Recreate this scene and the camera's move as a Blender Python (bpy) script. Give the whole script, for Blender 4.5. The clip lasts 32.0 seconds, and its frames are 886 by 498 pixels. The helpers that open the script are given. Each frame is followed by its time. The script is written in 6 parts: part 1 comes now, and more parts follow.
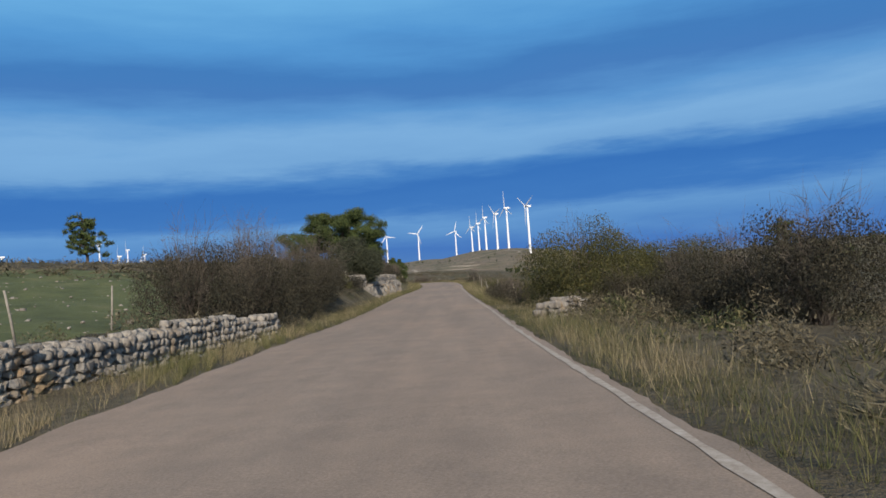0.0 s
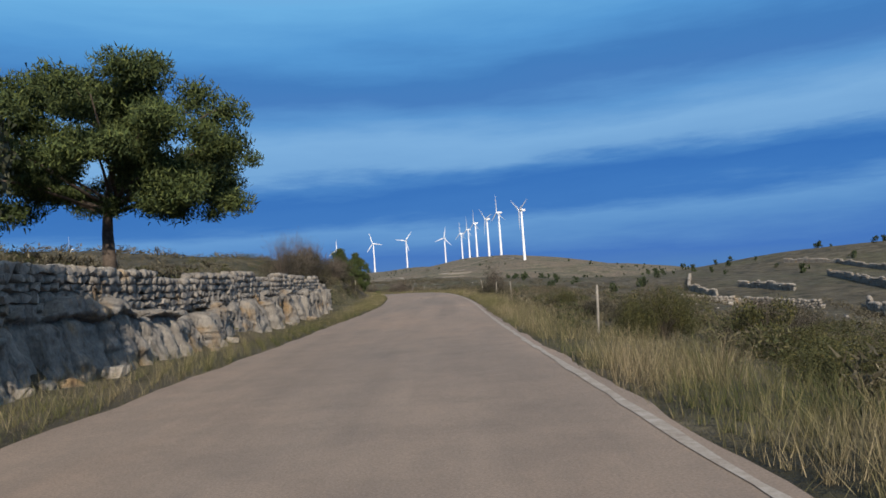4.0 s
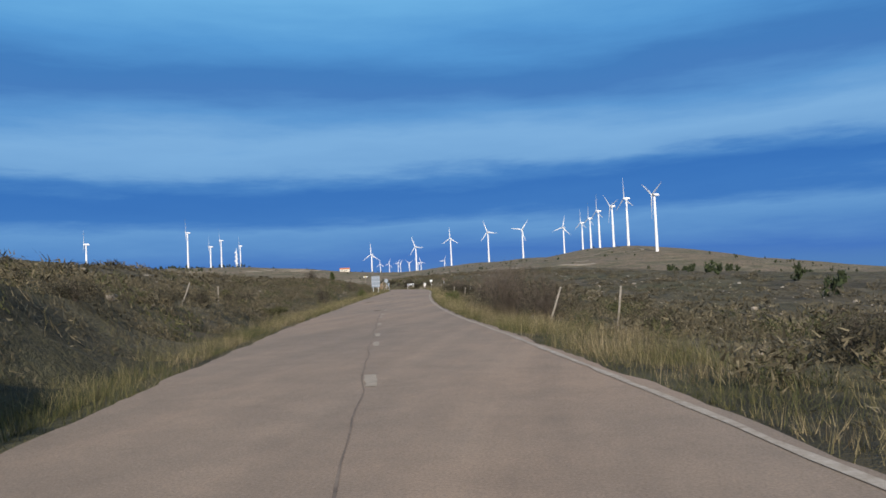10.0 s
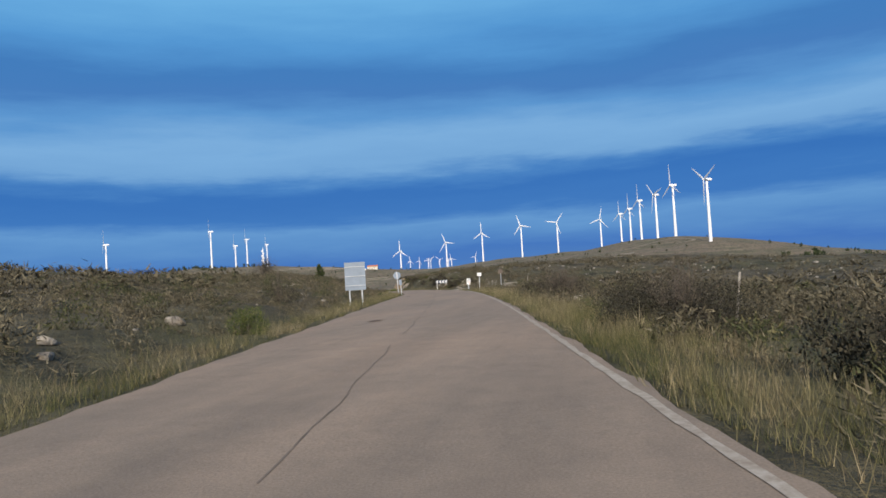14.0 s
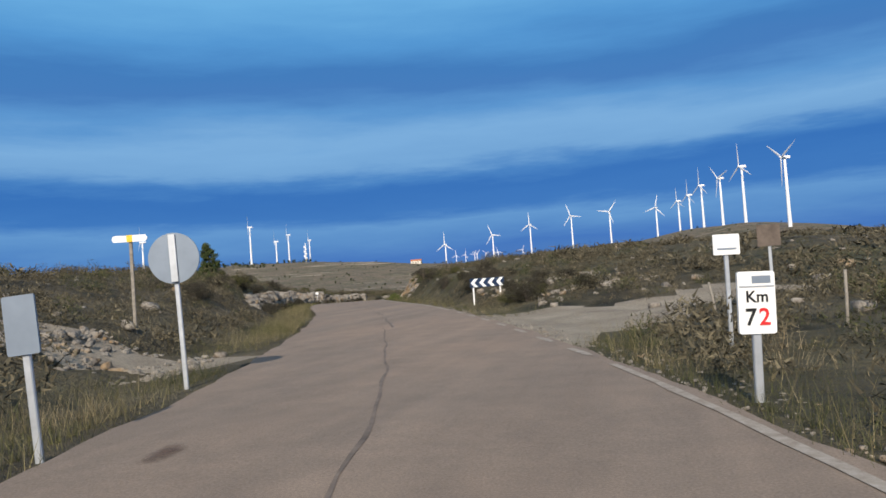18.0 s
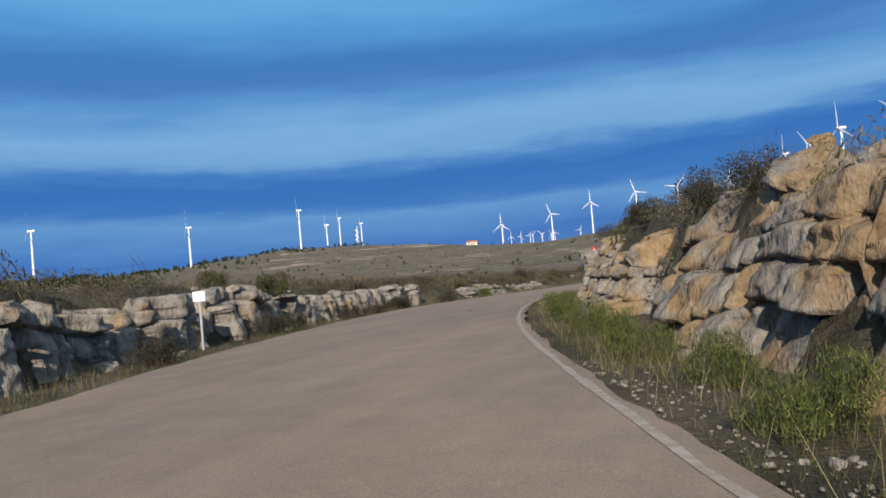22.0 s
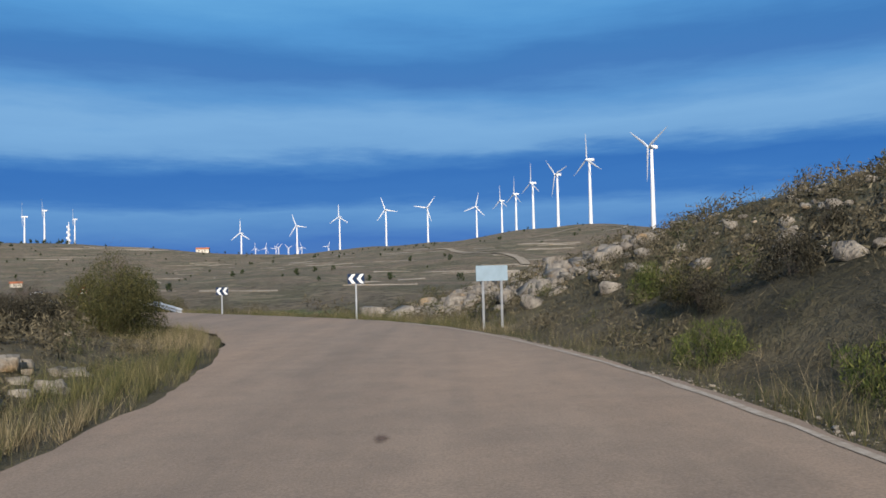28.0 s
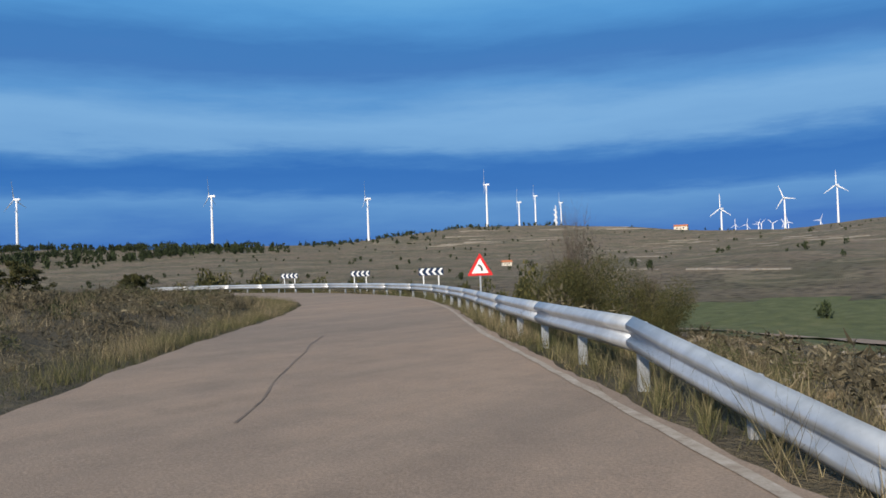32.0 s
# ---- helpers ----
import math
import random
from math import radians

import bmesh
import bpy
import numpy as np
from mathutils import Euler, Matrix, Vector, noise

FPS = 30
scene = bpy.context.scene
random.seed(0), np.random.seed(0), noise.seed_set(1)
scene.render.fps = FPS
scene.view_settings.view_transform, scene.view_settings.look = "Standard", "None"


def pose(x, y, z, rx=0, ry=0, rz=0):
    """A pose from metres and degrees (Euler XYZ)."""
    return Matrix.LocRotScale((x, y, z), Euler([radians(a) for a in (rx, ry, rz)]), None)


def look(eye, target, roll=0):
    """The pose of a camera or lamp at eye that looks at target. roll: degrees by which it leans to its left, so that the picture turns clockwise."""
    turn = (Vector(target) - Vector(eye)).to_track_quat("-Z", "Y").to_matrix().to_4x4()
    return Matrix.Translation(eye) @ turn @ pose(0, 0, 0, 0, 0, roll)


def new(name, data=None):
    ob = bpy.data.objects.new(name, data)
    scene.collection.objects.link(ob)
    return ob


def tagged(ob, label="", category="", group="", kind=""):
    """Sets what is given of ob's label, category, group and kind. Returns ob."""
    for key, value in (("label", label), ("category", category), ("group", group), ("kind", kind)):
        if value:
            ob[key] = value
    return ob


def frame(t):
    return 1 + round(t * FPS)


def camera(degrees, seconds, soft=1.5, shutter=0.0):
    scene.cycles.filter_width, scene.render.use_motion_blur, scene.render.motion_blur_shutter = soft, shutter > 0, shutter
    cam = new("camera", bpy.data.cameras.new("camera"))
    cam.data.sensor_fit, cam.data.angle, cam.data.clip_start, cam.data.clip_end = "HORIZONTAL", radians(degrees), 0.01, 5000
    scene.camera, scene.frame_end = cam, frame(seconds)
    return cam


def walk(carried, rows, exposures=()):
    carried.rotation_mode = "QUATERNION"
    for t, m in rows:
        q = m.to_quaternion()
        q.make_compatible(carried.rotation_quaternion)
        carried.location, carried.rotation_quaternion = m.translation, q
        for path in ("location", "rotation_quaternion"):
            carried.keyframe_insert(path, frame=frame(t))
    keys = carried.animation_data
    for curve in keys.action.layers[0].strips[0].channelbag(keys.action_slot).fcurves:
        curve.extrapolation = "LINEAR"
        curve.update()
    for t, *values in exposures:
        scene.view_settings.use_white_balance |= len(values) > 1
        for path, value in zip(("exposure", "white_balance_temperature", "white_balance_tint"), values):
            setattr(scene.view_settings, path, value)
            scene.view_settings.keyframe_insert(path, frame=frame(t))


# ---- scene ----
cam = camera(61.0, 32.0, soft=1.6)
PATH = [
    (0.0, pose(0.94, -0.61, 1.15, 92.05, 4.03, 1.19)),
    (0.5, pose(0.77, 6.15, 1.11, 92.20, 4.14, 0.99)),
    (1.0, pose(0.63, 12.88, 1.02, 92.03, 4.18, 0.68)),
    (1.5, pose(0.53, 19.58, 0.96, 91.86, 4.37, 0.33)),
    (2.0, pose(0.43, 26.21, 0.92, 92.34, 4.41, 0.46)),
    (2.5, pose(0.31, 32.80, 0.90, 92.67, 4.37, 0.74)),
    (3.0, pose(0.17, 39.38, 0.88, 92.54, 3.93, 0.89)),
    (3.5, pose(0.05, 45.88, 0.88, 92.69, 3.70, 0.64)),
    (4.0, pose(-0.03, 52.26, 0.89, 92.63, 3.93, 0.34)),
    (4.5, pose(-0.08, 58.62, 0.89, 92.50, 4.41, 0.18)),
    (5.0, pose(-0.14, 64.96, 0.87, 92.48, 4.51, 0.31)),
    (5.5, pose(-0.21, 71.27, 0.88, 92.53, 4.29, 0.36)),
    (6.0, pose(-0.27, 77.57, 0.90, 92.62, 3.84, 0.29)),
    (6.5, pose(-0.34, 83.84, 0.92, 92.71, 3.22, 0.39)),
    (7.0, pose(-0.47, 90.09, 0.95, 92.77, 2.51, 1.25)),
    (7.5, pose(-0.74, 96.32, 0.97, 92.74, 2.03, 2.57)),
    (8.0, pose(-1.16, 102.50, 1.15, 92.40, 1.70, 4.06)),
    (8.5, pose(-1.73, 108.54, 1.25, 92.32, 1.22, 5.53)),
    (9.0, pose(-2.44, 114.45, 1.19, 92.40, 1.45, 6.97)),
    (9.5, pose(-3.28, 120.38, 1.17, 92.62, 1.99, 8.09)),
    (10.0, pose(-4.25, 126.38, 1.14, 92.41, 2.47, 9.10)),
    (10.5, pose(-5.34, 132.49, 1.16, 92.11, 3.34, 10.17)),
    (11.0, pose(-6.59, 138.78, 1.18, 91.97, 4.09, 11.21)),
    (11.5, pose(-7.94, 145.26, 1.09, 91.96, 4.34, 11.78)),
    (12.0, pose(-9.36, 151.95, 1.02, 91.83, 4.60, 12.00)),
    (12.5, pose(-10.84, 158.81, 1.01, 92.10, 4.20, 12.17)),
    (13.0, pose(-12.34, 165.79, 1.00, 92.14, 4.04, 12.25)),
    (13.5, pose(-13.85, 172.89, 1.00, 92.25, 3.64, 12.10)),
    (14.0, pose(-15.29, 180.04, 0.99, 92.28, 3.31, 11.43)),
    (14.5, pose(-16.67, 187.21, 1.01, 92.20, 3.29, 10.90)),
    (15.0, pose(-17.99, 194.31, 1.03, 92.16, 3.21, 10.54)),
    (15.5, pose(-19.28, 201.34, 1.09, 92.15, 3.17, 10.39)),
    (16.0, pose(-20.55, 208.25, 1.14, 92.14, 3.22, 10.48)),
    (16.5, pose(-21.85, 215.04, 1.16, 92.13, 3.42, 10.88)),
    (17.0, pose(-23.20, 221.69, 1.12, 92.11, 3.78, 11.68)),
    (17.5, pose(-24.68, 228.22, 1.05, 92.08, 3.71, 13.07)),
    (18.0, pose(-26.37, 234.74, 1.05, 92.06, 4.06, 15.01)),
    (18.5, pose(-28.34, 241.28, 1.03, 91.78, 3.35, 17.25)),
    (19.0, pose(-30.65, 247.99, 0.95, 91.88, 2.19, 19.42)),
    (19.5, pose(-33.35, 255.06, 0.93, 91.93, 2.27, 21.33)),
    (20.0, pose(-36.32, 262.29, 0.93, 91.88, 2.78, 22.35)),
    (20.5, pose(-39.37, 269.65, 0.86, 91.62, 3.37, 22.11)),
    (21.0, pose(-42.44, 277.16, 0.80, 91.74, 3.88, 21.69)),
    (21.5, pose(-45.46, 284.78, 0.69, 91.66, 4.39, 20.73)),
    (22.0, pose(-48.31, 292.46, 0.46, 91.08, 4.92, 19.09)),
    (22.5, pose(-50.91, 300.18, 0.37, 91.11, 4.18, 16.95)),
    (23.0, pose(-53.07, 307.83, 0.14, 90.81, 3.83, 13.92)),
    (23.5, pose(-54.74, 315.48, -0.10, 90.91, 3.89, 10.36)),
    (24.0, pose(-55.83, 322.99, -0.29, 90.59, 3.21, 6.27)),
    (24.5, pose(-56.39, 330.30, -0.53, 90.61, 3.95, 2.65)),
    (25.0, pose(-56.50, 337.49, -0.70, 90.78, 3.54, -0.62)),
    (25.5, pose(-56.18, 344.42, -1.00, 90.55, 3.11, -4.13)),
    (26.0, pose(-55.65, 350.97, -1.12, 90.59, 2.83, -5.31)),
    (26.5, pose(-55.11, 357.10, -1.24, 90.79, 2.61, -5.25)),
    (27.0, pose(-54.65, 362.79, -1.34, 91.05, 2.36, -4.47)),
    (27.5, pose(-54.35, 368.06, -1.45, 91.26, 1.95, -2.90)),
    (28.0, pose(-54.29, 372.92, -1.55, 91.33, 1.27, 0.05)),
    (28.5, pose(-54.57, 377.57, -1.62, 91.32, 0.92, 4.61)),
    (29.0, pose(-55.25, 382.17, -1.72, 91.02, -0.08, 9.78)),
    (29.5, pose(-56.34, 386.64, -1.87, 91.15, -0.68, 15.22)),
    (30.0, pose(-57.94, 391.08, -1.98, 91.19, -0.44, 21.57)),
    (30.5, pose(-59.95, 395.31, -2.12, 90.84, 0.26, 26.82)),
    (31.0, pose(-62.24, 399.35, -2.25, 90.83, 0.65, 30.48)),
    (31.5, pose(-64.78, 403.35, -2.37, 90.74, 1.32, 33.29)),
    (32.0, pose(-67.51, 407.31, -2.48, 90.75, 2.01, 35.26)),
]
walk(cam, PATH, [(0.0, 0.22), (32.0, 0.22)])

# ---- light ----
SUN_DIR = Vector((0.13, -0.86, 0.50)).normalized()
world = bpy.data.worlds.new("world")
scene.world = world
world.use_nodes = True
SUN_EL = math.asin(SUN_DIR.z)
SUN_AZ = math.atan2(SUN_DIR.x, SUN_DIR.y)


def build_sky():
    nt = world.node_tree
    nt.nodes.clear()
    N, L = nt.nodes.new, nt.links.new
    out = N("ShaderNodeOutputWorld")
    bg = N("ShaderNodeBackground")
    sky = N("ShaderNodeTexSky")
    sky.sky_type, sky.sun_disc = "NISHITA", False
    sky.sun_elevation, sky.sun_rotation = SUN_EL, SUN_AZ
    sky.air_density, sky.dust_density, sky.ozone_density = 1.0, 0.3, 3.0
    geo = N("ShaderNodeTexCoord")
    sep = N("ShaderNodeSeparateXYZ")
    L(geo.outputs["Generated"], sep.inputs[0])
    # long soft bands of cloud: the height of the view is warped by a noise that is stretched along the horizon
    mp = N("ShaderNodeMapping")
    mp.inputs["Scale"].default_value = (1.1, 1.1, 5.5)
    mp.inputs["Location"].default_value = (0.3, 0.1, 0.2)
    L(geo.outputs["Generated"], mp.inputs[0])
    n1 = N("ShaderNodeTexNoise")
    n1.inputs["Scale"].default_value, n1.inputs["Detail"].default_value, n1.inputs["Roughness"].default_value = 1.5, 4, 0.5
    L(mp.outputs[0], n1.inputs["Vector"])
    mp2 = N("ShaderNodeMapping")
    mp2.inputs["Scale"].default_value = (2.2, 2.2, 15.0)
    L(geo.outputs["Generated"], mp2.inputs[0])
    n2 = N("ShaderNodeTexNoise")
    n2.inputs["Scale"].default_value, n2.inputs["Detail"].default_value, n2.inputs["Roughness"].default_value = 1.5, 7, 0.62
    L(mp2.outputs[0], n2.inputs["Vector"])
    w1 = N("ShaderNodeMath"); w1.operation = "MULTIPLY_ADD"; w1.inputs[1].default_value = 0.075; w1.inputs[2].default_value = -0.072
    L(n1.outputs["Fac"], w1.inputs[0])
    w2 = N("ShaderNodeMath"); w2.operation = "MULTIPLY_ADD"; w2.inputs[1].default_value = 0.07
    L(n2.outputs["Fac"], w2.inputs[0]); L(w1.outputs[0], w2.inputs[2])
    add = N("ShaderNodeMath"); add.operation = "ADD"
    L(sep.outputs["Z"], add.inputs[0]); L(w2.outputs[0], add.inputs[1])
    ramp = N("ShaderNodeValToRGB")
    el = ramp.color_ramp.elements
    el[0].position, el[0].color = 0.0, (0.050, 0.170, 0.421, 1)
    el[1].position, el[1].color = 1.0, (0.336, 0.411, 0.518, 1)
    for p_, c_ in ((0.035, (0.027, 0.133, 0.432)), (0.062, (0.068, 0.211, 0.488)), (0.082, (0.092, 0.250, 0.523)), (0.1, (0.028, 0.145, 0.432)), (0.128, (0.021, 0.128, 0.410)), (0.142, (0.048, 0.183, 0.464)), (0.158, (0.144, 0.320, 0.573)), (0.185, (0.168, 0.357, 0.611)), (0.215, (0.087, 0.257, 0.536)), (0.245, (0.048, 0.170, 0.432)), (0.27, (0.043, 0.170, 0.432)), (0.31, (0.075, 0.266, 0.560)), (0.36, (0.127, 0.368, 0.652)), (0.46, (0.185, 0.336, 0.565)), (0.62, (0.319, 0.411, 0.530))):
        el.new(p_).color = (*c_, 1)
    L(add.outputs[0], ramp.inputs[0])
    mix = N("ShaderNodeMix"); mix.data_type = "RGBA"
    mix.inputs[0].default_value = 0.96
    sc = N("ShaderNodeMix"); sc.data_type = "RGBA"; sc.blend_type = "MULTIPLY"; sc.inputs[0].default_value = 1.0
    L(sky.outputs[0], sc.inputs[6]); sc.inputs[7].default_value = (0.09, 0.09, 0.09, 1)
    L(sc.outputs[2], mix.inputs[6]); L(ramp.outputs[0], mix.inputs[7])
    L(mix.outputs[2], bg.inputs[0])
    bg.inputs[1].default_value = 1.0
    L(bg.outputs[0], out.inputs[0])


build_sky()
sun_data = bpy.data.lights.new("sun", "SUN")
sun_data.energy, sun_data.angle, sun_data.color = 4.6, radians(0.6), (1.0, 0.89, 0.76)
sun = new("sun", sun_data)
sun.matrix_world = look(SUN_DIR * 100, (0, 0, 0))


# ---- materials ----
def material(name, build, rough=0.85, metal=0.0):
    m = bpy.data.materials.new(name)
    m.use_nodes = True
    b = m.node_tree.nodes["Principled BSDF"]
    b.inputs["Roughness"].default_value, b.inputs["Metallic"].default_value = rough, metal
    b.inputs["Specular IOR Level"].default_value = 0.3
    build(m.node_tree, b)
    return m


def node(nt, kind, **values):
    n = nt.nodes.new("ShaderNode" + kind)
    for k, v in values.items():
        n.inputs[k.replace("_", " ")].default_value = v
    return n


def ramp_of(nt, source, stops):
    r = nt.nodes.new("ShaderNodeValToRGB")
    els = r.color_ramp.elements
    els[0].position, els[0].color = stops[0][0], (*stops[0][1], 1)
    els[1].position, els[1].color = stops[-1][0], (*stops[-1][1], 1)
    for p, c in stops[1:-1]:
        els.new(p).color = (*c, 1)
    nt.links.new(source, r.inputs[0])
    return r.outputs[0]


def noise_of(nt, scale, detail=4, rough=0.6, stretch=None, space="Object"):
    tc = nt.nodes.new("ShaderNodeTexCoord")
    src = tc.outputs[space]
    if stretch:
        mp = nt.nodes.new("ShaderNodeMapping")
        mp.inputs["Scale"].default_value = stretch
        nt.links.new(src, mp.inputs[0])
        src = mp.outputs[0]
    n = node(nt, "TexNoise", Scale=scale, Detail=detail, Roughness=rough)
    nt.links.new(src, n.inputs["Vector"])
    return n.outputs["Fac"]


def mixed(nt, fac, a, b, blend="MIX"):
    m = nt.nodes.new("ShaderNodeMix")
    m.data_type, m.blend_type = "RGBA", blend
    for sock, v in ((m.inputs[0], fac), (m.inputs[6], a), (m.inputs[7], b)):
        if hasattr(v, "links"):
            nt.links.new(v, sock)
        elif isinstance(v, (int, float)):
            sock.default_value = v
        elif sock is m.inputs[0]:
            sock.default_value = v[0]
        else:
            sock.default_value = (*v, 1)
    return m.outputs[2]


def bumped(nt, b, height, strength=0.3, distance=0.02):
    bp = nt.nodes.new("ShaderNodeBump")
    bp.inputs["Strength"].default_value, bp.inputs["Distance"].default_value = strength, distance
    nt.links.new(height, bp.inputs["Height"])
    nt.links.new(bp.outputs[0], b.inputs["Normal"])


def plain(color, rough=0.6, metal=0.0, wear=0.12, scale=6.0):
    """Paint or metal with slight mottling."""
    def build(nt, b):
        n = noise_of(nt, scale)
        lo = tuple(c * (1 - wear) for c in color)
        hi = tuple(min(1, c * (1 + wear)) for c in color)
        nt.links.new(ramp_of(nt, n, [(0.3, lo), (0.7, hi)]), b.inputs["Base Color"])
    return build, rough, metal


def simple(name, color, rough=0.6, metal=0.0, wear=0.12, scale=6.0):
    f, r, m = plain(color, rough, metal, wear, scale)
    return material(name, f, r, m)


def asphalt_build(nt, b):
    big = noise_of(nt, 0.3, 5, 0.65, (1.0, 0.3, 1.0))
    spots = noise_of(nt, 1.7, 5, 0.7)
    streak = noise_of(nt, 1.3, 4, 0.6, (1.0, 0.05, 1.0))
    fine = noise_of(nt, 55, 3, 0.75)
    base = ramp_of(nt, big, [(0.28, (0.178, 0.145, 0.118)), (0.5, (0.223, 0.174, 0.136)), (0.72, (0.268, 0.199, 0.149))])
    c = mixed(nt, 1.0, base, ramp_of(nt, streak, [(0.3, (0.86, 0.86, 0.86)), (0.7, (1.10, 1.09, 1.08))]), "MULTIPLY")
    c = mixed(nt, 1.0, c, ramp_of(nt, spots, [(0.28, (0.84, 0.84, 0.85)), (0.6, (1.04, 1.03, 1.02))]), "MULTIPLY")
    c = mixed(nt, 0.9, c, ramp_of(nt, fine, [(0.25, (0.62, 0.62, 0.62)), (0.75, (1.3, 1.3, 1.3))]), "MULTIPLY")
    nt.links.new(c, b.inputs["Base Color"])
    bumped(nt, b, fine, 0.5, 0.012)


def ground_build(nt, b):
    big = noise_of(nt, 0.035, 5, 0.6)
    mid = noise_of(nt, 0.35, 5, 0.65)
    clump = noise_of(nt, 0.16, 6, 0.72)
    fine = noise_of(nt, 5.0, 4, 0.7)
    a = ramp_of(nt, mid, [(0.30, (0.052, 0.044, 0.028)), (0.5, (0.092, 0.077, 0.049)), (0.72, (0.155, 0.128, 0.085))])
    g = ramp_of(nt, mid, [(0.3, (0.050, 0.052, 0.024)), (0.7, (0.102, 0.098, 0.046))])
    mask = ramp_of(nt, big, [(0.46, (0, 0, 0)), (0.64, (0.85, 0.85, 0.85))])
    c = mixed(nt, mask, a, g)
    # thick scrub
    scrub = ramp_of(nt, clump, [(0.54, (0, 0, 0)), (0.64, (0.8, 0.8, 0.8))])
    c = mixed(nt, scrub, c, (0.026, 0.024, 0.015))
    # drier slopes far off
    geo = nt.nodes.new("ShaderNodeNewGeometry")
    sep = nt.nodes.new("ShaderNodeSeparateXYZ")
    nt.links.new(geo.outputs["Position"], sep.inputs[0])
    far = nt.nodes.new("ShaderNodeMapRange"); far.inputs["From Min"].default_value = 450; far.inputs["From Max"].default_value = 600
    nt.links.new(sep.outputs["Y"], far.inputs["Value"])
    dry = ramp_of(nt, mid, [(0.3, (0.098, 0.077, 0.054)), (0.5, (0.155, 0.122, 0.085)), (0.7, (0.225, 0.18, 0.128))])
    c = mixed(nt, far.outputs[0], c, mixed(nt, ramp_of(nt, big, [(0.42, (0, 0, 0)), (0.6, (0.8, 0.8, 0.8))]), dry, (0.085, 0.082, 0.046)))
    # single dark shrubs
    vo = node(nt, "TexVoronoi", Scale=0.42)
    nt.links.new(nt.nodes.new("ShaderNodeTexCoord").outputs["Object"], vo.inputs["Vector"])
    dots = ramp_of(nt, vo.outputs["Distance"], [(0.0, (1, 1, 1)), (0.22, (1, 1, 1)), (0.42, (0, 0, 0)), (1.0, (0, 0, 0))])
    c = mixed(nt, mixed(nt, 1.0, dots, ramp_of(nt, clump, [(0.42, (0, 0, 0)), (0.52, (0.85, 0.85, 0.85))]), "MULTIPLY"), c, (0.022, 0.022, 0.012))
    # old terraces on the far slopes: pale stone lines that follow the contours
    ma = nt.nodes.new("ShaderNodeMath"); ma.operation = "MULTIPLY_ADD"; ma.inputs[1].default_value = 0.33
    warp = nt.nodes.new("ShaderNodeMath"); warp.operation = "MULTIPLY"; warp.inputs[1].default_value = 3.0
    nt.links.new(big, warp.inputs[0])
    nt.links.new(sep.outputs["Z"], ma.inputs[0]); nt.links.new(warp.outputs[0], ma.inputs[2])
    fr = nt.nodes.new("ShaderNodeMath"); fr.operation = "FRACT"
    nt.links.new(ma.outputs[0], fr.inputs[0])
    line = ramp_of(nt, fr.outputs[0], [(0.0, (1, 1, 1)), (0.10, (1, 1, 1)), (0.16, (0, 0, 0)), (1.0, (0, 0, 0))])
    patch = ramp_of(nt, big, [(0.40, (0, 0, 0)), (0.50, (0.85, 0.85, 0.85))])
    k = mixed(nt, 1.0, mixed(nt, 1.0, line, far.outputs[0], "MULTIPLY"), patch, "MULTIPLY")
    c = mixed(nt, mixed(nt, 0.5, k, (0, 0, 0)), c, (0.31, 0.255, 0.18))
    c = mixed(nt, 0.7, c, ramp_of(nt, fine, [(0.25, (0.5, 0.5, 0.5)), (0.75, (1.35, 1.35, 1.35))]), "MULTIPLY")
    nt.links.new(c, b.inputs["Base Color"])
    lump = noise_of(nt, 1.6, 6, 0.75)
    bumped(nt, b, lump, 1.0, 0.5)


def field_build(nt, b):
    mid = noise_of(nt, 0.5, 5, 0.65)
    fine = noise_of(nt, 7.0, 4, 0.7)
    c = ramp_of(nt, mid, [(0.3, (0.044, 0.055, 0.020)), (0.55, (0.075, 0.088, 0.032)), (0.75, (0.12, 0.115, 0.056))])
    c = mixed(nt, 0.7, c, ramp_of(nt, fine, [(0.25, (0.6, 0.6, 0.6)), (0.75, (1.3, 1.3, 1.3))]), "MULTIPLY")
    nt.links.new(c, b.inputs["Base Color"])
    bumped(nt, b, fine, 0.7, 0.08)


def gravel_build(nt, b):
    mid = noise_of(nt, 0.8, 5, 0.65)
    fine = noise_of(nt, 18.0, 4, 0.75)
    c = ramp_of(nt, mid, [(0.3, (0.20, 0.165, 0.125)), (0.7, (0.34, 0.295, 0.23))])
    c = mixed(nt, 0.8, c, ramp_of(nt, fine, [(0.25, (0.5, 0.5, 0.5)), (0.75, (1.35, 1.35, 1.35))]), "MULTIPLY")
    nt.links.new(c, b.inputs["Base Color"])
    bumped(nt, b, fine, 0.9, 0.05)


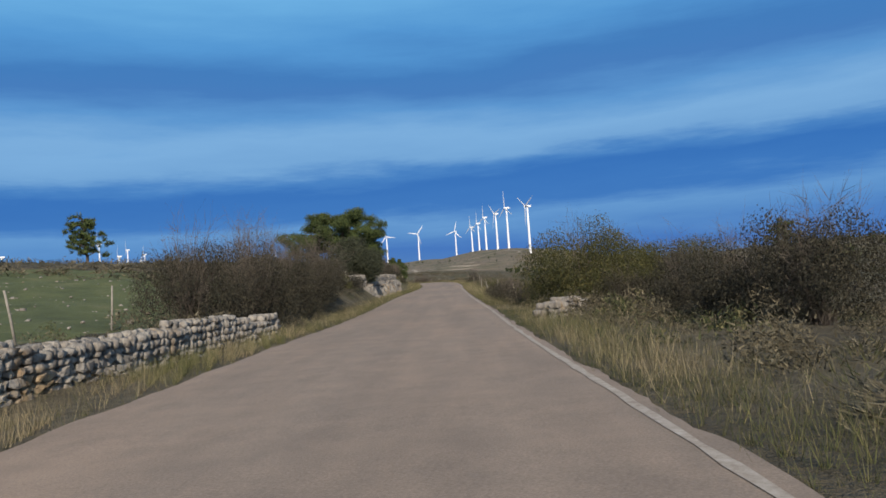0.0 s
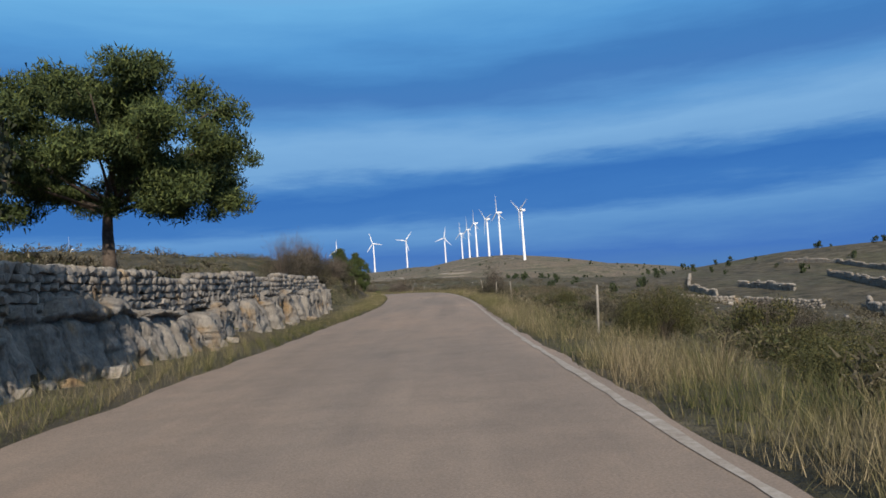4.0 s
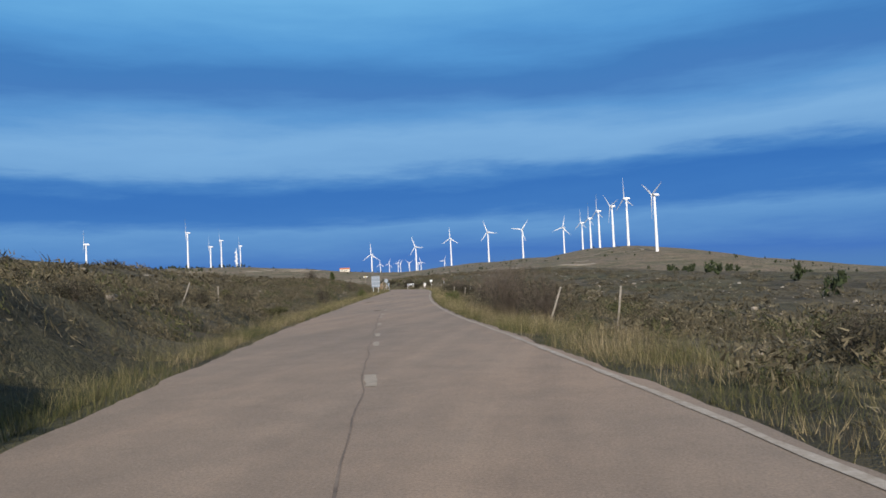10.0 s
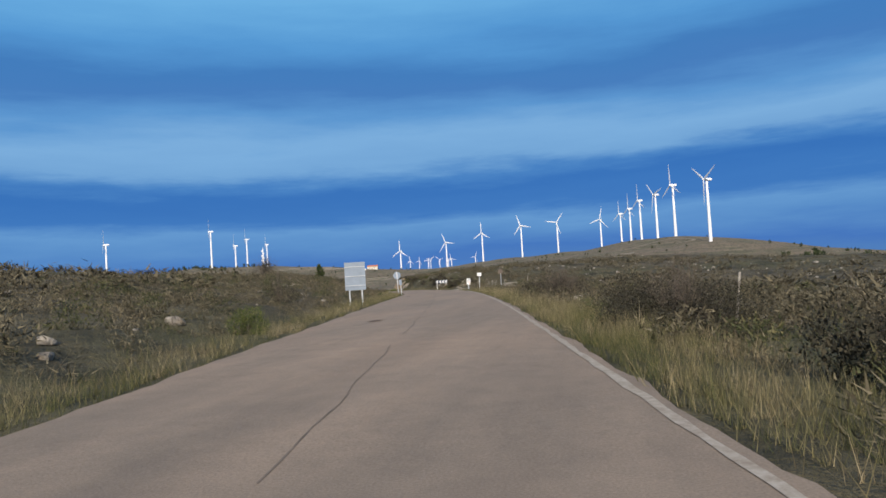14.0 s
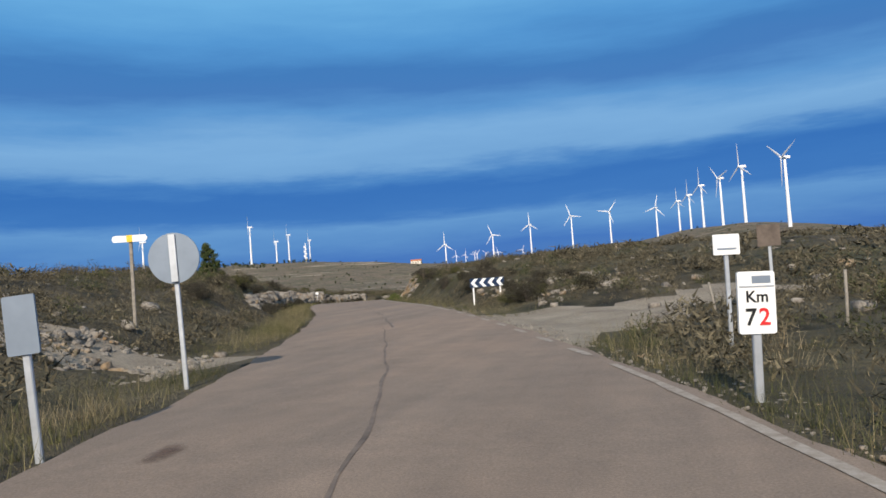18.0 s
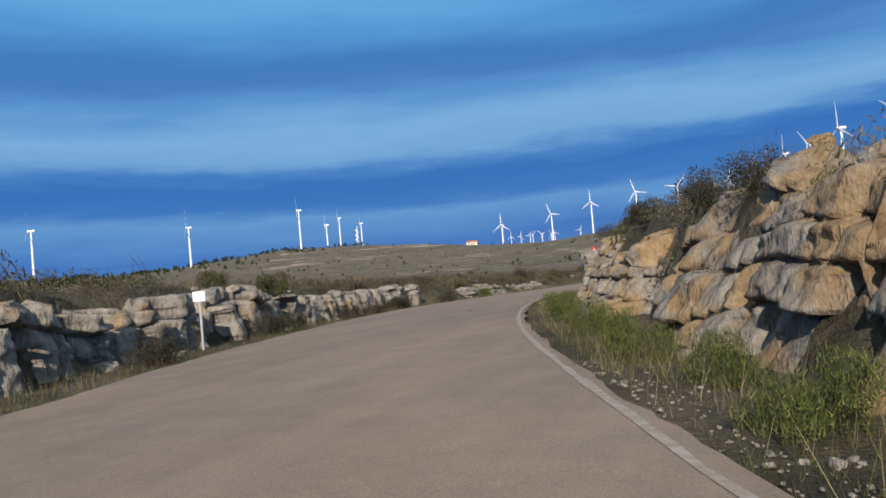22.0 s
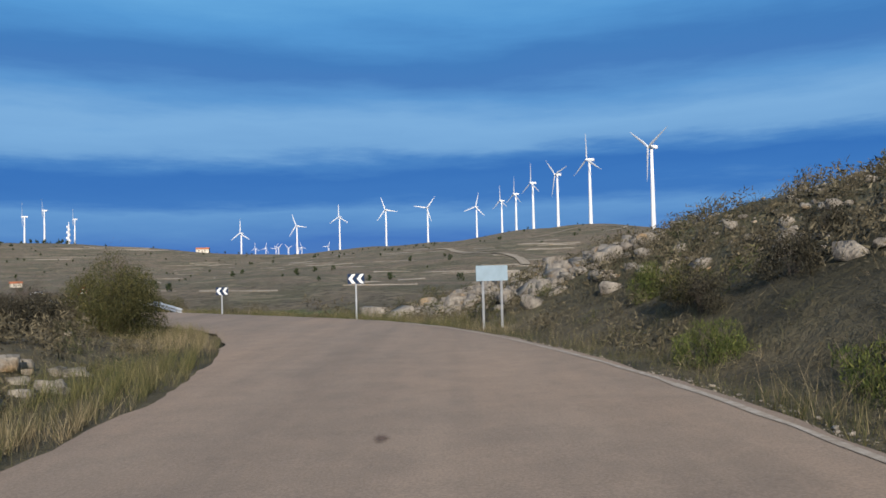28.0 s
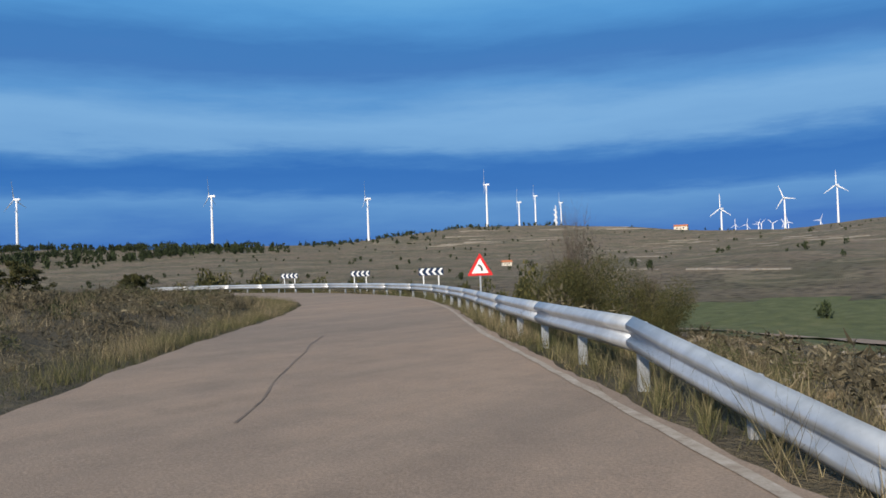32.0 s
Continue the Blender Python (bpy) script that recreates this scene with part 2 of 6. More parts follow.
def rock_build(warm):
    def build(nt, b):
        big = noise_of(nt, 0.55, 5, 0.6, None, "Object")
        tc = nt.nodes.new("ShaderNodeNewGeometry")
        def world_noise(scale, stretch, detail=6, rough=0.72):
            mp = nt.nodes.new("ShaderNodeMapping")
            mp.inputs["Scale"].default_value = stretch
            nt.links.new(tc.outputs["Position"], mp.inputs[0])
            n = node(nt, "TexNoise", Scale=scale, Detail=detail, Roughness=rough)
            nt.links.new(mp.outputs[0], n.inputs["Vector"])
            return n.outputs["Fac"]
        tint = world_noise(0.9, (1, 1, 1), 4, 0.6)
        crack = world_noise(3.2, (1.0, 1.0, 0.4))
        fine = world_noise(16, (1, 1, 1), 4, 0.7)
        grey = ramp_of(nt, crack, [(0.30, (0.06, 0.053, 0.046)), (0.44, (0.24, 0.215, 0.185)), (0.75, (0.42, 0.385, 0.33))])
        tan = ramp_of(nt, crack, [(0.30, (0.085, 0.055, 0.032)), (0.44, (0.29, 0.195, 0.105)), (0.75, (0.44, 0.34, 0.215))])
        mask = ramp_of(nt, tint, [(0.60 - warm * 0.16, (0, 0, 0)), (0.70 - warm * 0.14, (1, 1, 1))])
        c = mixed(nt, mask, grey, tan)
        c = mixed(nt, 0.7, c, ramp_of(nt, fine, [(0.25, (0.55, 0.55, 0.55)), (0.75, (1.25, 1.25, 1.25))]), "MULTIPLY")
        oi = nt.nodes.new("ShaderNodeObjectInfo")
        c = mixed(nt, 0.6, c, ramp_of(nt, oi.outputs["Random"], [(0.0, (0.65, 0.65, 0.65)), (1.0, (1.15, 1.13, 1.1))]), "MULTIPLY")
        nt.links.new(c, b.inputs["Base Color"])
        bumped(nt, b, crack, 1.0, 0.15)
    return build


def island_build(stops):
    """Leaves, twigs and blades: each piece takes its own tone."""
    def build(nt, b):
        g = nt.nodes.new("ShaderNodeNewGeometry")
        c = ramp_of(nt, g.outputs["Random Per Island"], stops)
        big = noise_of(nt, 0.45, 3, 0.6, None, "Object")
        c = mixed(nt, 0.55, c, ramp_of(nt, big, [(0.3, (0.65, 0.65, 0.65)), (0.7, (1.3, 1.3, 1.3))]), "MULTIPLY")
        fine = noise_of(nt, 22.0, 4, 0.8, None, "Object")
        c = mixed(nt, 0.6, c, ramp_of(nt, fine, [(0.3, (0.6, 0.6, 0.6)), (0.7, (1.35, 1.35, 1.35))]), "MULTIPLY")
        nt.links.new(c, b.inputs["Base Color"])
    return build


M_ASPHALT = material("asphalt", asphalt_build, 0.9)
M_GROUND = material("heath_ground", ground_build, 0.95)
M_FIELD = material("field_grass", field_build, 0.95)
M_GRAVEL = material("gravel", gravel_build, 0.95)
M_ROCK = material("limestone", rock_build(0.25), 0.9)
M_ROCKWARM = material("ochre_limestone", rock_build(1.0), 0.9)
M_ROCKGREY = material("grey_limestone", rock_build(-0.1), 0.9)
M_STONE = material("wall_stone", rock_build(0.15), 0.9)
M_DRY = material("dry_grass", island_build([(0.0, (0.06, 0.048, 0.03)), (0.45, (0.135, 0.106, 0.062)), (0.8, (0.23, 0.185, 0.112)), (1.0, (0.37, 0.305, 0.195))]), 0.9)
M_GREENGRASS = material("green_grass", island_build([(0.0, (0.026, 0.03, 0.012)), (0.6, (0.055, 0.062, 0.023)), (1.0, (0.13, 0.115, 0.055))]), 0.9)
def verge_build(nt, b):
    """Straw and green blades, mixed patch by patch."""
    g = nt.nodes.new("ShaderNodeNewGeometry")
    straw = ramp_of(nt, g.outputs["Random Per Island"], [(0.0, (0.075, 0.060, 0.036)), (0.5, (0.17, 0.135, 0.078)), (1.0, (0.36, 0.295, 0.18))])
    green = ramp_of(nt, g.outputs["Random Per Island"], [(0.0, (0.036, 0.042, 0.014)), (0.6, (0.082, 0.090, 0.030)), (1.0, (0.20, 0.17, 0.075))])
    patch = noise_of(nt, 0.42, 4, 0.65)
    nt.links.new(mixed(nt, ramp_of(nt, patch, [(0.42, (0, 0, 0)), (0.58, (1, 1, 1))]), green, straw), b.inputs["Base Color"])


M_VERGE = material("verge_grass", verge_build, 0.9)
M_HEATH = material("heath_twigs", island_build([(0.0, (0.046, 0.040, 0.026)), (0.5, (0.084, 0.072, 0.045)), (0.85, (0.128, 0.109, 0.070)), (1.0, (0.195, 0.165, 0.105))]), 0.95)
M_PINE = material("pine_needles", island_build([(0.0, (0.022, 0.034, 0.011)), (0.6, (0.052, 0.074, 0.02)), (1.0, (0.105, 0.125, 0.034))]), 0.8)
M_OLIVE = material("bush_leaves", island_build([(0.0, (0.028, 0.032, 0.011)), (0.6, (0.06, 0.062, 0.02)), (1.0, (0.115, 0.098, 0.03))]), 0.85)
M_DARKBUSH = material("dark_bush_leaves", island_build([(0.0, (0.018, 0.017, 0.011)), (0.6, (0.036, 0.033, 0.021)), (1.0, (0.072, 0.062, 0.04))]), 0.9)
M_BROOM = material("broom_leaves", island_build([(0.0, (0.030, 0.045, 0.010)), (0.6, (0.075, 0.095, 0.022)), (1.0, (0.15, 0.16, 0.04))]), 0.85)
M_EVERGREEN = material("evergreen_leaves", island_build([(0.0, (0.016, 0.020, 0.010)), (0.6, (0.036, 0.042, 0.022)), (1.0, (0.07, 0.072, 0.04))]), 0.7)
M_BARK = simple("bark", (0.09, 0.07, 0.055), 0.95, 0, 0.4, 8)
M_TWIG = simple("grey_twig", (0.10, 0.082, 0.066), 0.95, 0, 0.35, 8)
M_POST = simple("weathered_wood", (0.24, 0.215, 0.18), 0.9, 0, 0.3, 10)
def line_build(nt, b):
    n = noise_of(nt, 9.0, 6, 0.75)
    nt.links.new(ramp_of(nt, n, [(0.36, (0.215, 0.175, 0.14)), (0.5, (0.28, 0.245, 0.205)), (0.7, (0.37, 0.335, 0.295))]), b.inputs["Base Color"])


M_LINE = material("worn_white_line", line_build, 0.85)
M_FADED = simple("faded_centre_paint", (0.27, 0.232, 0.19), 0.9, 0, 0.2, 9)
def stain_build(nt, b):
    tc = nt.nodes.new("ShaderNodeTexCoord")
    d = nt.nodes.new("ShaderNodeVectorMath")
    d.operation = "DISTANCE"
    nt.links.new(tc.outputs["Generated"], d.inputs[0])
    d.inputs[1].default_value = (0.5, 0.5, 0.5)
    n = noise_of(nt, 5.0, 6, 0.75)
    m = nt.nodes.new("ShaderNodeMath")
    m.operation = "MULTIPLY_ADD"
    m.inputs[1].default_value = 0.75
    nt.links.new(n, m.inputs[0])
    nt.links.new(d.outputs["Value"], m.inputs[2])
    nt.links.new(ramp_of(nt, m.outputs[0], [(0.45, (0.75, 0.75, 0.75)), (0.78, (0, 0, 0))]), b.inputs["Alpha"])
    nt.links.new(ramp_of(nt, n, [(0.3, (0.085, 0.055, 0.042)), (0.7, (0.15, 0.10, 0.076))]), b.inputs["Base Color"])


M_PATCH = material("dark_road_stain", stain_build, 0.9)
M_TAR = simple("tar_crack", (0.13, 0.103, 0.084), 0.85, 0, 0.35, 4)
M_TURBINE = simple("turbine_white", (0.80, 0.80, 0.80), 0.45, 0, 0.03, 0.2)
M_WHITE = simple("sign_white", (0.80, 0.80, 0.78), 0.4, 0, 0.05)
M_RED = simple("sign_red", (0.62, 0.03, 0.03), 0.4, 0, 0.08)
M_BLUE = simple("sign_blue", (0.01, 0.10, 0.42), 0.4, 0, 0.08)
M_NAVY = simple("chevron_navy", (0.012, 0.03, 0.075), 0.4, 0, 0.1)
M_BLACK = simple("sign_black", (0.015, 0.015, 0.015), 0.5, 0, 0.1)
M_YELLOW = simple("sign_yellow", (0.75, 0.5, 0.04), 0.5, 0, 0.08)
M_GALV = simple("galvanised_steel", (0.50, 0.52, 0.54), 0.45, 0.6, 0.15, 5)
M_SIGNPALE = simple("pale_sign_back", (0.31, 0.41, 0.49), 0.45, 0.1, 0.1, 3)
M_SIGNBACK = simple("grey_sign_back", (0.21, 0.25, 0.30), 0.5, 0.3, 0.12, 3)
M_TILE = simple("roof_tile", (0.42, 0.15, 0.07), 0.9, 0, 0.2, 1)
M_PLASTER = simple("cream_plaster", (0.62, 0.57, 0.48), 0.9, 0, 0.15, 0.5)
M_WATER = simple("sea", (0.02, 0.05, 0.10), 0.2, 0, 0.1, 0.01)
M_FOREST = material("far_forest", island_build([(0.0, (0.016, 0.026, 0.012)), (1.0, (0.045, 0.058, 0.022))]), 0.95)


# ---- mesh helpers ----
def mesh_np(name, verts, faces, mat, smooth=False):
    """One mesh from arrays: faces is an (n, 3) or (n, 4) array of indices."""
    verts, faces = np.asarray(verts, np.float32), np.asarray(faces, np.int32)
    me = bpy.data.meshes.new(name)
    n, k = faces.shape
    me.vertices.add(len(verts)); me.vertices.foreach_set("co", verts.ravel())
    me.loops.add(n * k); me.loops.foreach_set("vertex_index", faces.ravel())
    me.polygons.add(n); me.polygons.foreach_set("loop_start", np.arange(0, n * k, k, dtype=np.int32))
    me.update(calc_edges=True)
    if smooth:
        me.polygons.foreach_set("use_smooth", np.ones(n, bool))
    for m in (mat if isinstance(mat, (list, tuple)) else [mat]):
        me.materials.append(m)
    return me


def bm_mesh(name, bm, mat):
    me = bpy.data.meshes.new(name)
    bm.to_mesh(me)
    bm.free()
    me.materials.append(mat)
    return me


def part(name, me, parent, label="", at=None):
    ob = new(name, me)
    ob.parent = parent
    if at is not None:
        ob.matrix_basis = at
    return tagged(ob, label)


def thing(name, m, label, category, group="", kind=""):
    ob = new(name)
    ob.matrix_basis = m
    ob.empty_display_size = 0.2
    return tagged(ob, label, category, group, kind)


def box_mesh(name, size, mat, bevel=0.01, at=(0, 0, 0)):
    bm = bmesh.new()
    bmesh.ops.create_cube(bm, size=1)
    bmesh.ops.scale(bm, vec=size, verts=bm.verts)
    if bevel:
        bmesh.ops.bevel(bm, geom=bm.edges[:], offset=min(bevel, min(size) * 0.4), segments=1, affect="EDGES")
    bmesh.ops.translate(bm, vec=at, verts=bm.verts)
    return bm_mesh(name, bm, mat)


def tube_mesh(name, pts, radii, mat, seg=8):
    """A tapered tube along points."""
    pts = [Vector(p) for p in pts]
    V, F = [], []
    for i, p in enumerate(pts):
        d = (pts[min(i + 1, len(pts) - 1)] - pts[max(i - 1, 0)]).normalized()
        a = d.orthogonal().normalized()
        b = d.cross(a)
        for k in range(seg):
            w = 2 * math.pi * k / seg
            V.append(p + (a * math.cos(w) + b * math.sin(w)) * radii[i])
    for i in range(len(pts) - 1):
        for k in range(seg):
            F.append((i * seg + k, i * seg + (k + 1) % seg, (i + 1) * seg + (k + 1) % seg, (i + 1) * seg + k))
    V += [pts[0], pts[-1]]
    me = bpy.data.meshes.new(name)
    caps = []
    for k in range(seg):
        caps.append((len(V) - 2, (k + 1) % seg, k))
        caps.append((len(V) - 1, (len(pts) - 1) * seg + k, (len(pts) - 1) * seg + (k + 1) % seg))
    me.from_pydata(V, [], F + caps)
    me.polygons.foreach_set("use_smooth", [True] * len(me.polygons))
    me.materials.append(mat)
    return me


def plate_mesh(name, outline, depth, mat, y0=0.0):
    """A flat plate in the xz plane, its face towards -y, from an outline."""
    bm = bmesh.new()
    f = bm.faces.new([bm.verts.new((x, y0, z)) for x, z in outline])
    if f.normal.y > 0 or True:
        f.normal_update()
        if f.normal.y > 0:
            f.normal_flip()
    r = bmesh.ops.extrude_face_region(bm, geom=[f])
    bmesh.ops.translate(bm, vec=(0, depth, 0), verts=[v for v in r["geom"] if isinstance(v, bmesh.types.BMVert)])
    bmesh.ops.recalc_face_normals(bm, faces=bm.faces)
    return bm_mesh(name, bm, mat)


def circle_pts(r, n=28, cx=0, cz=0):
    return [(cx + r * math.cos(2 * math.pi * k / n), cz + r * math.sin(2 * math.pi * k / n)) for k in range(n)]


def rounded(pts, r, n=4):
    """Round an outline's corners."""
    out = []
    for i, p in enumerate(pts):
        a, b, c = Vector(pts[i - 1]), Vector(p), Vector(pts[(i + 1) % len(pts)])
        p1, p2 = b + (a - b).normalized() * r, b + (c - b).normalized() * r
        for k in range(n + 1):
            t = k / n
            out.append(tuple(p1 * (1 - t) ** 2 + b * 2 * t * (1 - t) + p2 * t * t))
    return out


def rect(w, h, cx=0, cz=0):
    return [(cx - w / 2, cz - h / 2), (cx + w / 2, cz - h / 2), (cx + w / 2, cz + h / 2), (cx - w / 2, cz + h / 2)]


# ---- the road's line ----
ROAD = [(0.49, -60.63, 0.48), (0.02, -25.63, 0.28), (-0.26, -0.63, 0.08), (-0.55, 12.85, -0.04), (-0.65, 26.23, -0.16), (-0.95, 39.33, -0.19), (-1.22, 52.23, -0.16), (-1.44, 71.23, -0.19), 
        (-1.51, 90.02, -0.12), (-2.07, 102.39, 0.03), (-3.03, 114.41, 0.10), (-4.75, 126.32, 0.11), (-7.55, 138.53, 0.08), (-10.68, 151.66, -0.04), (-13.67, 165.48, -0.10), (-16.48, 179.77, -0.07), 
        (-21.57, 208.04, 0.05), (-27.12, 234.50, -0.02), (-31.15, 247.86, -0.10), (-36.82, 262.05, -0.14), (-43.47, 276.69, -0.27), (-49.69, 292.00, -0.53), (-54.69, 307.46, -0.93), (-57.53, 322.82, -1.37), 
        (-58.18, 337.56, -1.84), (-56.98, 351.10, -2.19), (-55.27, 364.12, -2.44), (-54.44, 373.76, -2.65), (-54.85, 382.28, -2.84), (-57.26, 391.35, -3.05), (-62.21, 399.41, -3.30), (-76.20, 416.20, -3.75), 
        (-83.60, 425.40, -4.00), (-90.40, 432.20, -4.15), (-99.20, 437.50, -4.30), (-107.50, 439.90, -4.40), (-117.00, 440.60, -4.50), (-130.00, 437.00, -4.70), (-150.00, 424.00, -5.10), (-175.00, 398.00, -5.60)]
HALF = 2.72
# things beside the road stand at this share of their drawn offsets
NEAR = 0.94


def spline(points, step):
    """Points along a smooth curve at even steps."""
    P = np.array(points, float)
    out = []
    for i in range(len(P) - 1):
        p0, p1, p2, p3 = P[max(i - 1, 0)], P[i], P[i + 1], P[min(i + 2, len(P) - 1)]
        n = max(2, int(np.linalg.norm(p2 - p1) / 0.25))
        t = np.linspace(0, 1, n, endpoint=False)[:, None]
        out.append(0.5 * (2 * p1 + (p2 - p0) * t + (2 * p0 - 5 * p1 + 4 * p2 - p3) * t ** 2 + (3 * p1 - p0 - 3 * p2 + p3) * t ** 3))
    Q = np.vstack(out + [P[-1:]])
    s = np.concatenate([[0], np.cumsum(np.linalg.norm(np.diff(Q[:, :2], axis=0), axis=1))])
    S = np.arange(0, s[-1], step)
    return np.stack([np.interp(S, s, Q[:, k]) for k in range(3)], 1)


LINE = spline(ROAD, 1.0)
TAN = np.gradient(LINE[:, :2], axis=0)
TAN /= np.linalg.norm(TAN, axis=1)[:, None]
RIGHT = np.stack([TAN[:, 1], -TAN[:, 0]], 1)
NS = len(LINE)


def smooth01(a, b, x):
    t = np.clip((x - a) / (b - a), 0, 1)
    return t * t * (3 - 2 * t)


def to_road(x, y):
    """Nearest station, signed offset (right positive) and road height, for arrays."""
    x, y = np.asarray(x, float).ravel(), np.asarray(y, float).ravel()
    idx = np.empty(len(x), int)
    L2 = LINE[::2, :2]
    for a in range(0, len(x), 20000):
        d = (x[a:a + 20000, None] - L2[None, :, 0]) ** 2 + (y[a:a + 20000, None] - L2[None, :, 1]) ** 2
        idx[a:a + 20000] = d.argmin(1) * 2
    idx = np.minimum(idx, NS - 1)
    along = (x - LINE[idx, 0]) * TAN[idx, 0] + (y - LINE[idx, 1]) * TAN[idx, 1]
    st = np.clip(idx + along, 0, NS - 1)
    j = np.minimum(st.astype(int), NS - 2)
    f = (st - j)[:, None]
    c = LINE[j] * (1 - f) + LINE[j + 1] * f
    side = (x - c[:, 0]) * RIGHT[j, 0] + (y - c[:, 1]) * RIGHT[j, 1]
    dist = np.hypot(x - c[:, 0], y - c[:, 1])
    return st, np.where(side < 0, -dist, dist), c[:, 2]


def station(y):
    """Station of the road at a given northing (first pass)."""
    return int(np.argmin(np.abs(LINE[:480, 1] - y)))


# ---- terrain ----
# northing of the road, then the ground's height beside the road at 6, 12, 25 and 50 m
LEFT_SIDE = np.array([(-60, .2, .6, 2, 5), (0, .2, .6, 2, 5), (30, .5, 1.1, 2.6, 6), (42, 1.1, 2.2, 3.4, 6), (65, 1.35, 3.4, 4.4, 6), (90, .6, 2.1, 4, 4.5), (100, .8, 2.6, 4.5, 5), (106, 1.4, 3.3, 5, 5.4),
                      (112, 2.0, 3.8, 5.2, 5.6), (128, 2.0, 3.8, 5.0, 5.4), (139, 1.3, 3.2, 5.2, 6), (150, .7, 2.1, 4.4, 6), (165, .4, 1.5, 4.0, 6), (190, .4, 1.3, 3.8, 5.5), (208, .4, 1.2, 3, 4.5), (234, .7, 1.8, 3, 4), (254, .8, 2.0, 2.9, 2.6),
                      (277, 2.0, 2.9, 2.5, 1.2), (307, 1.6, 1.7, 1.0, 0), (337, .8, 1.2, 1.6, 1.0), (362, .5, 1.0, 1.4, 1.0), (382, .4, .7, .8, .3), (500, .3, .4, .3, .2)])
RIGHT_SIDE = np.array([(-60, .1, 0, -.5, -2), (0, .1, 0, -.5, -2), (30, -.2, -.8, -2.6, -5), (65, -.4, -1.5, -4, -8), (90, -.3, -1.2, -3.5, -8), (115, 0, -.4, -2.2, -6),
                       (139, -.2, -.7, -2.2, -5), (165, -.3, -.8, -2, -4), (208, -.2, -.4, -.8, -1.5), (234, -.1, -.2, -.2, 0), (252, .1, .3, .4, 1.0), (264, .7, 1.3, 1.6, 1.6), (277, 1.4, 2.2, 2.4, 2.0),
                       (307, 2.1, 2.9, 3.5, 3.2), (325, 2.2, 3.3, 4.8, 5.0), (340, 1.5, 2.2, 3.0, 3.8), (362, .8, 2.0, 3.8, 5.2), (378, .9, 3.0, 4.6, 5.5)])
RIGHT_SIDE = np.vstack([RIGHT_SIDE, [(386, .7, 2.9, 4.4, 4.6), (392, .2, 1.0, 2.0, 2.2), (398, -.3, -1, -2, -3), (406, -.6, -1.8, -3.6, -6), (500, -.7, -2, -4, -7)]])


# where the bank begins: farther from the road behind the rock faces
LEFT_TOE = np.array([(-60, 4.3), (55, 4.3), (57, 5.1), (92, 5.5), (93, 6.3), (103, 6.3), (105, 4.3), (116, 4.3), (119, 3.6), (137, 3.6), (142, 4.3), (265, 4.3), (267, 5.7), (291, 5.8), (333, 6.0), (335, 4.3), (337, 5.3), (356, 5.4), (358, 4.3), (500, 4.3)])
RIGHT_TOE = np.array([(-60, 4.3), (281, 4.3), (283, 5.3), (288, 5.3), (289.2, 4.6), (290, 5.1), (318, 5.2), (336, 5.4), (338.5, 6.0), (344, 6.0), (347, 6.8), (352, 7.0), (355, 4.3), (500, 4.3)])


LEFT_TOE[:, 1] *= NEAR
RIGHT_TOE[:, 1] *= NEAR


def ridge(x, y, pts, slope, spread):
    """A ridge: its crest follows the points, its flanks fall off at the slope."""
    best = np.full(x.shape, -1e9)
    for (ax, ay, az), (bx, by, bz) in zip(pts[:-1], pts[1:]):
        dx, dy = bx - ax, by - ay
        t = np.clip(((x - ax) * dx + (y - ay) * dy) / (dx * dx + dy * dy), 0, 1)
        d = np.hypot(x - ax - t * dx, y - ay - t * dy)
        best = np.maximum(best, az + (bz - az) * t - slope * (np.sqrt(d * d + spread * spread) - spread))
    return best


RIDGES = [([(300, 905, -46), (262, 928, -33), (205, 958, -9), (140, 985, 12), (71, 1008, 31), (63, 1135, 34), (50, 1235, 36), (32, 1460, 38), (0, 1580, 37), (-78, 1560, 36), (-146, 1590, 36), (-235, 1690, 30), (-330, 1720, 22)], 0.22, 25),
          ([(71, 1008, 31), (86, 873, 20), (70, 760, 6), (40, 640, -5)], 0.17, 25),
          ([(50, 1235, 36), (5, 940, 17), (-20, 760, 4), (-30, 600, -6)], 0.12, 25),
          ([(-78, 1560, 36), (-100, 1150, 16), (-110, 850, 2), (-110, 620, -7)], 0.10, 25),
          ([(-235, 1690, 29), (-230, 1250, 10), (-215, 950, -1)], 0.09, 25),
          ([(-963, 1016, 20), (-871, 1132, 15), (-782, 1219, 18), (-720, 1269, 27), (-637, 1326, 41), (-560, 1375, 40), (-494, 1401, 25), (-393, 1439, 6), (-304, 1463, 12), (-228, 1478, 19), (-150, 1560, 29)], 0.12, 25),
          ([(-640, 1330, 40), (-705, 1600, 44), (-744, 1781, 44)], 0.10, 50),
          ([(-1300, 700, 10), (-937, 818, 22), (-768, 950, 18), (-688, 1125, 17), (-637, 1326, 36)], 0.06, 60),
          ([(70, 277, -4), (86, 274, 0), (104, 267, 2.6), (140, 255, 3), (300, 260, 10)], 0.13, 18),
          ([(-75, 20, 7), (-72, 131, 14), (-62, 200, 7)], 0.13, 18),
          ([(-170, 225, 15), (-120, 270, 12), (-100, 290, 7)], 0.09, 18),
          ([(-1500, 2300, 20), (-500, 3200, 28), (-300, 3300, 28)], 0.05, 100)]


KNOLL = [(-36.9, 345.9, 0.4), (-35.6, 363.3, 1.2), (-35.1, 377.4, 2.9), (-34.2, 388.6, 3.2), (-30.3, 400.6, 1.5)]
SPUR = [(-34.2, 388.6, 3.2), (-40, 396, 1.2), (-46.5, 402, -1.0), (-51, 405, -2.2), (-56, 408, -3.8)]


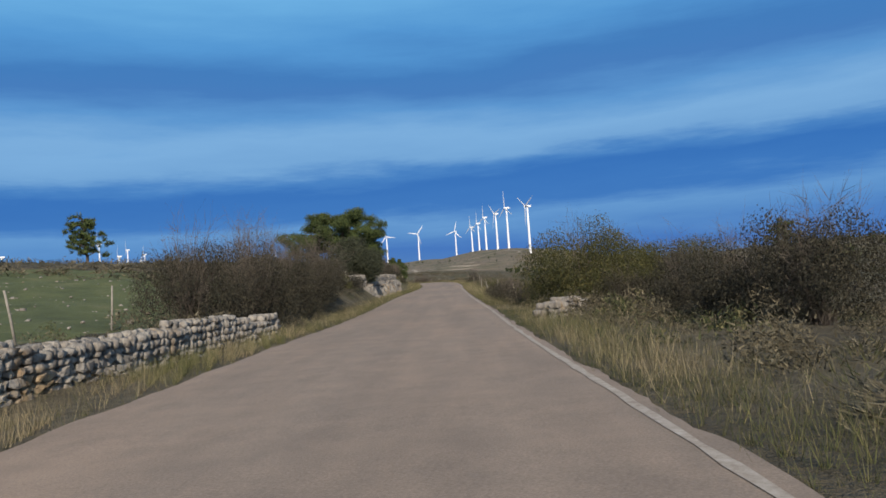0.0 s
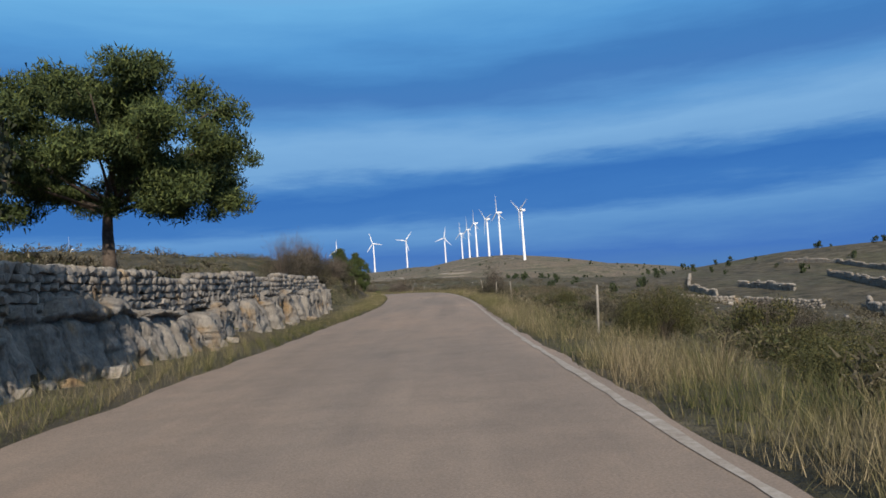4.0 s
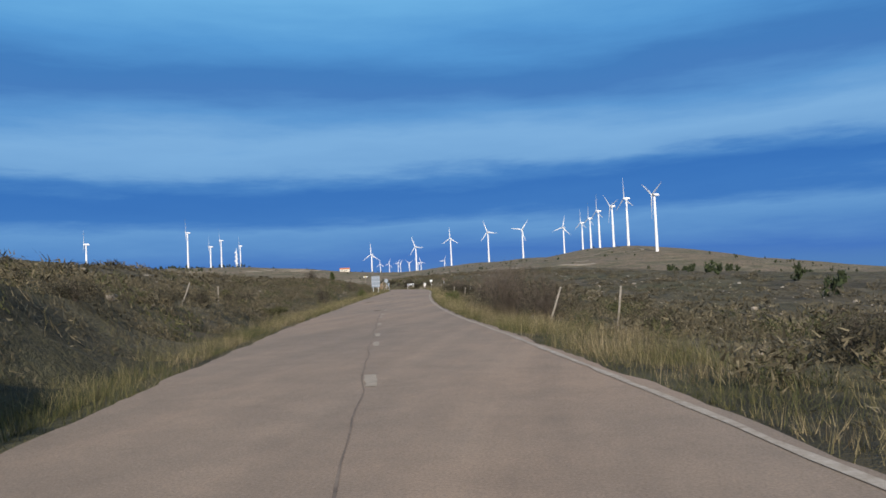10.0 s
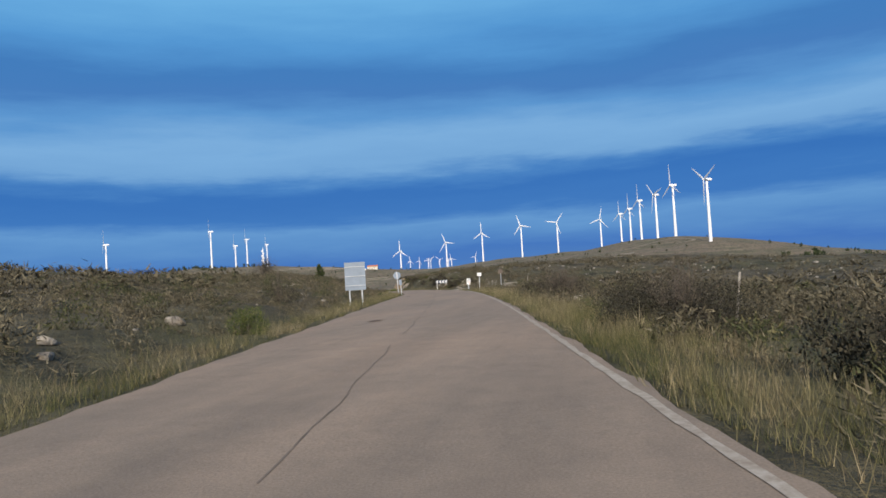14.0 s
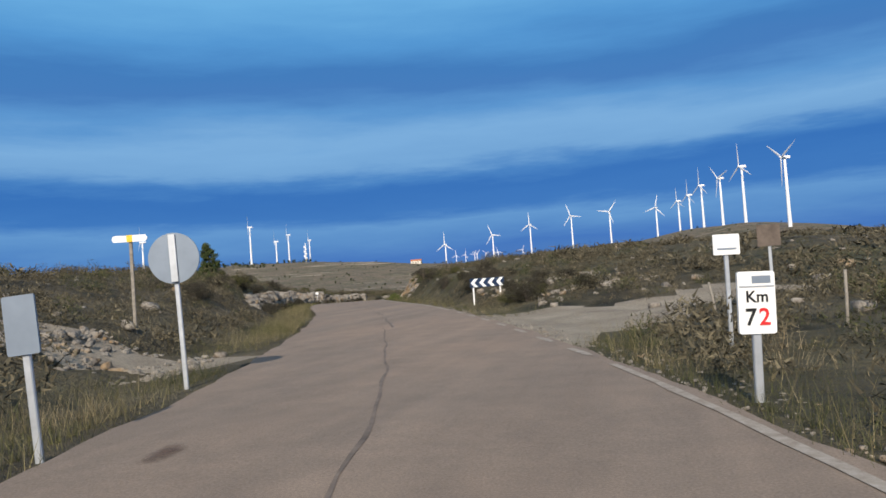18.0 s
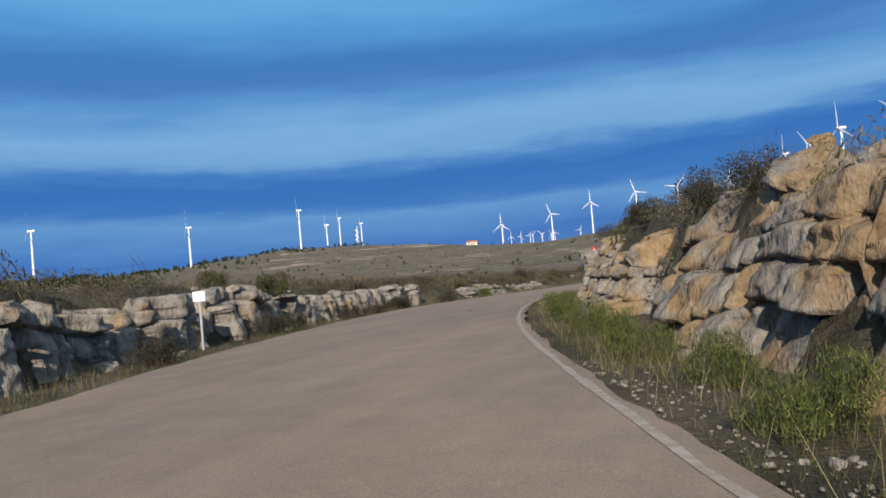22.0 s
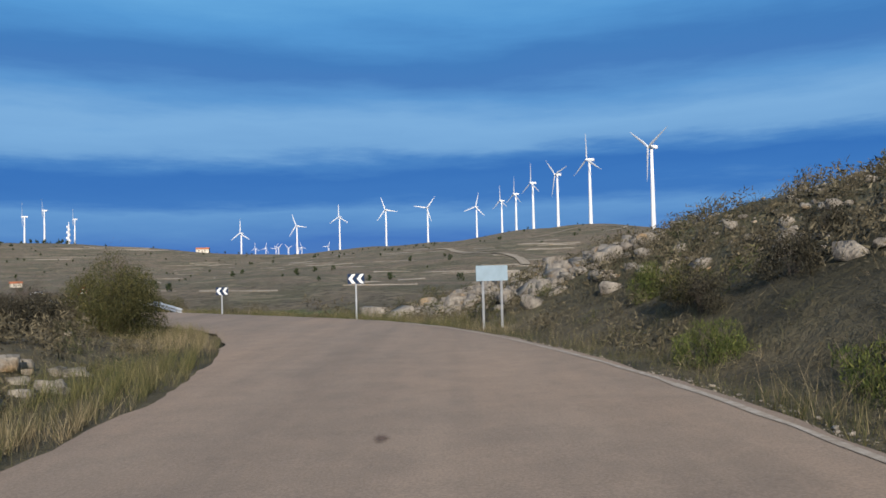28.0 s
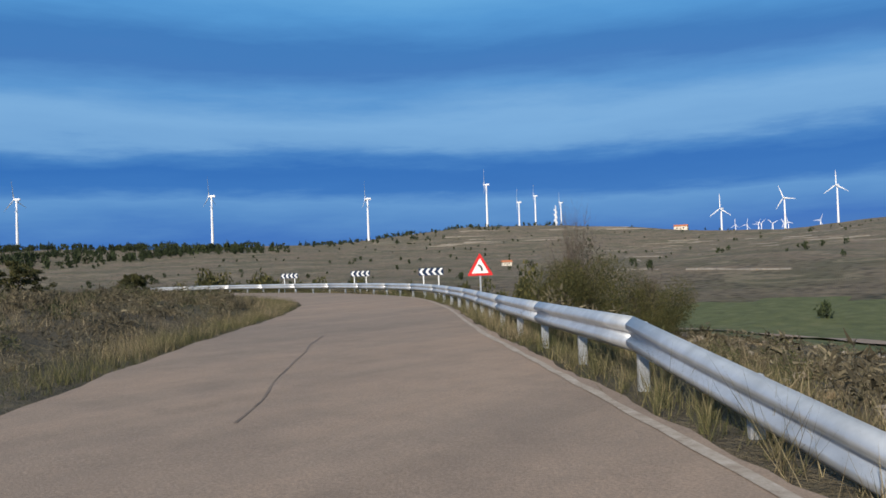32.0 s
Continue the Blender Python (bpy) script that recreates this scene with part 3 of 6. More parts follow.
def far_height(x, y):
    base = np.full(x.shape, -9.0) - 60 * smooth01(350, 1500, x) + 4 * smooth01(900, 2500, y)
    zs = [base] + [ridge(x, y, p, s, w) for p, s, w in RIDGES]
    k = 2.5
    m = np.maximum.reduce(zs)
    z = m + k * np.log(sum(np.exp((q - m) / k) for q in zs))
    return z + 1.2 * np.sin(x * 0.021 + 1.3) * np.sin(y * 0.017 + .4) + 0.7 * np.sin(x * 0.05 + y * 0.031)


def wobble(x, y):
    return (np.sin(x * 0.9 + 1.7 * np.sin(y * 0.37)) * np.sin(y * 0.8 + 1.3 * np.sin(x * 0.41)) * 0.5 + np.sin(x * 2.3 + y * 1.1) * np.sin(y * 2.6 - x * 0.7) * 0.25)


def ground_z(x, y):
    shape = np.shape(x)
    x, y = np.asarray(x, float).ravel(), np.asarray(y, float).ravel()
    st, u, rz = to_road(x, y)
    ny = np.interp(st, np.arange(NS), np.maximum.accumulate(LINE[:, 1]) + np.arange(NS) * 1e-6)
    a = np.abs(u)
    near = np.zeros(len(x))
    for tab, toe, sel in ((LEFT_SIDE, LEFT_TOE, u < 0), (RIGHT_SIDE, RIGHT_TOE, u >= 0)):
        h = [np.interp(ny[sel], tab[:, 0], tab[:, k]) for k in range(1, 5)]
        q = a[sel]
        z = np.where(q < 6, h[0], 0)
        z = np.where((q >= 6) & (q < 12), h[0] + (h[1] - h[0]) * (q - 6) / 6, z)
        z = np.where((q >= 12) & (q < 25), h[1] + (h[2] - h[1]) * (q - 12) / 13, z)
        z = np.where(q >= 25, h[2] + (h[3] - h[2]) * np.clip((q - 25) / 25, 0, 1), z)
        foot = np.interp(ny[sel], toe[:, 0], toe[:, 1])
        z = z * smooth01(0, 1, (q - foot) / np.where(foot > 4.15, 1.0, 1.7))
        if tab is RIGHT_SIDE:
            # the knoll inside the last bend
            knoll = np.maximum(ridge(x[sel], y[sel], KNOLL, 0.42, 4.0), ridge(x[sel], y[sel], SPUR, 0.38, 3.0)) - rz[sel]
            z = z + np.maximum(0, knoll - z) * smooth01(4.0, 8.0, q)
        near[sel] = z
    verge = smooth01(HALF + 0.2, 7, a)
    near = near + rz - 0.06 - 0.05 * smooth01(HALF + .1, HALF + 0.8, a) + wobble(x, y) * 0.22 * verge
    w = smooth01(38, 130, a)
    return (near * (1 - w) + far_height(x, y) * w).reshape(shape)


def gz(x, y):
    return float(ground_z(np.array([x]), np.array([y]))[0])


def grow(a, b, fine, factor, limit):
    """Grid lines: even between a and b, then widening out to the limits."""
    mid = list(np.arange(a, b, fine))
    lo, hi, s = [a], [mid[-1]], fine
    while lo[-1] > -limit:
        s *= factor
        lo.append(lo[-1] - s)
    s = fine
    while hi[-1] < limit:
        s *= factor
        hi.append(hi[-1] + s)
    return np.array(lo[:0:-1] + mid + hi[1:])


def build_ground():
    gx = grow(-125, 45, 0.85, 1.09, 4600)
    gy = grow(-15, 445, 0.95, 1.06, 4600)
    X, Y = np.meshgrid(gx, gy)
    Z = ground_z(X, Y)
    nx, ny = len(gx), len(gy)
    i = np.arange(nx * ny).reshape(ny, nx)
    F = np.stack([i[:-1, :-1], i[:-1, 1:], i[1:, 1:], i[1:, :-1]], -1).reshape(-1, 4)
    me = mesh_np("ground", np.stack([X, Y, Z], -1).reshape(-1, 3), F, [M_GROUND, M_FIELD, M_GRAVEL], True)
    cx = X[:-1, :-1].ravel() + 0.4
    cy = Y[:-1, :-1].ravel() + 0.4
    st, u, _ = to_road(cx, cy)
    ny_ = LINE[np.minimum(st.astype(int), NS - 1), 1]
    n = wobble(cx * 0.5, cy * 0.5) * 2
    big = 7 * (np.sin(cx * 0.11 + 2 * np.sin(cy * 0.07)) + np.sin(cy * 0.13 + 1.7 * np.sin(cx * 0.09)))
    mat = np.zeros(len(cx), np.int32)
    mat[(u < -7.5 + n) & (u > -60) & (ny_ < 48)] = 1
    mat[(u > 9 + n) & (u < 36 + big) & (ny_ > 22 + big * 0.3) & (ny_ < 78 + big)] = 1
    mat[(u > 26 + 2 * n) & (u < 68 + big) & (ny_ > 398 + big * 0.4) & (ny_ < 470)] = 1
    # gravel track that joins the road on the right, stony mouth on the left
    tr = (u > 2.3) & (np.abs(ny_ - (248.5 + 0.45 * u) + n * .5) < 1.3 + 4.0 * np.exp(-np.maximum(u - 3, 0) / 2.5)) & (u < 11)
    mat[tr] = 2
    mat[(u < -2.6) & (u > -7) & (np.abs(ny_ - 247.5 - 0.1 * u + n * .6) < 1.6)] = 2
    me.polygons.foreach_set("material_index", mat)
    ob = new("ground", me)
    tagged(ob, "dry heath hillside with thin grass and pale stones", "ground", kind="structure")


build_ground()


def ribbon(name, a, b, s0, s1, lift, mat, step=1, jitter=0.0, seed=1):
    """A strip that follows the road between two offsets."""
    rnd = np.random.RandomState(seed)
    s = np.arange(s0, s1 + 0.01, step)
    j = np.minimum(s.astype(int), NS - 2)
    f = (s - j)[:, None]
    c = LINE[j] * (1 - f) + LINE[j + 1] * f
    r = RIGHT[j] * (1 - f) + RIGHT[j + 1] * f
    oa = (a(s) if callable(a) else np.full(len(s), a)) + rnd.randn(len(s)) * jitter
    ob_ = (b(s) if callable(b) else np.full(len(s), b)) + rnd.randn(len(s)) * jitter
    cols = [oa + (ob_ - oa) * k / 4 for k in range(5)]
    V = []
    for o in cols:
        V.append(np.stack([c[:, 0] + r[:, 0] * o, c[:, 1] + r[:, 1] * o, c[:, 2] + lift], 1))
    n = len(s)
    V = np.vstack(V)
    F = []
    for k in range(4):
        i = np.arange(n - 1)
        F.append(np.stack([k * n + i, (k + 1) * n + i, (k + 1) * n + i + 1, k * n + i + 1], 1))
    return mesh_np(name, V, np.vstack(F), mat, True)


def edge_noise(seed, amp):
    rnd = np.random.RandomState(seed)
    k = rnd.rand(4) * 6
    return lambda s: amp * (np.sin(s * 1.7 + k[0]) + .7 * np.sin(s * 3.1 + k[1]) + .6 * np.sin(s * .53 + k[2]))


EN1, EN2 = edge_noise(3, 0.03), edge_noise(4, 0.026)
# the left edge lies nearer to the middle but for the cut, where the road is wider
WIDE_AT = np.array([(-60, -.35), (60, -.4), (100, -.65), (122, -.6), (150, -.3), (215, -.3), (240, -.6), (262, -.75), (285, -.2), (300, .4), (325, .65), (345, .3), (362, -.1), (376, -.12), (386, -.18), (392, -.2), (398, -.4), (404, -.55), (412, -.65), (425, -.5)])
WIDE = np.array([(station(y), w) for y, w in WIDE_AT])
road = tagged(new("road", ribbon("road", lambda s: -HALF - np.interp(s, WIDE[:, 0], WIDE[:, 1]) + EN1(s), lambda s: HALF + 0.08 + EN2(s), 0, NS - 2, 0.0, M_ASPHALT, 0.25, 0.012)),
              "worn beige-grey asphalt country road", "road", kind="structure")
S_JUNC = station(251)


def build_sea():
    gx, gy = np.linspace(520, 4700, 12), np.linspace(-1500, 4700, 16)
    X, Y = np.meshgrid(gx, gy)
    i = np.arange(X.size).reshape(X.shape)
    F = np.stack([i[:-1, :-1], i[:-1, 1:], i[1:, 1:], i[1:, :-1]], -1).reshape(-1, 4)
    ob = new("sea", mesh_np("sea", np.stack([X, Y, np.full(X.shape, -32.0)], -1).reshape(-1, 3), F, M_WATER))
    tagged(ob, "dark blue sea beyond the hills", "water", kind="structure")


build_sea()


# ---- road markings ----
def marking(name, a, b, s0, s1, label, mat=None, step=0.5, jitter=0.012, seed=1, lift=0.006):
    me = ribbon(name, a, b, s0, s1, lift, mat or M_LINE, step, jitter, seed)
    ob = new(name, me)
    ob.parent = road
    return tagged(ob, label)


EDGE = HALF - 0.12
marking("edge_line", EDGE, EDGE + 0.085, 0, S_JUNC - 9, "worn white edge line on the road")
marking("edge_line", EDGE, EDGE + 0.085, S_JUNC + 8, NS - 3, "worn white edge line on the road")
for k in range(7):
    s = S_JUNC - 8 + k * 2.2
    marking("edge_dash", EDGE, EDGE + 0.11, s, s + 1.0, "worn white dash across the track mouth")


# ---- wind turbines ----
def wind_turbine_meshes():
    tower = tube_mesh("tower", [(0, 0, -28), (0, 0, 0), (0, 0, 35), (0, 0, 69)], [2.0, 2.0, 1.6, 1.15], M_TURBINE, 12)
    bm = bmesh.new()
    bmesh.ops.create_cube(bm, size=1)
    bmesh.ops.scale(bm, vec=(2.9, 8.5, 3.0), verts=bm.verts)
    bmesh.ops.bevel(bm, geom=bm.edges[:], offset=0.6, segments=2, affect="EDGES")
    bmesh.ops.translate(bm, vec=(0, 1.6, 70.2), verts=bm.verts)
    nacelle = bm_mesh("nacelle", bm, M_TURBINE)
    hub = tube_mesh("hub", [(0, -2.4, 70.2), (0, -3.6, 70.2), (0, -4.6, 70.2), (0, -5.2, 70.2)], [1.3, 1.35, 0.9, 0.2], M_TURBINE, 12)
    V, F = [], []
    secs = [(0.8, 0.55, 0.55), (4, 1.5, 0.5), (7, 1.75, 0.4), (15, 1.25, 0.28), (24, 0.75, 0.16), (29.5, 0.2, 0.05)]
    for z, w, t in secs:
        for a in range(6):
            an = 2 * math.pi * a / 6
            V.append((math.cos(an) * w * (0.9 if math.cos(an) > 0 else 0.6), math.sin(an) * t, z))
    for i in range(len(secs) - 1):
        for a in range(6):
            F.append((i * 6 + a, i * 6 + (a + 1) % 6, (i + 1) * 6 + (a + 1) % 6, (i + 1) * 6 + a))
    F.append(tuple(range((len(secs) - 1) * 6, len(secs) * 6)))
    blade = bpy.data.meshes.new("blade")
    blade.from_pydata(V, [], F)
    blade.materials.append(M_TURBINE)
    return tower, nacelle, hub, blade


TOWER, NACELLE, HUB, BLADE = wind_turbine_meshes()


def wind_turbine(x, y, z, yaw, spin, scale=1.0, label="white three-bladed wind turbine on the ridge"):
    t = thing("wind_turbine", pose(x, y, z, 0, 0, yaw) @ Matrix.Scale(scale, 4), label, "wind turbine", "wind farm on the hills")
    part("tower", TOWER, t)
    part("nacelle", NACELLE, t)
    h = part("hub", HUB, t)
    for k in range(3):
        part("blade", BLADE, h, "", Matrix.Translation((0, -3.7, 70.2)) @ pose(0, 0, 0, 0, spin + 120 * k, 0))


# base place and height, yaw of the rotor, spin of the blades
TURBINES = [(86, 873, 20, -68, 64), (71, 1008, 31, -66, -2), (63, 1135, 34, -66, 75), (50, 1235, 37, -66, 2), (42, 1355, 36, -66, 4), (32, 1465, 37, -60, 0), (0, 1570, 37, -30, 14),
            (-78, 1570, 37, -24, 40), (-146, 1590, 37, -24, -20), (-235, 1690, 34, -24, 0), (-310, 1690, 20, -24, -22), (-385, 1605, 5, -24, 0)]
TURBINES += [(-628, 1312, 45, -60, 10), (-663, 1466, 29, -60, 15), (-705, 1600, 49, -60, 0), (-744, 1781, 47, -60, 0), (-688, 1125, 21, -60, 5), (-768, 950, 22, -60, 8),
             (-937, 818, 25, -60, 10), (-1200, 840, 15, -60, 20), (-470, 3090, 25, -24, 30)]
for k in range(7):
    TURBINES.append((-735 + k * 28, 3100 + 40 * (k % 3), 24, -24, 17 * k))
for x, y, z, yaw, spin in TURBINES:
    far = y > 2500
    wind_turbine(x, y, z, yaw, spin, 0.785, "small far white wind turbine on the skyline" if far else "white three-bladed wind turbine on the ridge")


# ---- rock and stone ----
def rock_protos(n, seed, mat, box=0.75, pts=26, craggy=False):
    """Angular stones: hulls of points spread over a rough block."""
    rnd = random.Random(seed)
    out = []
    for k in range(n):
        bm = bmesh.new()
        for _ in range(pts):
            v = Vector((rnd.uniform(-1, 1), rnd.uniform(-1, 1), rnd.uniform(-1, 1)))
            m = max(abs(c) for c in v)
            cube = v / m
            ball = v.normalized() * 1.15
            q = (cube * box + ball * (1 - box)) * rnd.uniform(0.9, 1.0) * 0.5
            bm.verts.new(q)
        r = bmesh.ops.convex_hull(bm, input=bm.verts)
        bmesh.ops.delete(bm, geom=[g for g in r["geom_interior"] if isinstance(g, bmesh.types.BMVert)], context="VERTS")
        bmesh.ops.recalc_face_normals(bm, faces=bm.faces)
        if craggy:
            bmesh.ops.subdivide_edges(bm, edges=bm.edges[:], cuts=1, use_grid_fill=True)
            bmesh.ops.triangulate(bm, faces=bm.faces)
            for v in bm.verts:
                o = Vector((seed + k * 7.3, k * 3.1, 0))
                v.co += v.normal * (noise.noise(v.co * 4.5 + o) * 0.11 + noise.noise(v.co * 11 + o) * 0.05)
        out.append(bm_mesh("rock", bm, mat))
    return out


ROCKS = rock_protos(9, 11, M_ROCK, 0.9, 22, True)
ROCKS_WARM = rock_protos(9, 12, M_ROCKWARM, 0.92, 22, True)
STONES = rock_protos(10, 13, M_STONE, 0.8, 18)


def proto_arrays(meshes):
    out = []
    for me in meshes:
        bm = bmesh.new()
        bm.from_mesh(me)
        bmesh.ops.triangulate(bm, faces=bm.faces)
        V = np.array([v.co for v in bm.verts], np.float32)
        F = np.array([[v.index for v in f.verts] for f in bm.faces], np.int32)
        bm.free()
        out.append((V, F))
    return out


STONE_ARR, ROCK_ARR = proto_arrays(STONES), proto_arrays(ROCKS)


def scatter_mesh(name, arrs, places, mat):
    """Many small copies in one mesh. places: rows of x, y, z, turn, sx, sy, sz and the index of the shape."""
    VV, FF, n = [], [], 0
    P = np.asarray(places, float)
    for k, (V, F) in enumerate(arrs):
        sel = P[P[:, 7].astype(int) == k]
        if not len(sel):
            continue
        c, s = np.cos(sel[:, 3])[:, None], np.sin(sel[:, 3])[:, None]
        x, y, z = V[None, :, 0] * sel[:, 4:5], V[None, :, 1] * sel[:, 5:6], V[None, :, 2] * sel[:, 6:7]
        X, Y = x * c - y * s, x * s + y * c
        if P.shape[1] > 8:
            z = z + X * sel[:, 8:9] + Y * sel[:, 9:10]
        W = np.stack([X + sel[:, 0:1], Y + sel[:, 1:2], z + sel[:, 2:3]], -1)
        VV.append(W.reshape(-1, 3))
        FF.append((F[None] + (np.arange(len(sel)) * len(V))[:, None, None] + n).reshape(-1, 3))
        n += W.shape[0] * W.shape[1]
    return mesh_np(name, np.vstack(VV), np.vstack(FF), mat)


def road_point(y, u):
    """A place u metres beside the road where the road is at northing y."""
    i = int(np.argmin(np.abs(LINE[:, 1] - y)))
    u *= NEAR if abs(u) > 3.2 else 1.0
    return Vector((LINE[i, 0] + RIGHT[i, 0] * u, LINE[i, 1] + RIGHT[i, 1] * u, LINE[i, 2])), math.degrees(math.atan2(-TAN[i, 0], TAN[i, 1]))


def stone_wall(name, pts, height, thick, label, seed, limit=300, size=0.24, base=None):
    """A dry-stone wall along ground points; the first stones are pieces of their own."""
    rnd = random.Random(seed)
    root = thing(name, pose(0, 0, 0), label, "stone wall")
    rest, made = [], 0
    for (ax, ay), (bx, by) in zip(pts[:-1], pts[1:]):
        d = math.hypot(bx - ax, by - ay)
        ang = math.atan2(by - ay, bx - ax)
        row, z = 0, 0.0
        while z < height:
            h = size * rnd.uniform(0.55, 0.8)
            for side in ((-0.5, 0.5) if thick > 0.3 else (0,)):
                s = -rnd.random() * size
                while s < d:
                    w = size * rnd.uniform(0.7, 1.7)
                    hh = h * rnd.uniform(0.85, 1.25)
                    cx, cy = ax + (bx - ax) * (s + w / 2) / d, ay + (by - ay) * (s + w / 2) / d
                    o = side * (thick - size) + rnd.uniform(-0.03, 0.03)
                    cx, cy = cx - math.sin(ang) * o, cy + math.cos(ang) * o
                    top = height * (0.85 + 0.22 * math.sin(s * 0.9 + seed) * math.sin(s * 0.37))
                    if z < top:
                        zz = (gz(cx, cy) if base is None else base(cx, cy)) + z + h / 2 - 0.05
                        row_ = (cx, cy, zz, ang + rnd.uniform(-0.15, 0.15), w * 1.04, size * rnd.uniform(0.9, 1.3), hh * 1.15, rnd.randrange(len(STONES)))
                        if made < limit and side <= 0:
                            ob = new("stone", STONES[row_[7]])
                            ob.parent = root
                            ob.matrix_basis = Matrix.Translation(row_[:3]) @ Matrix.Rotation(row_[3], 4, "Z") @ Matrix.Diagonal((*row_[4:7], 1))
                            made += 1
                        else:
                            rest.append(row_)
                    s += w
            z += h
    if rest:
        tagged(part("stones", scatter_mesh("stones", STONE_ARR, rest, M_STONE), root), kind="stuff")
    return root


def rock_cut(name, y0, y1, u0, u1, height, label, seed, protos, wide=(0.35, 0.9), tall=(0.5, 1.1), lift=0.0, depth=0.9, skip=0.0, rows=None):
    """A face of cut rock beside the road, block by block."""
    rnd = random.Random(seed)
    p0, _ = road_point(y0, u0)
    root = thing(name, pose(0, 0, 0), label, "rock face")
    sgn = 1 if u0 > 0 else -1
    y = y0
    while y < y1:
        f = (y - y0) / (y1 - y0)
        w = rnd.uniform(*wide)
        top = (height(f) if callable(height) else height) * rnd.uniform(0.75, 1.1)
        z = 0.0
        u = u0 + (u1 - u0) * f
        while z < top:
            h = min(rnd.uniform(*tall), max(0.25, top - z + 0.1))
            if rnd.random() >= skip:
                q, yaw = road_point(y + w / 2, u + sgn * (0.25 * z + rnd.uniform(-0.15, 0.22)))
                m = rnd.choice(protos)
                ob = new("rock", m)
                ob.parent = root
                base = q.z + lift + z + h / 2 - 0.12
                ob.matrix_basis = Matrix.Translation((q.x, q.y, base)) @ pose(0, 0, 0, rnd.uniform(-6, 6), rnd.uniform(-7, 7), yaw + rnd.uniform(-14, 14)) @ Matrix.Diagonal((depth * rnd.uniform(0.8, 1.3), w * 1.25, h * 1.25, 1))
            z += h * 0.92
        y += w * 0.86
    return root


# left cut with the dry-stone walls on and before it
stone_wall("dry_stone_wall", [(-5.4, -3.7), (-5.2, 4.3), (-4.9, 12.2), (-4.4, 20.2)], 0.78, 0.5, "low grey dry-stone wall along the green field", 5, 300, 0.19)
stone_wall("dry_stone_wall", [(-7.8, 35.2), (-7.3, 43.1), (-7.1, 51.3), (-6.7, 59.4)], 0.8, 0.5, "broken dry-stone wall overgrown with shrubs", 6, 200)
stone_wall("dry_stone_wall", [tuple(road_point(y, -5.75)[0][:2]) for y in (56.5, 66, 75, 84, 91.5)], 1.0, 0.5, "dry-stone wall on top of the limestone cut", 7, 300, 0.24, lambda x, y: float(to_road([x], [y])[2][0]) + 0.92)
stone_wall("dry_stone_wall", [(-9.9, 92.5), (-10.0, 99.6), (-9.7, 106.6)], 0.8, 0.45, "grey dry-stone wall on the bank", 8, 120)


def lattice(rng, w, h):
    """Smooth random values over a grid, read at any place."""
    G = rng.rand(h + 2, w + 2)
    def read(x, y):
        x, y = np.mod(x, w), np.mod(y, h)
        i, j = x.astype(int), y.astype(int)
        fx, fy = x - i, y - j
        fx, fy = fx * fx * (3 - 2 * fx), fy * fy * (3 - 2 * fy)
        return (G[j, i] * (1 - fx) + G[j, i + 1] * fx) * (1 - fy) + (G[j + 1, i] * (1 - fx) + G[j + 1, i + 1] * fx) * fy - 0.5
    return read


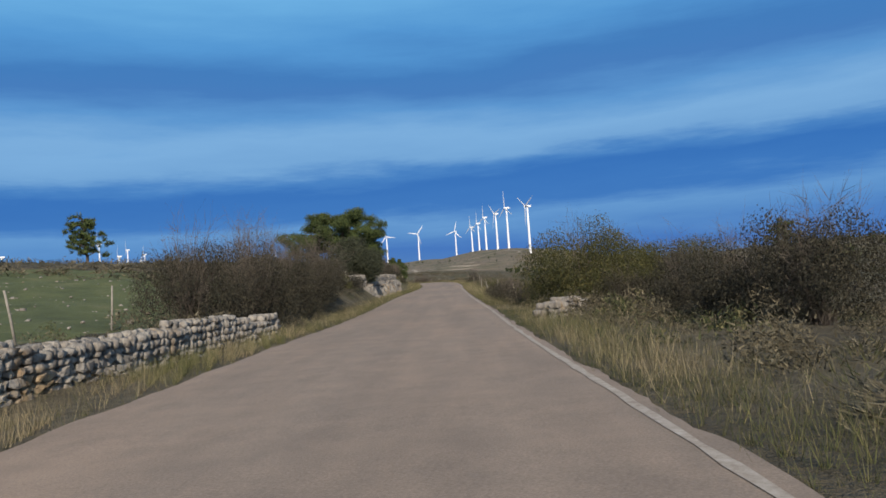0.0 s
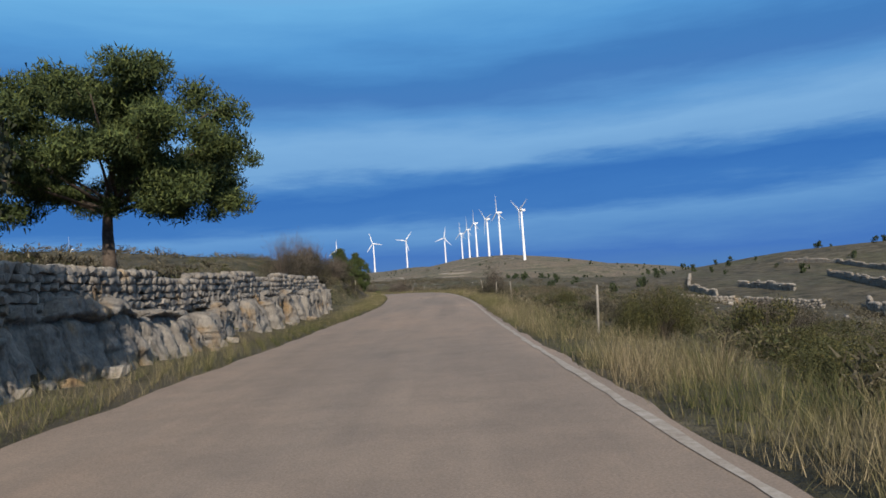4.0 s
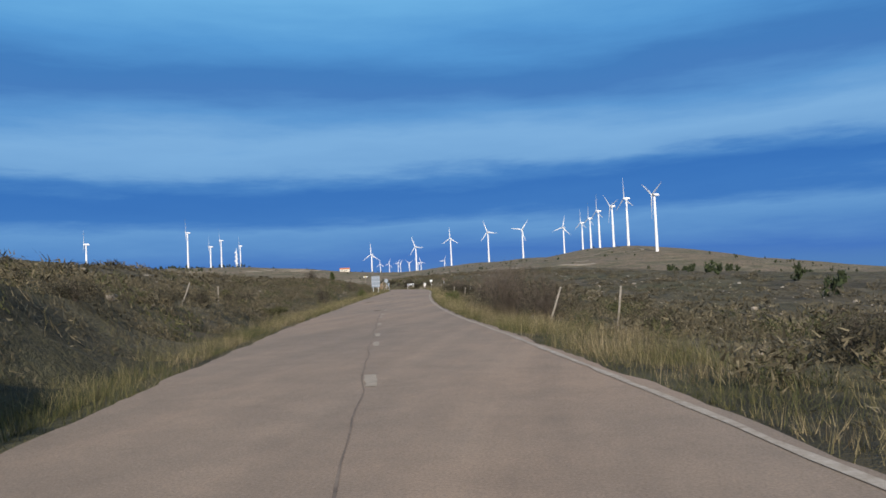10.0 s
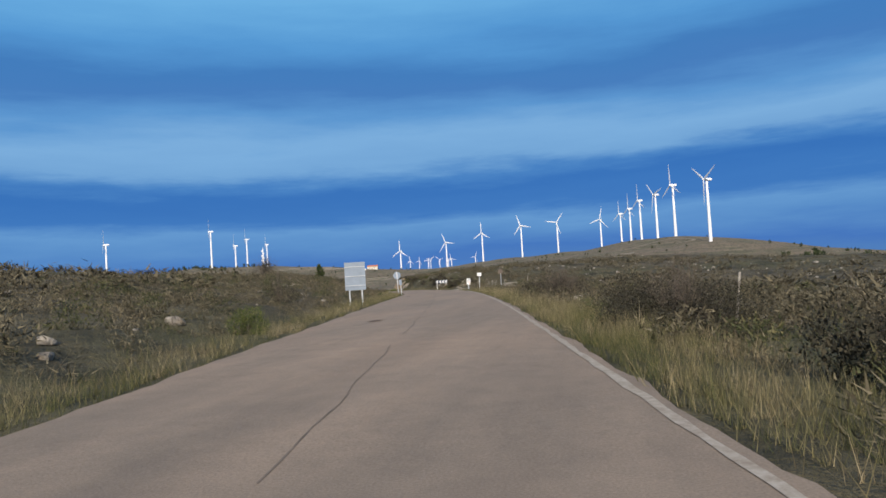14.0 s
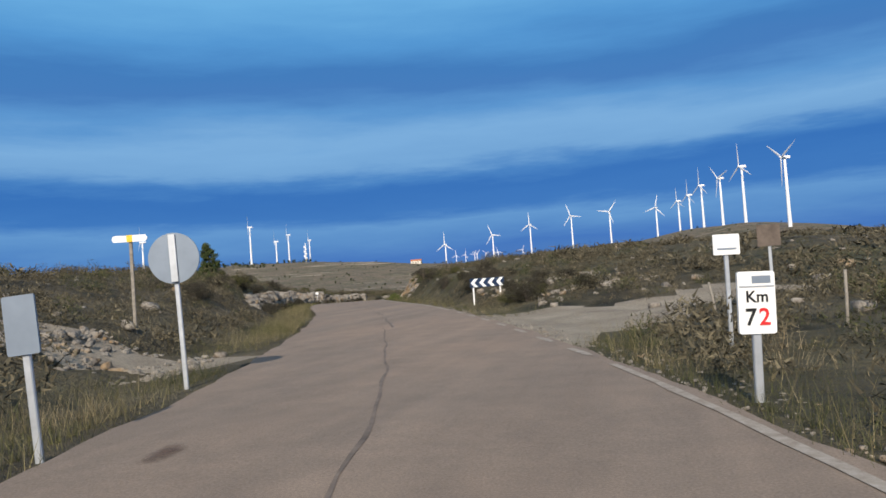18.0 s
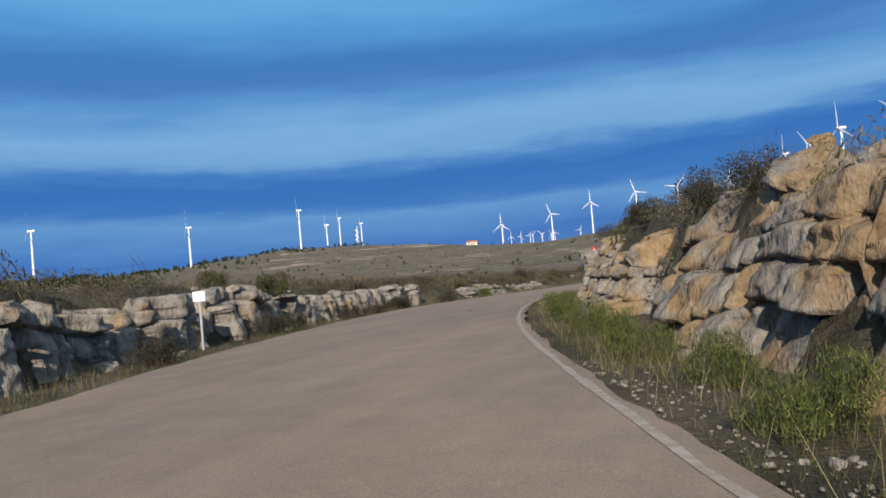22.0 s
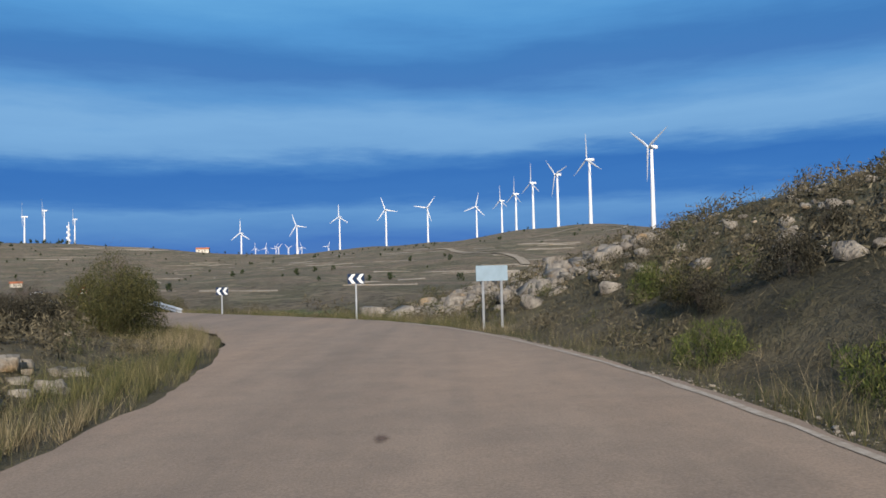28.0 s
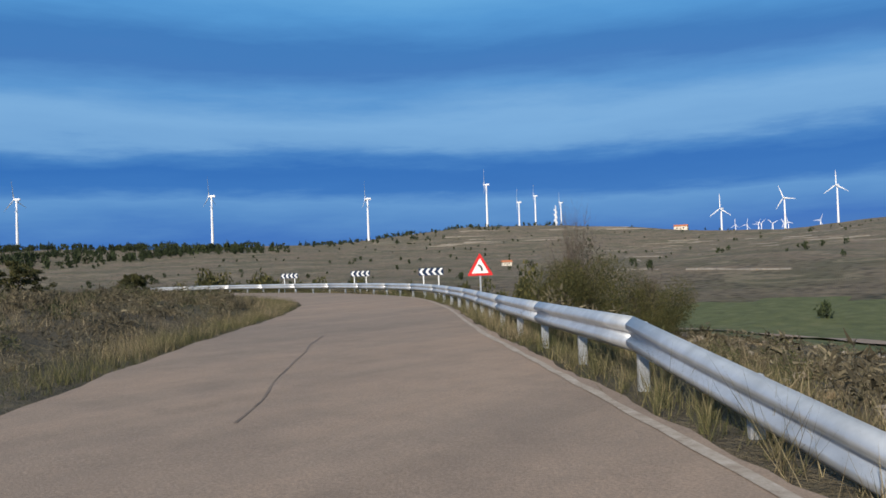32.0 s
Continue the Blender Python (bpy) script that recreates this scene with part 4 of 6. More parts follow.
def rock_face(name, y0, y1, u0, height, label, seed, mat, bed=(0.25, 0.5), joint=(0.35, 1.1), rough=0.2, lean=0.25, boulders=10, protos=None, undercut=0.0, bulge=0.55):
    """A craggy face of bedded, jointed rock that grows out of the bank."""
    rng = np.random.RandomState(seed)
    rnd = random.Random(seed)
    sgn = 1 if u0 > 0 else -1
    s0, s1 = station(y0), station(y1)
    s = np.arange(s0, s1, 0.052)
    L = s1 - s0
    noise_a, noise_b, noise_c = lattice(rng, 64, 64), lattice(rng, 128, 128), lattice(rng, 128, 128)
    f = (s - s0) / L
    H = np.array([height(v) for v in f]) * (0.92 + 0.55 * noise_a(s * 0.7, s * 0) + 0.35 * noise_b(s * 2.3, s * 0))
    ends = smooth01(0, 1.3, s - s0) * smooth01(0, 1.3, s1 - s)
    H *= 0.35 + 0.65 * ends
    nz = int(max(H) / 0.05) + 2
    v = np.linspace(0, 1, nz)
    S = np.repeat(s[:, None], nz, 1)
    Z = v[None] * H[:, None]
    beds = np.cumsum(rng.uniform(*bed, 30))
    zz = Z + 0.9 * noise_a(S * 0.3 + 9, Z * 0.4) + 0.22 * noise_b(S * 1.1, Z * 1.1) + 0.05 * noise_c(S * 4, Z * 4)
    B = np.searchsorted(beds, zz)
    off = np.zeros_like(Z)
    crack = np.zeros_like(Z)
    for k in np.unique(B):
        js = s0 + np.cumsum(rng.uniform(*joint, int(L / joint[0]) + 4)) - 1.0
        m = B == k
        ss = S[m] + 0.16 * noise_c(S[m] * 2.5, Z[m] * 3.0)
        J = np.searchsorted(js, ss)
        off[m] = (rng.uniform(-1, 1, len(js) + 1) * rough * 1.3)[J]
        near_j = np.minimum(np.abs(ss - js[np.clip(J, 0, len(js) - 1)]), np.abs(ss - js[np.clip(J - 1, 0, len(js) - 1)]))
        low = beds[k - 1] if k else -1.0
        near_b = np.minimum(np.abs(zz[m] - low), np.abs(zz[m] - beds[k]))
        crack[m] = 0.22 * np.exp(-(near_j / 0.03) ** 2) + 0.18 * np.exp(-(near_b / 0.028) ** 2)
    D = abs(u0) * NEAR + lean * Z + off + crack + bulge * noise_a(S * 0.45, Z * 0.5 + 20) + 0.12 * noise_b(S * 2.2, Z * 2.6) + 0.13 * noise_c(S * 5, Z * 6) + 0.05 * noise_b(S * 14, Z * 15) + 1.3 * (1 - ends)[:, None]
    D -= undercut * np.clip(Z / np.maximum(H[:, None], 0.3) - 0.3, 0, 1)
    D = np.concatenate([D, D[:, -1:] + 0.45, D[:, -1:] + 1.7], 1)
    Z = np.concatenate([Z, Z[:, -1:] + 0.05 + 0.2 * noise_c(S[:, :1] * 3, S[:, :1]), Z[:, -1:] - 0.8], 1)
    nz += 2
    j = np.minimum(s.astype(int), NS - 2)
    t = (s - j)[:, None]
    c = LINE[j] * (1 - t) + LINE[j + 1] * t
    r = RIGHT[j] * (1 - t) + RIGHT[j + 1] * t
    V = np.stack([c[:, :1] + r[:, :1] * sgn * D, c[:, 1:2] + r[:, 1:2] * sgn * D, c[:, 2:] + Z - 0.12], -1).reshape(-1, 3)
    i = np.arange(len(s) * nz).reshape(len(s), nz)
    F = np.stack([i[:-1, :-1], i[1:, :-1], i[1:, 1:], i[:-1, 1:]], -1).reshape(-1, 4)
    root = thing(name, pose(0, 0, 0), label, "rock face")
    part("rock_face", mesh_np("rock_face", V, F, mat), root)
    for _ in range(boulders):
        k = rnd.uniform(0.05, 0.95)
        top = rnd.random() < 0.4
        a = int(k * (len(s) - 1))
        q = V.reshape(len(s), nz, 3)[a, -2 if top else 0]
        w = rnd.uniform(0.18, 0.5)
        x, y = q[0] - (0 if top else r[a, 0] * sgn * rnd.uniform(-0.1, 0.4)), q[1] - (0 if top else r[a, 1] * sgn * rnd.uniform(-0.1, 0.4))
        ob = new("rock", rnd.choice(protos or ROCKS))
        ob.parent = root
        ob.matrix_basis = Matrix.Translation((x, y, (q[2] if top else gz(x, y)) + w * 0.12)) @ pose(0, 0, 0, rnd.uniform(-9, 9), rnd.uniform(-9, 9), rnd.uniform(0, 180)) @ Matrix.Diagonal((w, w * rnd.uniform(0.7, 1.3), w * rnd.uniform(0.5, 0.8), 1))
    return root


# upright slabs before the pines
rock_face("rock_cut", 92.5, 103.8, -5.7, lambda f: 1.65 - 0.3 * f, "pale upright limestone slabs with dark gaps", 22, M_ROCK, (0.9, 1.5), (0.4, 0.9), 0.22, 0.12, 6)
rock_face("rock_cut", 56.5, 92, -4.95, lambda f: 1.08 + 0.1 * f, "pale grey limestone cut beside the road", 21, M_ROCK, (0.7, 1.3), (0.3, 0.8), 0.2, 0.2, 26)
# stone heap beside the road
stone_wall("stone_heap", [(3.2, 19.8), (3.8, 21.0), (4.5, 21.8)], 0.55, 0.55, "small heap of pale broken stones on the verge", 9, 110, 0.22)
# cut on both sides at the bend
rock_cut("rock_cut", 258, 280, 5.6, 5.2, lambda f: 0.3, "pale stones breaking through the heath bank", 31, ROCKS_WARM, (0.2, 0.45), (0.15, 0.3), depth=0.45, skip=0.86)
rock_face("rock_cut", 283, 288.5, 4.9, lambda f: 1.05, "pale grey limestone outcrop at the bend", 39, M_ROCK, (0.3, 0.6), (0.4, 1.0), 0.2, 0.35, 6)
rock_face("rock_cut", 290, 304.5, 4.6, lambda f: 1.5 + 0.5 * f, "pale ochre limestone cut with dark clefts", 32, M_ROCKWARM, (0.2, 0.5), (0.25, 0.8), 0.2, 0.7, 22, ROCKS_WARM, 0.0, 0.4)
rock_face("rock_cut", 305, 318.5, 4.7, lambda f: 1.62 + 0.15 * math.sin(f * 11), "ochre bedded limestone cut with dark clefts", 38, M_ROCKWARM, (0.2, 0.45), (0.25, 0.8), 0.2, 0.55, 20, ROCKS_WARM, 0.0, 0.4)
rock_face("rock_cut", 318.6, 324.4, 4.8, lambda f: 1.5, "ochre limestone blocks with dark clefts", 42, M_ROCKWARM, (0.22, 0.5), (0.25, 0.7), 0.2, 0.45, 9, ROCKS_WARM, 0.0, 0.3)
rock_face("rock_cut", 324.5, 337.5, 4.9, lambda f: 1.85 - 0.9 * f, "shaded grey limestone cut with close upright joints", 33, M_ROCKGREY, (0.5, 1.3), (0.08, 0.26), 0.15, 0.05, 5, ROCKS_WARM, 0.3, 0.1)
rock_face("rock_cut", 338.5, 344, 5.6, lambda f: 1.5, "ochre limestone ledge on the slope", 34, M_ROCKWARM, (0.3, 0.6), (0.4, 1.0), 0.2, 0.3, 8, ROCKS_WARM)
rock_face("rock_cut", 347, 353, 6.6, lambda f: 1.35, "ochre limestone ledge on the slope", 41, M_ROCKWARM, (0.3, 0.6), (0.4, 1.0), 0.2, 0.4, 8, ROCKS_WARM)
rock_face("rock_cut", 267, 290, -5.3, lambda f: 0.75 + 0.55 * f, "shaded grey limestone cut", 35, M_ROCK, (0.3, 0.7), (0.3, 0.9), 0.34, 0.25, 14)
rock_face("rock_cut", 291, 333, -5.6, lambda f: 1.4 - 0.35 * f, "shaded grey-brown limestone cut with dark joints", 36, M_ROCK, (0.4, 1.0), (0.25, 0.7), 0.36, 0.18, 20)
rock_face("rock_cut", 338, 346, -5.0, lambda f: 0.65, "low broken limestone ledge in the grass", 37, M_ROCK, (0.25, 0.5), (0.3, 0.8), 0.2, 0.3, 14)
rock_face("rock_cut", 348, 356, -5.2, lambda f: 0.5, "low broken limestone ledge in the grass", 40, M_ROCK, (0.25, 0.5), (0.3, 0.8), 0.2, 0.3, 14)


# ---- plants ----
def leaf_tris(rng, centres, radii, n, size, up=0.0, shell=0.55, slim=0.5, long=1.5):
    """Small leaves spread through a group of ellipsoid clumps."""
    centres, radii = np.asarray(centres, float), np.asarray(radii, float)
    vol = radii.prod(1) ** (2 / 3)
    k = rng.choice(len(centres), n, p=vol / vol.sum())
    d = rng.randn(n, 3)
    d /= np.linalg.norm(d, axis=1)[:, None]
    r = shell + (1 - shell) * rng.rand(n) ** 0.7
    r = np.where(rng.rand(n) < 0.12, r * 1.15, r)
    p = centres[k] + d * radii[k] * r[:, None]
    a = rng.randn(n, 3)
    a[:, 2] += up
    a /= np.linalg.norm(a, axis=1)[:, None]
    b = np.cross(a, rng.randn(n, 3))
    b /= np.linalg.norm(b, axis=1)[:, None]
    s = size * rng.uniform(0.6, 1.4, n)[:, None]
    V = np.stack([p - b * s * slim, p + b * s * slim, p + a * s * long], 1).reshape(-1, 3)
    return V, np.arange(3 * n).reshape(-1, 3)


def twig_tris(rng, n, height, spread, thick, kink=0.25, sub=6):
    """Bare stems that fan out from the foot and fork."""
    VV = []
    for _ in range(n):
        an, tilt = rng.uniform(0, 6.283), abs(rng.randn()) * spread
        d = np.array([math.cos(an) * tilt, math.sin(an) * tilt, 1.0])
        d /= np.linalg.norm(d)
        p = np.array([rng.randn() * 0.06, rng.randn() * 0.06, -0.05])
        L = height * rng.uniform(0.55, 1.05)
        joints, w = [p], thick
        for k in range(4):
            d = d + rng.randn(3) * kink * 0.5
            d /= np.linalg.norm(d)
            joints.append(joints[-1] + d * L / 4)
        for k in range(4):
            a, b = joints[k], joints[k + 1]
            w0, w1 = thick * (1 - k / 4.4), thick * (1 - (k + 1) / 4.4)
            for side in (np.array([1.0, 0, 0]), np.array([0, 1.0, 0])):
                VV += [a - side * w0, a + side * w0, b + side * w1, a - side * w0, b + side * w1, b - side * w1]
        for _s in range(sub):
            k = rng.randint(1, 4)
            t = rng.rand()
            a = joints[k] * (1 - t) + joints[k + 1 if k < 4 else 4] * t
            e = d + rng.randn(3) * 0.9
            e[2] = abs(e[2]) * 0.7 + 0.2
            e /= np.linalg.norm(e)
            l = L * rng.uniform(0.12, 0.34)
            b = a + e * l
            sd = np.cross(e, rng.randn(3))
            sd /= np.linalg.norm(sd)
            VV += [a - sd * thick * 0.35, a + sd * thick * 0.35, b]
    V = np.array(VV)
    return V, np.arange(len(V)).reshape(-1, 3)


def clumps(rng, n, r0, h0, squash=1.0, low=0.1):
    """Clump centres and radii that together make an uneven round crown of radius 1."""
    C, R = [], []
    for _ in range(n):
        an, rr = rng.uniform(0, 6.283), math.sqrt(rng.rand()) * (1 - r0 * 0.7)
        z = rng.uniform(low, 1.0) * h0 * (1 - 0.45 * rr ** 2)
        C.append((rr * math.cos(an), rr * math.sin(an), z))
        s = r0 * rng.uniform(0.7, 1.25)
        R.append((s, s, s * 0.8 * squash))
    return np.array(C), np.array(R)


def bush_set(n, seed, leaf_mat, leaf, count, twig_mat=None, twigs=30, bare=0.0, long=1.5, nclump=13):
    out = []
    for k in range(n):
        rng = np.random.RandomState(seed + k)
        C, R = clumps(rng, nclump, 0.36, 0.85, low=0.15)
        V, F = leaf_tris(rng, C, R, int(count * (1 - bare)), leaf, 0.3 if long < 2 else 1.6, 0.4, 0.5 if long < 2 else 0.25, long)
        V[:, 2] = np.maximum(V[:, 2], -0.02)
        foliage = mesh_np("foliage", V, F, leaf_mat)
        V, F = twig_tris(rng, twigs, 1.2, 0.55, 0.006, 0.3, 14 if not bare else 26)
        stems = mesh_np("branchwork", V, F, twig_mat or M_TWIG)
        out.append((foliage, stems))
    return out


BUSH = {"olive": bush_set(3, 40, M_OLIVE, 0.0135, 48000, twigs=40, nclump=24), "dark": bush_set(4, 50, M_DARKBUSH, 0.014, 27000, twigs=90, nclump=20), "broom": bush_set(3, 60, M_BROOM, 0.030, 5000, twigs=16, long=3.0),
        "bare": bush_set(3, 70, M_DARKBUSH, 0.017, 9000, twigs=120, bare=0.6), "small olive": bush_set(3, 45, M_OLIVE, 0.034, 4200, twigs=16), "small dark": bush_set(4, 55, M_DARKBUSH, 0.032, 4200, twigs=24), "small bare": bush_set(3, 76, M_DARKBUSH, 0.026, 4000, twigs=44, bare=0.4), "evergreen": bush_set(1, 75, M_EVERGREEN, 0.022, 70000, twigs=40, nclump=26)}
TEXT = {"olive": "olive-green leafy bush in dry grass", "dark": "dark brown-grey thorny bush beside the road", "broom": "bright green broom bush on the verge", "bare": "leafless bush of fine brown twigs", "evergreen": "dense dark round evergreen above the stone wall"}


def bush(kind, x, y, w, h, rnd, label=""):
    fol, st = rnd.choice(BUSH["small " + kind if w < 2.1 and "small " + kind in BUSH else kind])
    b = thing("bush", pose(x, y, gz(x, y) - 0.05, 0, 0, rnd.uniform(0, 360)) @ Matrix.Diagonal((w / 2, w / 2, h, 1)), label or TEXT[kind], "bush", kind + " bushes")
    part("foliage", fol, b)
    part("branchwork", st, b)


def pine(x, y, h, w, seed, label, trunk=0.3, flat=False, leaves=14000, lean=0.0, mat=None, leaf=0.11):
    """A pine: trunk, limbs and clumps of needles with gaps between them."""
    rng = np.random.RandomState(seed)
    t = thing("pine_tree", pose(x, y, gz(x, y) - 0.1), label, "tree", "pines")
    r = h * 0.028 + 0.04
    top = 0.8 if flat else 0.95
    pts = [(lean * f * h + 0.05 * h * math.sin(f * 5 + seed) * f, 0.04 * h * math.sin(f * 4 + 2 * seed) * f, f * h * top) for f in (0, .15, .3, .5, .7, .85, 1)]
    part("trunk", tube_mesh("trunk", pts, [r * 1.25, r, r * .85, r * .65, r * .45, r * .28, r * .1], M_BARK, 8), t)
    C, R = [], []
    n = 26 if flat else 34
    axis = [Vector(p) for p in pts]
    for k in range(n):
        q = (k + rng.rand()) / n
        f = trunk + (1 - trunk) * q
        if flat:
            reach = w / 2 * (0.45 + 0.55 * math.sin(math.pi * min(1, q * 0.75 + 0.22))) * rng.uniform(0.5, 1.0)
        else:
            reach = w / 2 * (1 - q) ** 0.7 * (0.7 + 0.45 * min(1, q * 4)) * rng.uniform(0.6, 1.05)
        an = k * 2.4 + rng.rand() * 0.9
        a = min(0.999, f / top * 0.94) * (len(axis) - 1)
        base = axis[int(a)].lerp(axis[int(a) + 1], a - int(a))
        tip = Vector((base.x + math.cos(an) * reach, base.y + math.sin(an) * reach, f * h * (0.97 if flat else 0.96) + rng.randn() * 0.025 * h))
        start = Vector((base.x, base.y, max(trunk * h * 0.85, f * h - reach * (0.5 if flat else 0.3))))
        bend = start.lerp(tip, 0.5) + Vector((0, 0, (0.04 if flat else -0.015) * h))
        if reach > 0.2:
            part("limb", tube_mesh("limb", [start, bend, tip], [r * .3, r * .2, r * .07], M_BARK, 5), t)
        # sprays of needles along the outer part of the limb
        for c in range(6 if flat else 5):
            g = 0.42 + 0.62 * (c + rng.rand() * 0.6) / 5
            p = (start.lerp(bend, g * 2) if g < 0.5 else bend.lerp(tip, g * 2 - 1)) + Vector(rng.randn(3) * (0.16 * reach + 0.02 * w) * np.array((1, 1, 0.45)))
            sz = w * (rng.uniform(0.042, 0.08) if flat else rng.uniform(0.062, 0.112))
            C.append(p)
            R.append((sz, sz, sz * (0.62 if flat else 0.85)))
    V, F = leaf_tris(rng, [tuple(c) for c in C], R, leaves, leaf, 0.9, 0.1, 0.28 if mat is None else 0.5, 2.1 if mat is None else 1.5)
    part("crown", mesh_np("crown", V, F, mat or M_PINE), t)


rnd = random.Random(77)
pine(-11.19, 77.18, 6.5, 12.0, 3, "broad umbrella-shaped pine above the stone wall", 0.40, True, 130000, 0.03, None, 0.085)
bush("evergreen", -7.50, 60.16, 4.6, 3.4, rnd)
pine(-8.9, 126.2, 3.7, 3.2, 5, "green young pine on the bank beside the road", 0.12, False, 75000, 0.02, None, 0.038)
pine(-9.2, 118.6, 2.6, 3.2, 6, "green young pine on the bank beside the road", 0.04, False, 70000, 0.0, None, 0.036)
pine(-65.35, 132.76, 9.5, 7.5, 7, "lone tall pine on the field's edge", 0.3, True, 5000, 0.02, None, 0.28)
pine(72.83, 166.00, 11.5, 7.0, 8, "dark pine on the far hillside", 0.3, True, 4500, 0.0, None, 0.28)
pine(84.18, 174.21, 6.5, 5.5, 9, "dark pine on the far hillside", 0.3, True, 3500, 0.0, None, 0.28)
pine(91.52, 176.49, 6.0, 6.0, 10, "dark pine on the far hillside", 0.3, True, 3500, 0.0, None, 0.28)
pine(-51.41, 332.14, 2.2, 1.9, 12, "small green pine on top of the rock", 0.08, False, 22000, 0, M_BROOM, 0.026)
pine(-50.20, 272.61, 2.1, 1.4, 13, "small dark juniper on the bank", 0.05, False, 5000, 0, None, 0.07)

# bushes beside the road: kind, northing, offset, width, height
ROADSIDE = [("dark", 20.5, -6.4, 3.4, 2.8), ("dark", 23.5, -5.6, 3.4, 2.9), ("bare", 25, -6.0, 3.4, 3.1), ("dark", 27, -5.6, 3.4, 2.7), ("bare", 29, -5.8, 3.2, 2.8), ("dark", 31, -5.4, 3.4, 2.5), ("dark", 34, -5.4, 3.6, 2.6), ("bare", 37.2, -5.6, 3.6, 2.9), ("dark", 38.4, -6.0, 3.0, 2.2), ("dark", 41, -6.4, 2.6, 1.8), ("bare", 45, -6.0, 2.4, 1.4), ("olive", 47, -5.8, 2.0, 1.1), ("dark", 43, -6.8, 2.4, 1.5), ("dark", 50, -5.8, 2.0, 0.9), ("bare", 53, -5.6, 2.0, 1.0), ("olive", 51, -7.8, 2.6, 1.8), ("dark", 56, -6.0, 1.6, 0.9),
            ("olive", 28.6, 6.9, 5.0, 3.3), ("olive", 31.5, 9.2, 4.6, 3.0), ("olive", 26.5, 10.2, 4.2, 2.8), ("dark", 23, 9.2, 3.6, 2.2), ("dark", 20, 8.6, 3.4, 2.0), ("dark", 26.2, 8.0, 2.6, 1.6), ("dark", 16.5, 8.4, 3.4, 2.1)]
for _ in range(22):
    ROADSIDE.append((rnd.choice(("dark", "dark", "bare", "olive")), rnd.uniform(44, 88), rnd.uniform(6.2, 12.5), rnd.uniform(1.6, 3.0), rnd.uniform(0.8, 1.5)))
ROADSIDE += [("dark", 13, 8.6, 3.4, 2.3), ("dark", 34, 4.3, 1.6, 0.8), ("dark", 36, 4.7, 1.8, 0.9), ("dark", 38.2, 4.6, 1.6, 0.8), ("bare", 33, 4.2, 2.0, 1.15), ("bare", 34.6, 4.4, 2.1, 1.2), ("dark", 36.3, 4.2, 1.9, 1.0), ("bare", 37.6, 4.5, 1.8, 1.0), ("bare", 31.6, 4.6, 1.7, 0.9), ("olive", 78, -7.2, 1.6, 1.0),
             ("olive", 92, -6.8, 2.0, 1.5), ("bare", 97.5, -8.4, 3.2, 2.9), ("bare", 101.8, -7.9, 3.2, 3.1), ("dark", 104.5, -7.6, 2.6, 2.6), ("dark", 106.5, -8.4, 2.8, 2.3), ("bare", 109.5, -7.8, 2.6, 2.2), ("dark", 99.5, -8.6, 3.0, 2.6), ("bare", 108, -6.2, 2.4, 1.7), ("bare", 111, -6.0, 2.6, 1.6), ("dark", 113.5, -7.0, 2.2, 1.5)]
ROADSIDE += [("bare", 99.5, 5.2, 1.9, 2.3), ("bare", 104, 5.8, 2.4, 1.5), ("dark", 97, 4.4, 1.5, 0.9), ("bare", 150, 4.6, 2.6, 1.6), ("bare", 152, 5.0, 2.6, 1.7), ("bare", 148, 5.4, 2.2, 1.4), ("bare", 175.5, -4.8, 1.4, 1.3), ("bare", 168, 6.3, 3.4, 1.9), ("bare", 170.5, 7.2, 3.0, 1.6), ("dark", 194, 5.6, 3.2, 1.4), ("dark", 196.8, 6.0, 2.6, 1.2), ("bare", 250, -15.0, 2.6, 2.0), ("dark", 397, -6.8, 3.0, 1.2), ("dark", 400.5, -7.6, 3.0, 1.2),
             ("broom", 172, 4.0, 1.3, 0.8), ("dark", 187, 5.6, 1.8, 1.1), ("broom", 197.5, -4.2, 1.2, 0.7), ("bare", 210, -6.6, 1.8, 1.4), ("bare", 214, 6.2, 2.6, 1.3), ("bare", 217, 7.4, 2.6, 1.3), ("dark", 218, 5.6, 1.8, 1.0)]
ROADSIDE += [("broom", 285.5, 3.8, 0.9, 0.45), ("broom", 298, 4.1, 0.9, 0.5), ("broom", 302, 4.0, 0.8, 0.45), ("broom", 306, 4.2, 0.9, 0.5), ("broom", 310.5, 4.1, 0.9, 0.6), ("broom", 316, 4.2, 0.8, 0.5), ("broom", 293.5, 3.7, 0.8, 0.4), ("broom", 296, 3.8, 1.0, 0.6), ("broom", 288, 3.7, 0.9, 0.6), ("broom", 300, 3.9, 1.0, 0.7), ("broom", 304, 3.9, 0.9, 0.7), ("broom", 313, 4.1, 1.0, 0.65), ("broom", 308, 3.9, 1.0, 0.8), ("broom", 282, -4.0, 0.8, 0.5),
             ("broom", 291, 3.8, 0.9, 0.6), ("broom", 340, -4.2, 1.4, 0.7), ("broom", 346, 3.9, 1.2, 0.8), ("broom", 351, 3.8, 1.3, 0.7), ("broom", 356, 3.9, 1.2, 0.7), ("dark", 343, 4.9, 1.1, 0.6), ("broom", 361, 3.9, 1.2, 0.7)]
ROADSIDE += [("broom", 376, 4.2, 1.4, 0.8), ("broom", 379, 4.6, 1.5, 0.8), ("broom", 382, 4.4, 1.2, 0.7), ("broom", 387, 6.4, 1.2, 0.8),
             ("dark", 384, 5.5, 1.2, 0.7), ("dark", 398.5, 7.5, 1.4, 0.7), ("olive", 361, -6.5, 1.8, 1.1), ("dark", 358, -8.5, 2.2, 1.3)]
